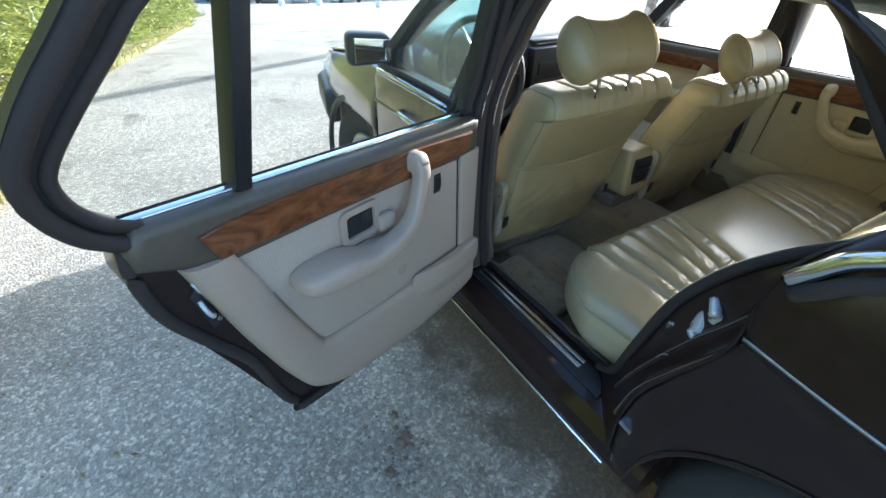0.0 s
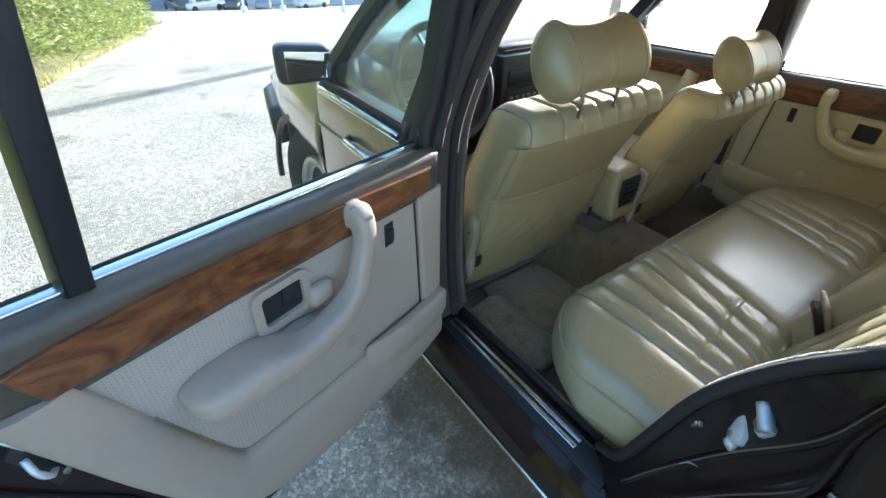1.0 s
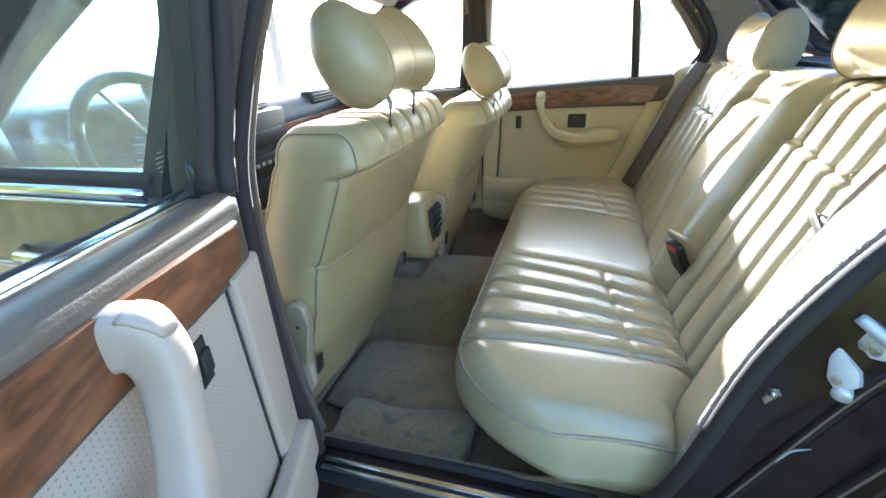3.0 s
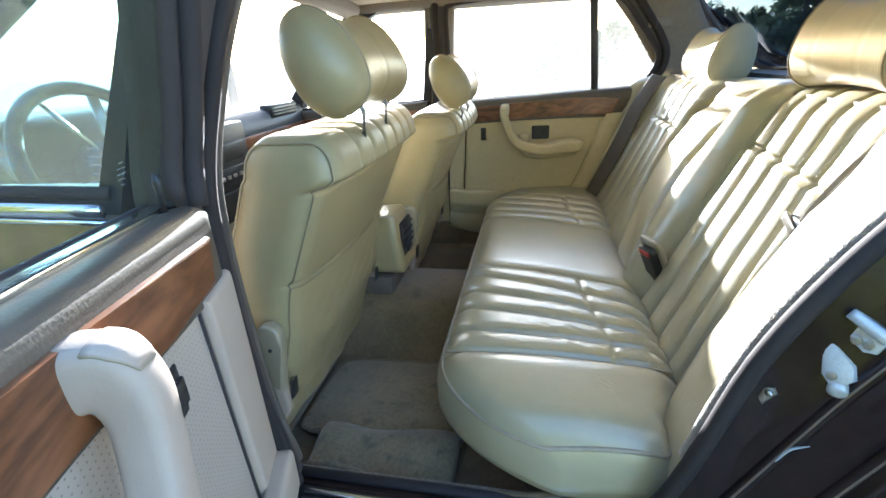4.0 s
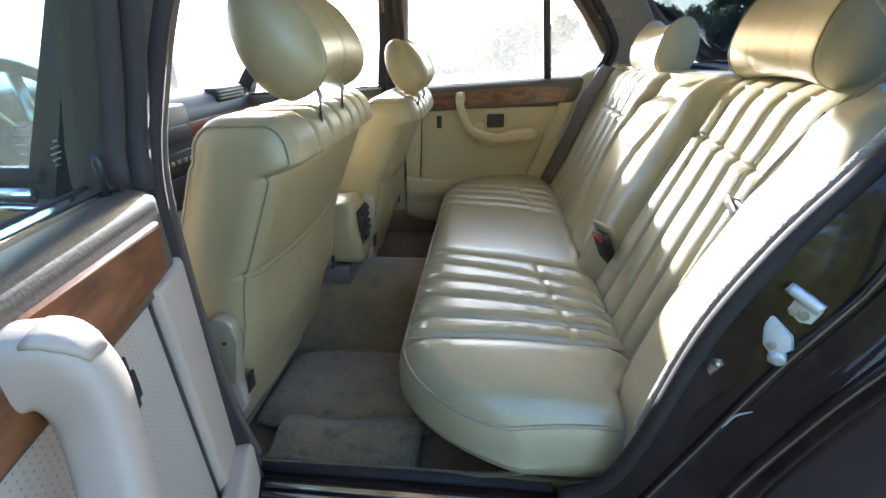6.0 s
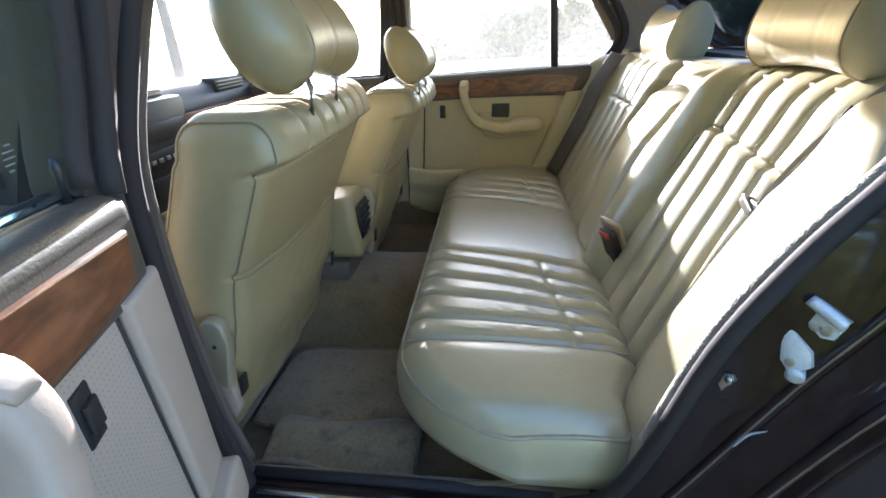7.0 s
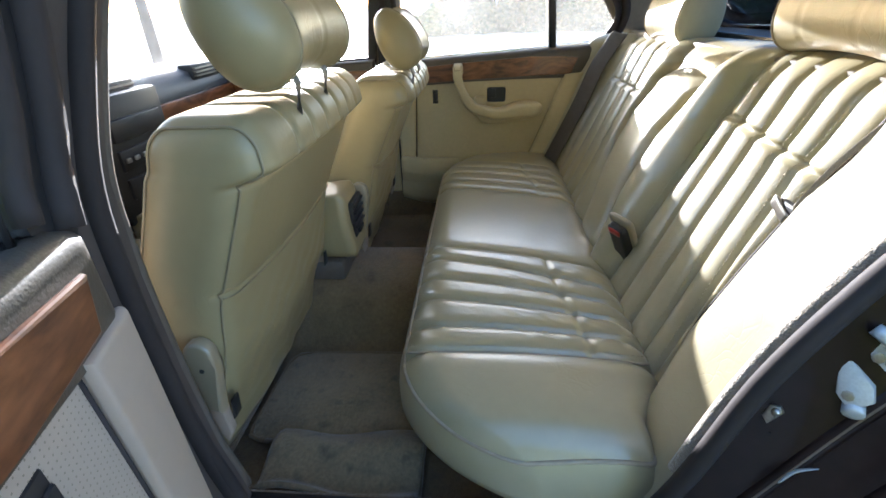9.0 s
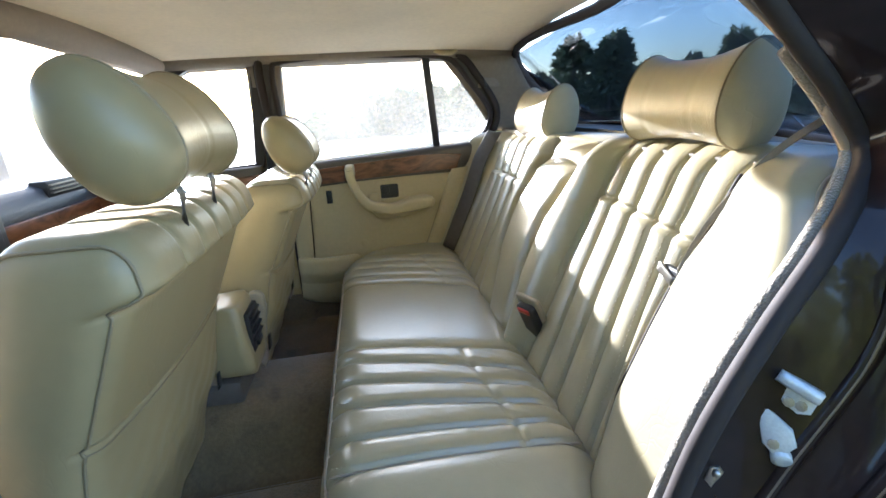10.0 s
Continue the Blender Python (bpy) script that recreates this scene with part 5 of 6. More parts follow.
    # Recliner covers.
    for s in (-1, 1):
        plate = [(0.098, 0.462), (0.126, 0.470), (0.130, 0.50), (0.130, 0.56)] + [(0.107 + 0.023 * math.cos(radians(w_)), 0.582 + 0.023 * math.sin(radians(w_))) for w_ in range(0, 181, 20)] + [(0.084, 0.56)]
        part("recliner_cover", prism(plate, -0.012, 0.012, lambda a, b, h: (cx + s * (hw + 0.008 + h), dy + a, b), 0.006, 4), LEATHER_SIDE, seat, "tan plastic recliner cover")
        foot = [(0.104, 0.458), (0.131, 0.466), (0.131, 0.41), (0.116, 0.380), (0.102, 0.405)]
        part("recliner_foot", prism(foot, -0.014, 0.006, lambda a, b, h: (cx + s * (hw + 0.002 + h), dy + a, b), 0.005, 3), VINYL, seat, "pale plastic foot cover")
        part("cover_gap", prism([(0.093, 0.468), (0.099, 0.464), (0.104, 0.418), (0.096, 0.428)], -0.02, 0.002, lambda a, b, h: (cx + s * (hw - 0.008 + h), dy + a, b), 0.003), BLACK, seat)
        part("recliner_bolt", prism([(dy + 0.106 + 0.004 * math.cos(i * 1.047), 0.555 + 0.004 * math.sin(i * 1.047)) for i in range(6)], 0, 0.002, lambda a, b, h: (cx + s * (hw + 0.0195 + h), a, b)), BLACK, seat)
    hr = headrest(seat, cx + hr_dx, dy - 0.022, 1.030 + hr_dz, hr_w, hr_a, hr_b, 29, 0.84, 0.66, 0.0, hide=LEATHER_SHADED)
    for px in (hr_dx - 0.049, hr_dx + 0.082) if cx < 0 else (hr_dx - 0.06, hr_dx + 0.06):
        part("headrest_post", tube([(cx + px, dy - 0.040, 0.985 + hr_dz), (cx + px, dy - 0.056, 0.946 + hr_dz), (cx + px, dy - 0.050, 0.900 + dz)], 0.0055, 8), STEEL, seat, "steel headrest post")
    return seat


front_seat(-0.325, 0.0, 0.275, 0.0, 0.174, 0.060, 0.087, -0.070, -0.002, "cream leather driver's seat with winged headrest")
front_seat(0.325, -0.085, 0.240, -0.045, 0.132, 0.050, 0.076, -0.100, -0.068, "cream leather front passenger seat with winged headrest")


# ---- rear seat ----
def rear_bench():
    seat = thing("rear_seat", "cream pleated leather rear bench seat with winged headrests", "car seat", (CX, -0.5, 0.25))
    front = np.array([-0.069, -0.131, -0.222, -0.307, -0.405, -0.481])
    rear = np.array([-0.215, -0.300, -0.357, -0.412, -0.462, -0.513])
    x0, x1 = -0.705, 0.765
    mid, half = (x0 + x1) / 2, (x1 - x0) / 2

    def seam_x(y):
        k = np.clip((-0.175 - y) / 0.435, 0, 1)[:, None]
        near = front + (rear - front) * k
        far = np.array([0.352, 0.425, 0.51, 0.58, 0.65]) + (np.array([0.19, 0.262, 0.34, 0.42, 0.50]) - np.array([0.352, 0.425, 0.51, 0.58, 0.65])) * k
        return np.concatenate([near, far], 1)

    def warp(v):
        x, y, z = v[:, 0] + mid, v[:, 1], v[:, 2]
        k = (0.225 - y) / 0.45                       # 0 at the front edge, 1 at the back
        e = np.clip(np.abs(v[:, 0]) / half, 0, 1)
        yy = -0.165 - 0.46 * k
        # The front corners are rounded off in plan.
        yy = yy - 0.20 * np.clip((e - 0.66) / 0.34, 0, 1) ** 2.2 * (1 - k)
        yy = yy + 0.055 * np.clip((-0.545 - x) / 0.08, 0, 1) * k ** 3
        up = z > 0
        zz = 0.385 + np.where(up, z, z * 0.24) + np.where(up, 0.012 * np.sin(np.clip(k, 0, 1) * math.pi) - 0.012 * (1 - k) + 0.004, 0)
        zz = zz + np.where(up, 0, 0.6 * np.clip((k - 0.25) / 0.75, 0, 1) ** 1.2 * -z * 0.55 + 0.040 * np.clip(-z / 0.1, 0, 1) * np.clip((e - 0.70) / 0.25, 0, 1) * np.clip((k - 0.15) / 0.5, 0, 1))
        sx = seam_x(yy)
        g = groove(x[:, None] - sx, 0.0040).max(1)
        d = np.abs(x[:, None] - sx).min(1)
        inside = ((x > sx[:, 5]) & (x < sx[:, 0])) | ((x > sx[:, 6]) & (x < sx[:, 10]))
        puff = np.where(inside, 0.0085 * (1 - (1 - np.clip(d / 0.030, 0, 1)) ** 2.4), 0.0075 * (1 - (1 - np.clip(d / 0.05, 0, 1)) ** 2.5))
        # Creases and the cross stitch towards the back of the pleats.
        wr = np.where(inside, (0.0005 * np.sin(yy * 95 + x * 60) * np.sin(x * 41 + 2) + 0.0004 * np.sin(yy * 210 - x * 170 + 4 * np.sin(x * 37)) * np.sin(x * 29 + yy * 33)) * np.clip((k - 0.25) / 0.3, 0, 1), 0)
        tuft = np.where(inside, groove(yy + 0.49 + 0.02 * np.sin(x * 9), 0.006) * 0.0055, 0)
        zz = zz + np.where(up, (puff - 0.005 * g + wr - tuft), 0)
        # Tuck under at the front.
        yy = yy - np.where(~up, 0.150 * np.clip(-z / 0.1, 0, 1) ** 1.3 * (1 - k), 0)
        xx = x - np.sign(v[:, 0]) * np.where(~up, 0.18 * np.clip(-z / 0.1, 0, 1) ** 1.3, 0)
        return np.stack([xx, yy, zz], 1)
    part("cushion", soft_box((half, 0.225, 0.105), 0.070, (480, 90, 20), warp), LEATHER, seat, "pleated cream leather seat cushion")
    ring = edge_ring((half, 0.225, 0.105), 0.070, 2, 1, radians(35), seg=90)
    part("piping", tube([tuple(p) for p in warp(ring)], 0.0038, 6, closed=True), PIPING, seat)

    ys_ = np.linspace(-0.185, -0.60, 40)
    line = warp(np.stack([seam_x(ys_)[:, 5] - mid, 0.225 - 0.45 * (-0.165 - ys_) / 0.46, np.full_like(ys_, 0.105)], 1))
    part("seam_piping", tube([tuple(p + np.array([0, 0, 0.001])) for p in line], 0.0024, 6), PIPING, seat)

    # Backrest, with a fold-down armrest section between two pleated seats.
    bf = np.array([-0.209, -0.293, -0.374, -0.456, -0.514, -0.559])
    bm_ = np.array([-0.205, -0.262, -0.334, -0.402, -0.460, -0.509])
    bt = np.array([-0.228, -0.278, -0.344, -0.420, -0.485, -0.545])
    fb = np.array([0.215, 0.300, 0.385, 0.470, 0.555])
    zk = [0.47, 0.82, 0.95]

    def bseams(z):
        near = np.stack([np.interp(z, zk, (a, b, c)) for a, b, c in zip(bf, bm_, bt)][:5] + [np.interp(z, [0.45, 0.59, 0.80, 0.94], [-0.553, -0.515, -0.511, -0.566])], 1)
        centre = np.stack([np.interp(z, [0.50, 0.64, 0.76, 0.89, 0.97], [-0.10, -0.035, -0.030, -0.095, -0.15]), np.interp(z, [0.50, 0.64, 0.76, 0.85, 0.89, 0.97], [0.075, 0.160, 0.180, 0.145, 0.11, 0.13])], 1)
        far = np.stack([np.full_like(z, f) + 0.03 * (z - 0.47) for f in fb], 1)
        return np.concatenate([near, centre, far], 1)
    b0, b1 = -0.738, 0.745
    bmid, bhalf = (b0 + b1) / 2, (b1 - b0) / 2

    def bwarp(v):
        x, y, z = v[:, 0] + bmid, v[:, 1], v[:, 2]
        zz = 0.705 + np.where(z > 0, z * np.interp(x, [-0.7, -0.2, 0.7], [0.905, 0.895, 0.80]), z)
        edge = bseams(zz)[:, 5]
        zz = zz - 0.075 * np.clip((edge - x) / 0.04, 0, 1) * np.clip((0.60 - zz) / 0.15, 0, 1)
        face = y > 0
        yy = np.interp(zz, [0.42, 0.47, 0.70, 0.82, 0.90, 0.96, 1.0], [-0.590, -0.613, -0.715, -0.775, -0.808, -0.840, -0.87]) + (y - 0.06)
        e = np.clip(np.abs(v[:, 0]) / bhalf, 0, 1)
        sx = bseams(zz)
        g = groove(x[:, None] - sx, 0.0040).max(1)
        d = np.abs(x[:, None] - sx).min(1)
        pleat = ((x > sx[:, 5]) & (x < sx[:, 0])) | ((x > sx[:, 8]) & (x < sx[:, 12]))
        puff = np.where(pleat, 0.0100 * (1 - (1 - np.clip(d / 0.034, 0, 1)) ** 2.2), 0.010 * (1 - (1 - np.clip(d / 0.08, 0, 1)) ** 2.5))
        kink = zz - np.interp(x, [-0.52, -0.22, 0.2, 0.56], [0.815, 0.838, 0.80, 0.80])
        tuft = np.where(pleat, groove(kink, 0.0045) * 0.006, 0)
        lower = np.where(pleat, 0.0055 * np.exp(-np.clip(-kink, 0, 1) / 0.05) * np.clip(-kink / 0.006, 0, 1), 0)
        dome = np.clip((sx[:, 5] - x) / 0.15, 0, 1)
        bolster = 0.046 * (1 - (1 - dome) ** 3.6) + 0.035 * np.clip((x - 0.575) / 0.05, 0, 1) + 0.060 * np.clip((x - 0.655) / 0.04, 0, 1) ** 0.7
        # The fold-down armrest between two rolls that stand proud of the seats.
        roll = np.clip((x - sx[:, 0]) / (sx[:, 6] - sx[:, 0]), 0, 1)
        roll2 = np.clip((x - sx[:, 7]) / (sx[:, 8] - sx[:, 7]), 0, 1)
        arm = 0.040 * np.sin(math.pi * roll) ** 0.8 + 0.022 * np.sin(math.pi * roll2)
        inner = (x > sx[:, 6]) & (x < sx[:, 7])
        pad = np.minimum(np.minimum(x - sx[:, 6], sx[:, 7] - x), np.clip(0.870 + 0.02 * np.sin(np.clip((x - sx[:, 6]) / (sx[:, 7] - sx[:, 6]), 0, 1) * math.pi) - zz, 0, 1))
        arm = arm + np.where(inner & (zz < 0.892), 0.022 * (1 - (1 - np.clip(pad / 0.035, 0, 1)) ** 2), 0)
        arm = arm * np.clip((zz - 0.44) / 0.06, 0, 1)
        yy = yy + np.where(face, puff - 0.005 * g - tuft + lower + bolster + arm, 0)
        # The top edge is scalloped: lower in the middle of each seat where the headrest stands.
        zz = zz - 0.010 * g * np.clip((zz - 0.93) / 0.03, 0, 1)
        xx = x - np.sign(v[:, 0]) * 0.02 * e * np.clip((zz - 0.85) / 0.1, 0, 1)
        xx = xx + np.where(v[:, 0] < 0, np.interp(zz, [0.42, 0.55, 0.70, 0.80, 0.88, 0.96], [0.012, 0.004, 0.0, 0.004, 0.022, 0.060]) * e ** 4, 0)
        return np.stack([xx, yy, zz], 1)
    part("backrest", soft_box((bhalf, 0.06, 0.275), 0.050, (480, 12, 130), bwarp), LEATHER, seat, "pleated cream leather backrest with a folded armrest")
    ring = edge_ring((bhalf, 0.06, 0.275), 0.050, 0, -1, radians(50))
    part("piping", tube([tuple(p) for p in bwarp(ring)], 0.0026, 6, closed=True, up=(1, 0, 0)), PIPING, seat)
    # Thread beside the pleat seams, as short stitches.
    def stitches(lines, r=0.0009):
        geos = []
        for ln in lines:
            for p, q in zip(ln[0::2], ln[1::2]):
                geos.append(tube([p, q], r, 4))
        return join(*geos)
    ylist = np.linspace(-0.19, -0.60, 110)
    top = []
    for c in range(6):
        sx = seam_x(ylist)[:, c] + 0.0085
        k = (-0.165 - ylist) / 0.46
        pts = warp(np.stack([sx - mid, 0.225 - 0.45 * k, np.full_like(sx, 0.105)], 1))
        top.append([tuple(p + np.array([0, 0, 0.0006])) for p in pts])
    for ln in top:
        part("stitching", stitches([ln], 0.0007), THREAD, seat)
    zlist = np.linspace(0.48, 0.93, 110)
    back = []
    for c in range(6):
        sx = bseams(zlist)[:, c] + 0.0085
        pts = bwarp(np.stack([sx - bmid, np.full_like(sx, 0.06), zlist - 0.705], 1))
        back.append([tuple(p + np.array([0, 0.0008, 0])) for p in pts])
    for ln in back:
        part("stitching", stitches([ln], 0.0007), THREAD, seat)
    gz_ = np.linspace(0.45, 0.945, 60)
    gap = bwarp(np.stack([bseams(gz_)[:, 5] - 0.007 - bmid, np.full_like(gz_, 0.06), gz_ - 0.705], 1)) + np.array([0, 0.0025, 0])
    part("seam_gap", tube([tuple(p) for p in gap], 0.0032, 6), RUBBER, seat)
    # Belt slot in the near bolster seam.
    part("belt_guide", soft_box((0.028, 0.006, 0.010), 0.005, (6, 3, 4), lambda v: v + np.array([-0.520, -0.735, 0.775])), BLACK, seat, "black belt guide")
    headrest(seat, -0.356, -0.862, 1.022, 0.150, 0.056, 0.080, -10, 0.80, 0.84, 0.40, hide=LEATHER_SOFT)
    headrest(seat, 0.318, -0.862, 0.995, 0.145, 0.054, 0.078, -10, 0.80, 0.84, 0.40, hide=LEATHER_SOFT)
    for cx in (-0.352, 0.365):
        part("headrest_post", tube([(cx, -0.862, 0.96), (cx, -0.872, 1.0)], 0.009, 8), STEEL, seat)
    return seat


rear_bench()


def buckle(at, turn, label):
    b = thing("belt_buckle", label, "seat belt buckle", at)
    m = Matrix.Translation(at) @ Euler([radians(a) for a in turn]).to_matrix().to_4x4()

    def w(c):
        return lambda v: np.array([tuple(m @ (Vector(c) + Vector(p))) for p in v])
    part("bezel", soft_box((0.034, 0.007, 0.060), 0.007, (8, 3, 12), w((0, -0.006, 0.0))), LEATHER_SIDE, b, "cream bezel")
    part("housing", soft_box((0.024, 0.014, 0.056), 0.008, (8, 5, 10), w((0, 0.004, -0.012))), BLACK, b)
    part("release", soft_box((0.017, 0.006, 0.007), 0.003, (6, 4, 4), w((0, 0.014, 0.034))), RED, b, "red release button")


buckle((-0.205, -0.630, 0.572), (-26, 0, 26), "black belt buckle with red button in the seat back")


def rear_belts():
    b = thing("rear_seat_belt", "black rear seat belt lying across the seat back", "seat belt", (-0.55, -0.72, 0.75), "rear seat belts")
    run = [(-0.533, -0.728, 0.780), (-0.541, -0.752, 0.838), (-0.558, -0.776, 0.892), (-0.586, -0.806, 0.950), (-0.611, -0.832, 0.984), (-0.632, -0.866, 1.015)]
    part("webbing", sheet([[(x - 0.002, y, z - 0.002) for x, y, z in run], [(x + 0.002, y + 0.001, z + 0.007) for x, y, z in run]], 0.002, 5), BELT_WORN, b)
    part("tongue", soft_box((0.022, 0.003, 0.009), 0.003, (6, 2, 4), lambda v: v @ np.array([[0.9, 0, 0.4], [0, 1, 0], [-0.4, 0, 0.9]]) + np.array([-0.508, -0.728, 0.772])), STEEL, b, "steel belt tongue")
    c = thing("rear_seat_belt", "black rear seat belt hanging beside the seat", "seat belt", (0.68, -0.72, 0.6), "rear seat belts")
    strap = [(-0.785, 0.930), (-0.762, 0.895), (-0.720, 0.82), (-0.675, 0.70), (-0.584, 0.495)]
    rows = [[(0.583, y - 0.016, z - 0.004) for y, z in strap], [(0.603, y + 0.004, z) for y, z in strap], [(0.628, y + 0.022, z + 0.006) for y, z in strap]]
    part("webbing", sheet(rows, 0.002, 5), BELT_GREY, c)
    part("tongue", soft_box((0.016, 0.004, 0.012), 0.003, (5, 2, 4), lambda v: v + np.array([0.605, -0.568, 0.492])), CHROME, c, "steel belt tongue")


rear_belts()


# ---- console, dash, wheel ----
def console():
    c = thing("centre_console", "tan centre console with black rear air vent", "console", (CX, 0.3, 0.37))
    def shell(v):
        x, y, z = v[:, 0], v[:, 1], v[:, 2]
        k = (y + 0.30) / 0.6
        zz = np.where(z > 0, 0.60 + z * 0.2 - 0.06 * k, 0.44 + (z + 0.1))
        return np.stack([CX + x * (1 - 0.12 * (z > 0)) - 0.03, 0.325 + y - np.where(y < 0, 0.03 * np.clip((0.0 - z) / 0.1, -1, 1) * 0.5, 0), zz], 1)
    part("shell", soft_box((0.070, 0.30, 0.10), 0.012, (10, 24, 10), shell), LEATHER_SHADED, c)
    part("base", bm_box((0.142, 0.585, 0.06), (CX - 0.03, 0.345, 0.400), 0.010), PILLAR_COVER, c, "dark plastic skirt")
    vent = part("air_vent", bm_box((0.092, 0.012, 0.105), (CX - 0.022, 0.022, 0.535), 0.004), BLACK, c, "black rear air vent")
    for k in range(4):
        part("vent_slat", bm_box((0.080, 0.010, 0.006), (CX - 0.022, 0.014, 0.515 + 0.020 * k), 0.001), BLACK, vent)
    part("vent_knob", bm_box((0.040, 0.010, 0.014), (CX - 0.022, 0.013, 0.498), 0.003), BLACK, vent)
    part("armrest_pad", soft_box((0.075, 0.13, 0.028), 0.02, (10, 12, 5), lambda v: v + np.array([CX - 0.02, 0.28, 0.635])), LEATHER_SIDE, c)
    part("gear_lever", tube([(CX, 0.52, 0.60), (CX, 0.50, 0.70), (CX, 0.495, 0.73)], [0.010, 0.010, 0.020], 10), BLACK, c)


console()


def dashboard():
    d = thing("dashboard", "black dashboard with walnut band and air vents", "dashboard", (CX, 0.75, 0.5))
    rings = []
    for x in (-0.71, -0.55, -0.3, -0.08, 0.1, 0.35, 0.6, 0.775):
        bulge = 0.05 if x < -0.12 else 0.0
        prof = [(0.92, 0.52), (0.70, 0.50), (0.64, 0.62), (0.66, 0.74), (0.64 - bulge, 0.80), (0.66 - bulge, 0.865 + bulge * 0.4), (0.72, 0.888 + bulge * 0.5), (0.92, 0.872)]
        rings.append([(x, y, z) for y, z in prof])
    part("dash_body", loft(rings), DASH, d)
    part("wood_band", bm_box((0.60, 0.012, 0.05), (0.44, 0.640, 0.775), 0.004), WALNUT, d)
    part("glove_box", bm_box((0.52, 0.03, 0.15), (0.46, 0.655, 0.665), 0.012), DASH, d)
    stack = part("radio_console", bm_box((0.26, 0.05, 0.33), (0.06, 0.630, 0.70), 0.01), BLACK, d, "black centre stack with radio")
    for k in range(3):
        part("stack_unit", bm_box((0.20, 0.012, 0.055), (0.06, 0.603, 0.63 + k * 0.075), 0.004), BLACK, stack)
    for k in range(6):
        part("stack_button", bm_box((0.018, 0.008, 0.012), (-0.02 + k * 0.032, 0.596, 0.705), 0.002), STEEL, stack)
    for x in (0.55, 0.06):
        v = part("dash_vent", bm_box((0.20, 0.05, 0.05), (x, 0.672, 0.862), 0.006), BLACK, d)
        for k in range(3):
            part("vent_slat", bm_box((0.18, 0.012, 0.004), (x, 0.645, 0.850 + k * 0.012)), STEEL, v)
    b = part("binnacle", soft_box((0.20, 0.11, 0.06), 0.03, (14, 8, 8), lambda v: v + np.array([-0.37, 0.70, 0.895])), DASH, d)


dashboard()


def steering_wheel():
    w = thing("steering_wheel", "black steering wheel with bright spokes", "steering wheel", (-0.37, 0.55, 0.88))
    c = Vector((-0.405, 0.52, 0.838))
    ax_ = Vector((0, -0.90, 0.43)).normalized()
    e1 = Vector((1, 0, 0))
    e2 = ax_.cross(e1).normalized()
    ring = [c + (e1 * math.cos(a) + e2 * math.sin(a)) * 0.185 for a in [2 * math.pi * k / 48 for k in range(48)]]
    part("rim", tube(ring, 0.014, 10, closed=True, up=tuple(ax_)), BLACK, w)
    part("hub", bm_from(tube([c - ax_ * 0.03, c - ax_ * 0.005, c + ax_ * 0.012], [0.075, 0.07, 0.05], 16)), BLACK, w)
    for a in (10, 170, 250, 290):
        dirv = e1 * math.cos(radians(a)) - e2 * math.sin(radians(a))
        part("spoke", tube([c + dirv * 0.05, c + dirv * 0.178 - ax_ * 0.008], 0.011, 8, flat=0.4), STEEL, w)
    part("column", tube([c - ax_ * 0.02, c - ax_ * 0.20], [0.035, 0.05], 12), BLACK, w)
    part("stalk", tube([c - ax_ * 0.06 + e1 * 0.03, c - ax_ * 0.05 + e1 * 0.16 + Vector((0, -0.02, -0.01))], [0.006, 0.008], 8), ZINC, w, "pale indicator stalk")


steering_wheel()


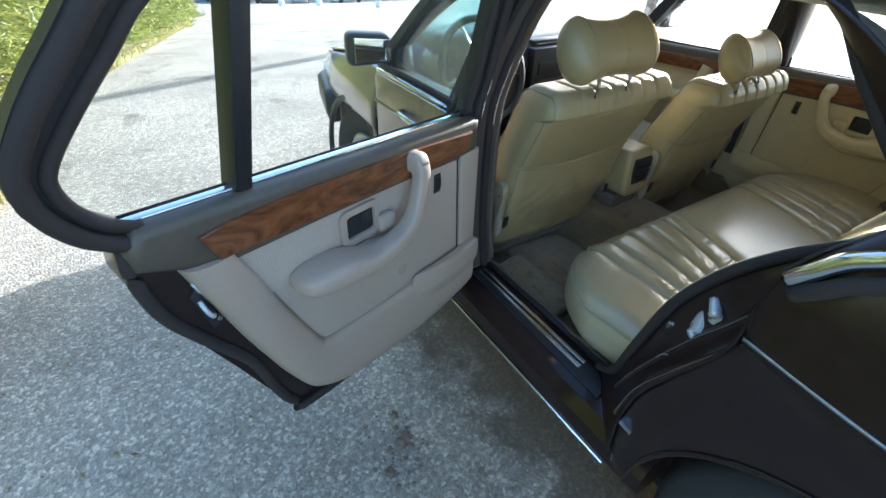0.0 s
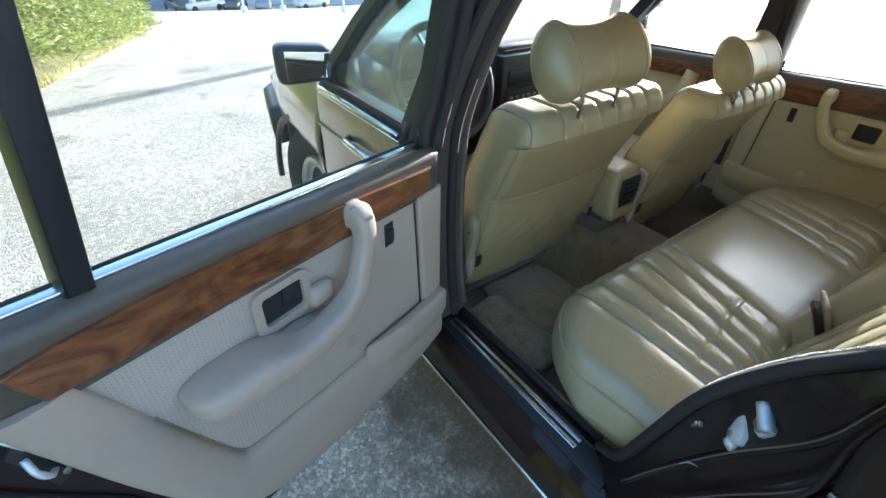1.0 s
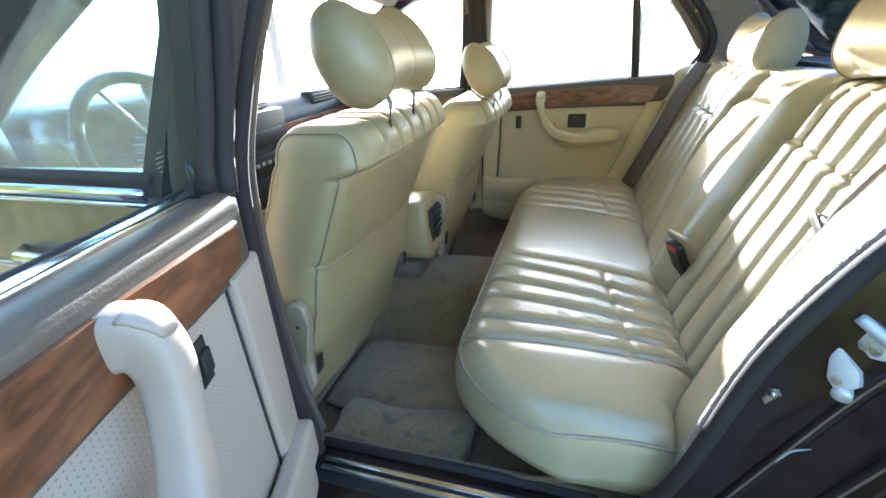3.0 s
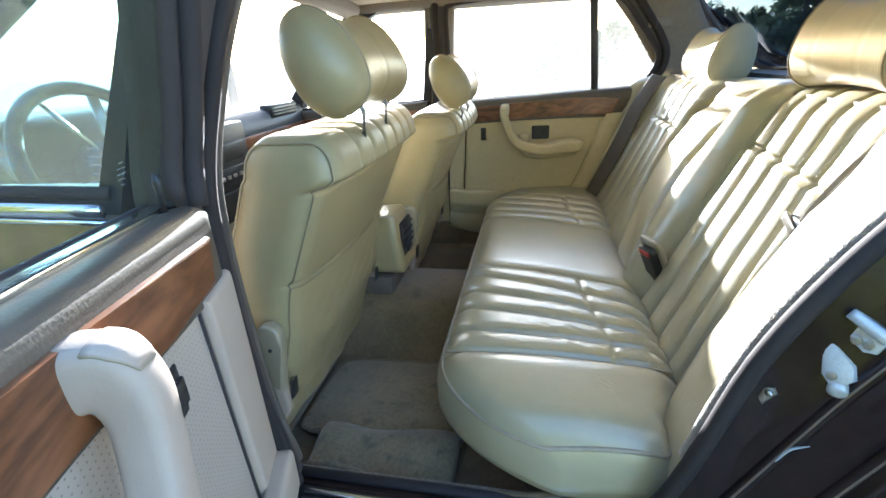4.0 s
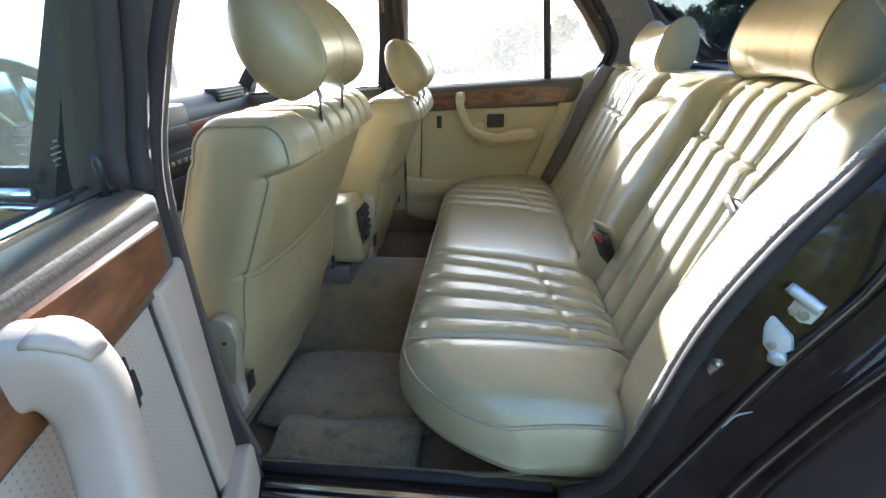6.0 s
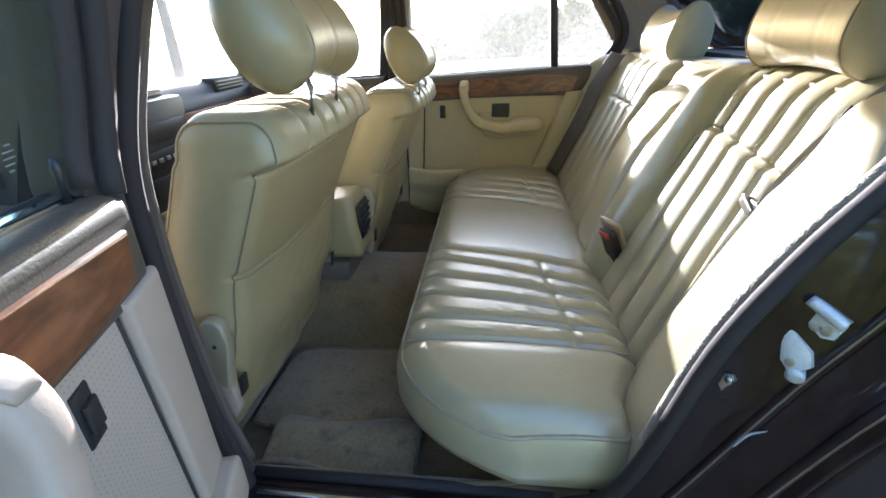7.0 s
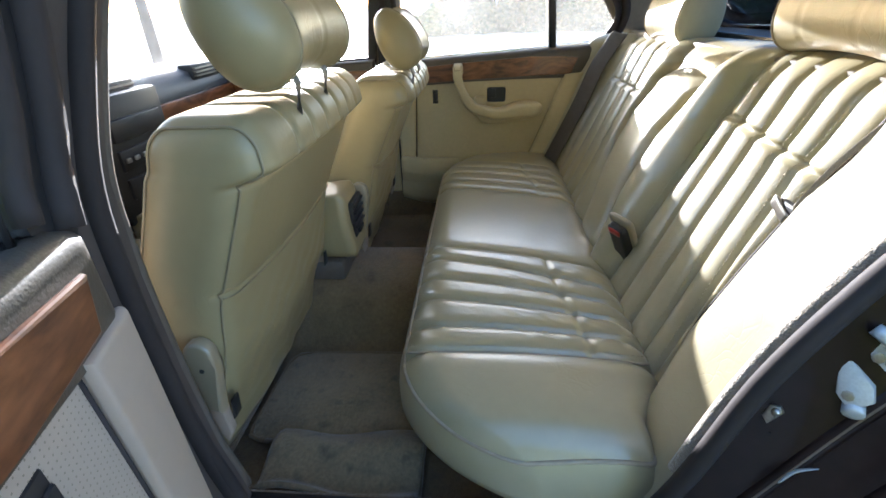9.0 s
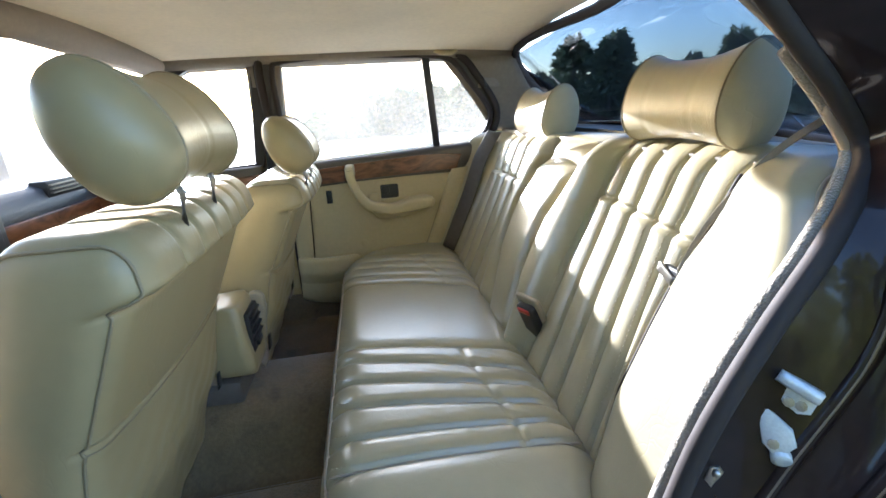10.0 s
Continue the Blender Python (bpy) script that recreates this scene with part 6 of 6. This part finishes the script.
# ---- door striker, hooks, mat ----
def striker():
    s = thing("door_striker", "zinc door striker and wedge screwed to the jamb", "door striker", (-0.775, -0.69, 0.72))
    p0, nr = Vector((-0.776, -0.680, 0.738)), Vector((-0.657, 0.687, 0.309))
    ta, tb = Vector((-0.749, -0.552, -0.366)), Vector((-0.081, -0.472, 0.878))

    def J(a, b, h):
        return p0 + ta * a + tb * b + nr * h
    part("striker_plate", prism([(-0.017, -0.025), (-0.018, -0.012), (0.013, -0.020), (0.023, -0.031), (0.0205, -0.041), (0.0114, -0.050), (0.0, -0.0465)], -0.014, 0.007, J, 0.003), ZINC, s)
    part("wedge_plate", prism([(-0.026, 0.016), (-0.022, 0.025), (0.009, 0.025), (0.014, 0.019), (0.0155, 0.002), (0.007, -0.004), (-0.012, -0.001), (-0.0195, 0.0075)], -0.014, 0.004, J, 0.002), ZINC, s)
    part("wedge", loft([[tuple(J(a, b, h)) for b, h in ((0.027, 0.0), (0.0265, 0.016), (0.017, 0.018), (0.013, 0.004))] for a in (-0.024, -0.018, 0.004, 0.013)]), ZINC, s)
    part("striker_pin", tube([tuple(J(0.016, -0.046, -0.004)), tuple(J(0.0185, -0.0485, 0.000)), tuple(J(0.0205, -0.0505, 0.0045)), tuple(J(0.0210, -0.051, 0.005))], [0.0085, 0.009, 0.009, 0.006], 14), ZINC, s)
    for a, b, h in ((0.0071, -0.0406, 0.0065), (-0.0039, 0.0019, 0.0035), (0.0056, 0.0048, 0.0035)):
        part("screw", prism([(a + 0.0052 * math.cos(i * 0.785), b + 0.0052 * math.sin(i * 0.785)) for i in range(8)], h - 0.002, h + 0.0025, J, 0.001), STEEL, s, "brass screw")
    # Thin pale crescent lying on the dished jamb.
    chip = smooth_line([(-0.7935, -0.6255, 0.5865), (-0.7945, -0.6355, 0.6065), (-0.8015, -0.649, 0.621)], 6)
    part("jamb_mark", tube([Vector(p) - nr * 0.003 for p in chip], [0.0008 + 0.0016 * math.sin(math.pi * i / (len(chip) - 1)) for i in range(len(chip))], 6, flat=0.4), ZINC, s, "thin pale crescent on the jamb")
    l = thing("jamb_switch", "small steel courtesy light switch on the jamb", "switch", tuple(J(-0.016, -0.103, 0)))
    part("plate", prism([(-0.019, -0.112), (-0.022, -0.097), (-0.015, -0.091), (-0.009, -0.095), (-0.010, -0.115)], -0.006, 0.013, J, 0.002), STEEL, l)
    part("button", tube([tuple(J(-0.014, -0.098, 0.012)), tuple(J(-0.014, -0.098, 0.017))], 0.004, 8), STEEL, l)


striker()


def floor_mat():
    m = thing("floor_mat", "stained beige carpet floor mat", "floor mat", (-0.42, -0.05, 0.225))
    outline = [(-0.485, 0.135), (-0.478, 0.162), (-0.450, 0.176), (-0.26, 0.170), (-0.225, 0.155), (-0.212, 0.12), (-0.205, -0.16), (-0.225, -0.215), (-0.46, -0.218), (-0.485, -0.20), (-0.487, 0.0)]
    part("carpet_face", prism(outline, 0.226, 0.238, lambda a, b, h: (a, b, h), 0.004), MAT_CARPET, m)
    part("hem", tube([(a, b, 0.233) for a, b in smooth2(outline + outline[:1], 3)], 0.0055, 6), CARPET, m)
    # The end towards the sill is pushed up into a soft fold.
    fold = []
    for x, z in ((-0.470, 0.239), (-0.488, 0.256), (-0.512, 0.268), (-0.545, 0.268), (-0.580, 0.258), (-0.612, 0.258), (-0.650, 0.306)):
        fold.append([(x + 0.010 * math.sin(6 * k + 9 * x), 0.096 - 0.302 * k, z - 0.010 * (abs(2 * k - 1)) ** 6 + 0.004 * math.sin(7 * k + 20 * x)) for k in np.linspace(0, 1, 9)])
    part("turned_up_end", sheet(fold, 0.010, 4), MAT_CARPET, m)
    for side in (0, -1):
        part("hem", tube(smooth_line([(r[side][0], r[side][1], r[side][2] - 0.003) for r in fold], 5), 0.006, 6), CARPET, m)


floor_mat()


def coat_hook():
    h = thing("coat_lamp", "small brown reading lamp and coat hook on the rear pillar", "lamp", (0.66, -0.76, 1.10))
    part("base", soft_box((0.006, 0.040, 0.018), 0.006, (3, 8, 5), lambda v: v + np.array([0.655, -0.775, 1.105])), PILLAR_TRIM, h)
    part("hook", tube([(0.648, -0.755, 1.115), (0.635, -0.758, 1.10), (0.64, -0.760, 1.085)], 0.005, 6), BLACK, h)
    g = thing("grab_handle", "beige grab handle folded at the roof rail", "grab handle", (0.60, -0.6, 1.22))
    part("bar", tube([(0.615, -0.56, 1.225), (0.600, -0.59, 1.208), (0.600, -0.63, 1.206), (0.612, -0.66, 1.222)], 0.008, 8), VINYL_BOUNCE, g)


coat_hook()
# ---- surroundings ----
GRASS = node_mat("grass_soil", (0.22, 0.20, 0.075), 0.95, var=0.35, scale=3, grain=1.0, grain_scale=60, stain=(0.20, 0.16, 0.07), stain_amount=0.8)
BLADE = leaf_mat("grass_blade", (0.20, 0.20, 0.06), (0.45, 0.38, 0.16))
LEAF = leaf_mat("conifer_leaf", (0.10, 0.14, 0.035), (0.36, 0.38, 0.10))
LEAF_DARK = leaf_mat("far_leaf", (0.08, 0.10, 0.05), (0.20, 0.22, 0.11))
BARK = node_mat("bark", (0.09, 0.065, 0.045), 0.9, var=0.3, scale=8, grain=1.0, grain_scale=40)
WALL_BLUE = node_mat("blue_grey_cladding", (0.20, 0.25, 0.32), 0.6, var=0.08, scale=0.5)
WALL_PALE = node_mat("pale_cladding", (0.55, 0.56, 0.58), 0.6, var=0.08, scale=0.5)
POLE_WHITE = node_mat("white_pole", (0.7, 0.7, 0.7), 0.5)
SIGN_RED = node_mat("red_sign", (0.5, 0.03, 0.03), 0.5)
WINDOW_DARK = node_mat("dark_window", (0.03, 0.035, 0.045), 0.1, var=0.05)
PAINTS = [node_mat("car_paint", c, 0.3, metal=0.3, coat=1.0, var=0.05) for c in ((0.6, 0.6, 0.6), (0.05, 0.05, 0.055), (0.25, 0.26, 0.28), (0.45, 0.44, 0.42), (0.10, 0.13, 0.2))]


def verge_x(y):
    """Edge of the grass along the left of the lot."""
    return float(np.interp(y, [-8, 1.0, 3.0, 5.0, 7.0, 15.0, 30.0, 60.0], [-3.4, -2.55, -2.17, -1.80, -1.35, 0.1, 2.3, 6.5]))


def build_verge():
    ys = [-10, -6, -3, -1, 0.5, 2, 3, 4, 5, 6.5, 8, 10, 13, 17, 22, 30, 40, 60]
    rows = []
    for y in ys:
        e = verge_x(y) + 0.05 * math.sin(y * 3.1)
        rows.append([(x, y, gz(x, y) + 0.012 + 0.05 * min(1, max(0, e - x))) for x in (e, e - 0.5, e - 1.2, e - 2.5, e - 6, e - 20)])
    v = part("verge", sheet(rows, 0.03, 3), GRASS)
    tagged(v, "sunlit dry grass verge beside the lot", "grass verge", kind="structure")
    rnd = random.Random(4)
    vs, fs = [], []
    for _ in range(26000):
        y = 1.0 + 17 * rnd.random() ** 1.7
        x = verge_x(y) + 0.06 - 1.7 * rnd.random() ** 1.2
        z = gz(x, y) + 0.02
        h, w, a = 0.03 + 0.07 * rnd.random(), 0.003 + 0.004 * rnd.random(), rnd.random() * 6.3
        dx, dy = math.cos(a), math.sin(a)
        k = len(vs)
        vs += [(x - w * dy, y + w * dx, z), (x + w * dy, y - w * dx, z), (x + dx * h * 0.5, y + dy * h * 0.5, z + h)]
        fs.append((k, k + 1, k + 2))
    g = part("grass", (vs, fs), BLADE)
    tagged(g, "short dry green and straw grass blades", "grass", kind="stuff")


build_verge()


def crown(rnd, spread, height, count, size, layers, low=0.02, slim=0.16):
    """Many small sprays of leaves round drooping boughs."""
    vs, fs = [], []
    boughs = []
    for _ in range(layers):
        t = low + (1 - low) * rnd.random() ** 1.15
        a = rnd.random() * 2 * math.pi
        r = spread * (1 - t) ** 0.55 * (0.55 + 0.5 * rnd.random())
        boughs.append((t * height, a, r))
    for _ in range(count):
        bz, a, r = rnd.choice(boughs)
        k = rnd.random() ** 0.6
        a2 = a + rnd.gauss(0, 0.16)
        p = Vector((math.cos(a2) * r * k, math.sin(a2) * r * k, bz + 0.10 * spread * k - 0.16 * spread * k * k + rnd.gauss(0, 0.05 * spread)))
        d = Vector((math.cos(a2), math.sin(a2), rnd.uniform(-0.5, 0.4))) + Vector((rnd.gauss(0, 0.6), rnd.gauss(0, 0.6), rnd.gauss(0, 0.4)))
        d.normalize()
        s = d.cross(Vector((rnd.gauss(0, 1), rnd.gauss(0, 1), rnd.gauss(0, 1)))).normalized()
        ln, w = size * (0.6 + 0.9 * rnd.random()), size * (slim + slim * rnd.random())
        i = len(vs)
        vs += [p, p + d * ln * 0.5 + s * w, p + d * ln, p + d * ln * 0.5 - s * w]
        fs.append((i, i + 1, i + 2, i + 3))
    return vs, fs, boughs


def tree(name, at, spread, height, count, size, mat, seed, label, group, layers=70, slim=0.16):
    rnd = random.Random(seed)
    t = thing(name, label, "tree", at, group)
    o = Vector(at)
    vs, fs, boughs = crown(rnd, spread, height, count, size, layers, slim=slim)
    part("crown", ([v + o for v in vs], fs), mat, t, smooth=False)
    part("trunk", tube([o + Vector((0.02 * math.sin(k), 0.02 * k, height * 0.92 * k / 6)) for k in range(7)], [0.09 * spread * (1 - k / 7.5) for k in range(7)], 8), BARK, t)
    limbs = [tube([o + Vector((0, 0, z - 0.05)), o + Vector((math.cos(a) * r * 0.5, math.sin(a) * r * 0.5, z + 0.05 * spread)), o + Vector((math.cos(a) * r * 0.95, math.sin(a) * r * 0.95, z - 0.04 * spread))], [0.014 * spread, 0.009 * spread, 0.003 * spread], 5) for z, a, r in boughs[:24]]
    for l in limbs[:8]:
        part("limb", l, BARK, t)
    return t


def build_hedge():
    rnd = random.Random(9)
    y = -1.0
    k = 0
    protos = []
    while y < 27:
        step = 1.05 + 0.03 * max(0, y)
        x = verge_x(y) - 1.25 - 0.25 * rnd.random()
        at = (x, y, gz(x, y) - 0.03)
        if k < 3:
            protos.append((tree("conifer", at, 1.25, 3.2 + 0.5 * k, 27000, 0.085, LEAF, 20 + k, "sunlit green conifer in the hedge row", "hedge conifers", 110, 0.07), at))
        else:
            src = protos[k % 3][0]
            sc = 1.0 + 0.02 * max(0, y)
            c = copy_thing(src, Matrix.Translation(at) @ Euler((0, 0, rnd.random() * 6.28)).to_matrix().to_4x4())
            c.scale = (sc, sc, sc)
        k += 1
        y += step
    # A taller second row closes the hedge behind.
    for y in (1.0, 4.0, 7.5, 11.5, 16, 22):
        x = verge_x(y) - 2.9
        c = copy_thing(protos[1][0], Matrix.Translation((x, y, gz(x, y) - 0.05)) @ Euler((0, 0, y)).to_matrix().to_4x4())
        c.scale = (1.5, 1.5, 1.5)


build_hedge()


# Trees to the right and behind, seen through the far and rear windows.
def far_trees():
    rnd = random.Random(5)
    proto = tree("broadleaf_tree", (60, 2, gz(60, 2)), 5.2, 4.6, 9000, 0.75, LEAF_DARK, 31, "dense green tree beyond the road", "trees beyond the road", 80)
    spots = [(61, 2.5, 0.9), (62, -2, 1.0), (60, -5, 1.1), (62, -7, 1.05), (58, -13, 1.15), (66, -3, 1.0), (55, -20, 1.2), (70, 6, 0.75), (72, 11, 0.6), (60, -27, 1.2), (50, -30, 1.25), (64, -10, 1.2)]
    for x, y, s in spots:
        c = copy_thing(proto, Matrix.Translation((x, y, gz(x, y) - 0.3)) @ Euler((0, 0, rnd.random() * 6)).to_matrix().to_4x4())
        c.scale = (s, s, s)
    # The wood behind the car.
    tall = tree("woodland_tree", (34, -20, gz(34, -20)), 3.4, 7.5, 5200, 0.5, LEAF_DARK, 33, "tall dark tree of the wood behind the lot", "wood behind the lot", 80)
    for az in range(108, 176, 4):
        d = 36 + 8 * rnd.random()
        x, y = d * math.sin(radians(az)), d * math.cos(radians(az))
        s = 0.74 + 0.30 * rnd.random()
        c = copy_thing(tall, Matrix.Translation((x, y, gz(x, y) - 0.3)) @ Euler((0, 0, rnd.random() * 6)).to_matrix().to_4x4())
        c.scale = (s, s, s)


far_trees()


def parked_car(at, heading, paint, label, tall=0.0):
    """A distant car: lower body, cabin with windows, wheels."""
    t = thing("parked_car", label, "car", at, "distant parked cars")
    m = Matrix.Translation(at) @ Euler((0, 0, radians(heading))).to_matrix().to_4x4()

    def W(v):
        return np.array([tuple(m @ Vector(p)) for p in v])

    def lower(v):
        x, y, z = v[:, 0], v[:, 1], v[:, 2]
        zz = 0.62 + z - np.where(z > 0, 0.10 * np.clip((np.abs(x) - 0.9) / 1.3, 0, 1), 0)
        return W(np.stack([x, y * (1 - 0.06 * (np.abs(x) / 2.2) ** 2), zz], 1))
    part("body", soft_box((2.2, 0.88, 0.34), 0.14, (14, 6, 5), lower), PAINTS[paint], t)

    def cab(v):
        x, y, z = v[:, 0], v[:, 1], v[:, 2]
        k = np.clip((z + 0.3) / 0.6, 0, 1)
        return W(np.stack([x * (1 - (0.30 - 0.2 * tall) * k) - 0.15, y * (1 - 0.16 * k), 1.16 + z * (1 + tall)], 1))
    part("cabin", soft_box((1.25, 0.80, 0.30), 0.12, (10, 6, 5), cab), PAINTS[paint], t)
    for sy in (-1, 1):
        for a, b in ((-1.0, -0.18), (-0.10, 0.72)):
            q = [(a * 0.95 - 0.1, 0.98), (b * 0.98 - 0.1, 0.98), (b * 0.86 - 0.15, 1.34 + 0.2 * tall), (a * 0.80 - 0.15, 1.34 + 0.2 * tall)]
            part("window", prism(q, 0.0, 0.03, lambda u, w, h, sy=sy: m @ Vector((u, sy * (0.775 - 0.16 * (w - 0.98) + h), w))), WINDOW_DARK, t)
    for sx in (-1.35, 1.35):
        for sy in (-1, 1):
            ring = [[tuple(m @ Vector((sx + r * math.cos(a), sy * yy, 0.32 + r * math.sin(a)))) for a in [2 * math.pi * k / 16 for k in range(16)]] for r, yy in ((0.2, 0.80), (0.32, 0.80), (0.32, 0.90), (0.2, 0.91))]
            part("wheel", loft(ring), TYRE, t)


def on_ground(x, y):
    return (x, y, gz(x, y))


parked_car(on_ground(8.6, 60), 100, 1, "dark parked car far across the lot")
parked_car(on_ground(10.8, 59), 15, 0, "white parked saloon car far across the lot")
parked_car(on_ground(14.4, 60), 60, 1, "black parked saloon car far across the lot")
parked_car(on_ground(17.6, 60), 70, 2, "grey parked car far across the lot")
parked_car(on_ground(24.2, 62), 10, 0, "white parked car far across the lot")
parked_car(on_ground(70, 3.2), 92, 2, "grey van parked across the road", 0.5)
parked_car(on_ground(71, -4.4), 88, 0, "white saloon car parked across the road")


def building(name, x, y, w, dpt, h, turn, mat, label, bays):
    t = thing(name, label, "building", on_ground(x, y))
    m = Matrix.Translation(on_ground(x, y)) @ Euler((0, 0, radians(turn))).to_matrix().to_4x4()

    def box(sx, sy, sz, cx, cy, cz):
        bm = bm_box((sx, sy, sz), (cx, cy, cz), 0.03, 1)
        bmesh.ops.transform(bm, matrix=m, verts=bm.verts)
        return bm
    part("wall", box(w, dpt, h + 2, 0, 0, h / 2 - 1), mat, t)
    part("roof", box(w + 0.4, dpt + 0.4, 0.35, 0, 0, h + 0.18), WALL_PALE, t)
    for k in range(bays):
        cx = -w / 2 + (k + 0.5) * w / bays
        win = part("window", box(w / bays * 0.55, 0.12, 1.5, cx, -dpt / 2 - 0.02, 1.9), WINDOW_DARK, t)
        part("sill", box(w / bays * 0.6, 0.2, 0.1, cx, -dpt / 2 - 0.06, 1.1), WALL_PALE, win)


building("office_building", 7.6, 67, 5.2, 6, 9, -8, WALL_BLUE, "blue grey clad building across the lot", 2)
building("warehouse", 26, 76, 30, 10, 8, -18, WALL_PALE, "long pale warehouse beyond the parked cars", 9)


def lamp_post(x, y, h, label, sign=False):
    t = thing("sign_post" if sign else "lamp_post", label, "post", on_ground(x, y), "posts in the lot")
    o = Vector(on_ground(x, y))
    part("pole", tube([o, o + Vector((0, 0, h))], 0.11, 8), POLE_WHITE, t)
    part("footing", tube([o - Vector((0, 0, 0.1)), o + Vector((0, 0, 0.55))], 0.28, 10), POLE_WHITE, t)
    if sign:
        part("sign_plate", prism([(0.55 * math.cos(i * math.pi / 4 + 0.39), 0.55 * math.sin(i * math.pi / 4 + 0.39)) for i in range(8)], -0.04, 0.04, lambda a, b, hh: o + Vector((a, -0.15 + hh, h - 0.6 + b))), SIGN_RED, t)
    else:
        part("lamp_head", bm_box((0.7, 0.3, 0.15), tuple(o + Vector((0.3, 0, h))), 0.03), POLE_WHITE, t)


lamp_post(12.5, 50, 4.2, "white post with a red sign", True)
lamp_post(17.0, 52, 7, "white lamp post across the lot")
lamp_post(21.0, 46, 7, "white lamp post across the lot")
lamp_post(60, -2.2, 3.6, "white sign post beside the road")


def utility_pole():
    x, y = 11.9, 8.55
    t = thing("utility_pole", "wooden pole that shades the lot", "pole", on_ground(x, y))
    o = Vector(on_ground(x, y))
    part("pole", tube([o, o + Vector((0, 0, 2)), o + Vector((0, 0, 3.9))], [0.15, 0.14, 0.12], 10), BARK, t)


utility_pole()


def dirt_clods():
    """A crumbled lump of soil dropped beside the car."""
    rnd = random.Random(31)
    soil = node_mat("dry_soil", (0.19, 0.15, 0.115), 0.95, var=0.3, scale=30, grain=1.0, grain_scale=150)
    heap = thing("dirt_clump", "crumbled clump of dry brown soil on the gravel", "dirt", (-1.19, -0.21, 0.0))
    for k in range(40):
        a, d = rnd.random() * 6.28, 0.11 * rnd.random() ** 0.8
        r = (0.020 if k < 4 else 0.004 + 0.008 * rnd.random()) * (1 - d * 3)
        c = Vector((-1.19 + 0.9 * d * math.cos(a), -0.21 + 1.2 * d * math.sin(a), r * 0.25))
        bm = bmesh.new()
        bmesh.ops.create_icosphere(bm, subdivisions=2 if k < 5 else 1, radius=r)
        for v in bm.verts:
            v.co = c + v.co * (0.7 + 0.6 * rnd.random())
            v.co.z = max(0.001, c.z + (v.co.z - c.z) * 0.7)
        part("clod", bm, soil, heap, smooth=False)


dirt_clods()


def fallen_leaves():
    """Dry leaves and grit scattered over the lot."""
    rnd = random.Random(12)
    vs, fs = [], []
    for _ in range(900):
        y = -1.5 + 9.5 * rnd.random()
        x = verge_x(y) + (3.2 if y > 1.6 else 1.2) * rnd.random() ** 1.3
        z = gz(x, y) + 0.010
        a, s = rnd.random() * 6.28, 0.004 + 0.009 * rnd.random() ** 2
        c, d = math.cos(a) * s, math.sin(a) * s
        k = len(vs)
        vs += [(x - c, y - d, z), (x + d * 0.5, y - c * 0.5, z + 0.3 * s), (x + c, y + d, z + 0.1 * s), (x - d * 0.5, y + c * 0.5, z + 0.25 * s)]
        fs.append((k, k + 1, k + 2, k + 3))
    g = part("fallen_leaves", (vs, fs), leaf_mat("dry_leaf", (0.15, 0.10, 0.055), (0.34, 0.25, 0.13)), smooth=False)
    tagged(g, "small dry brown leaves scattered on the lot", "leaves", kind="stuff")


fallen_leaves()
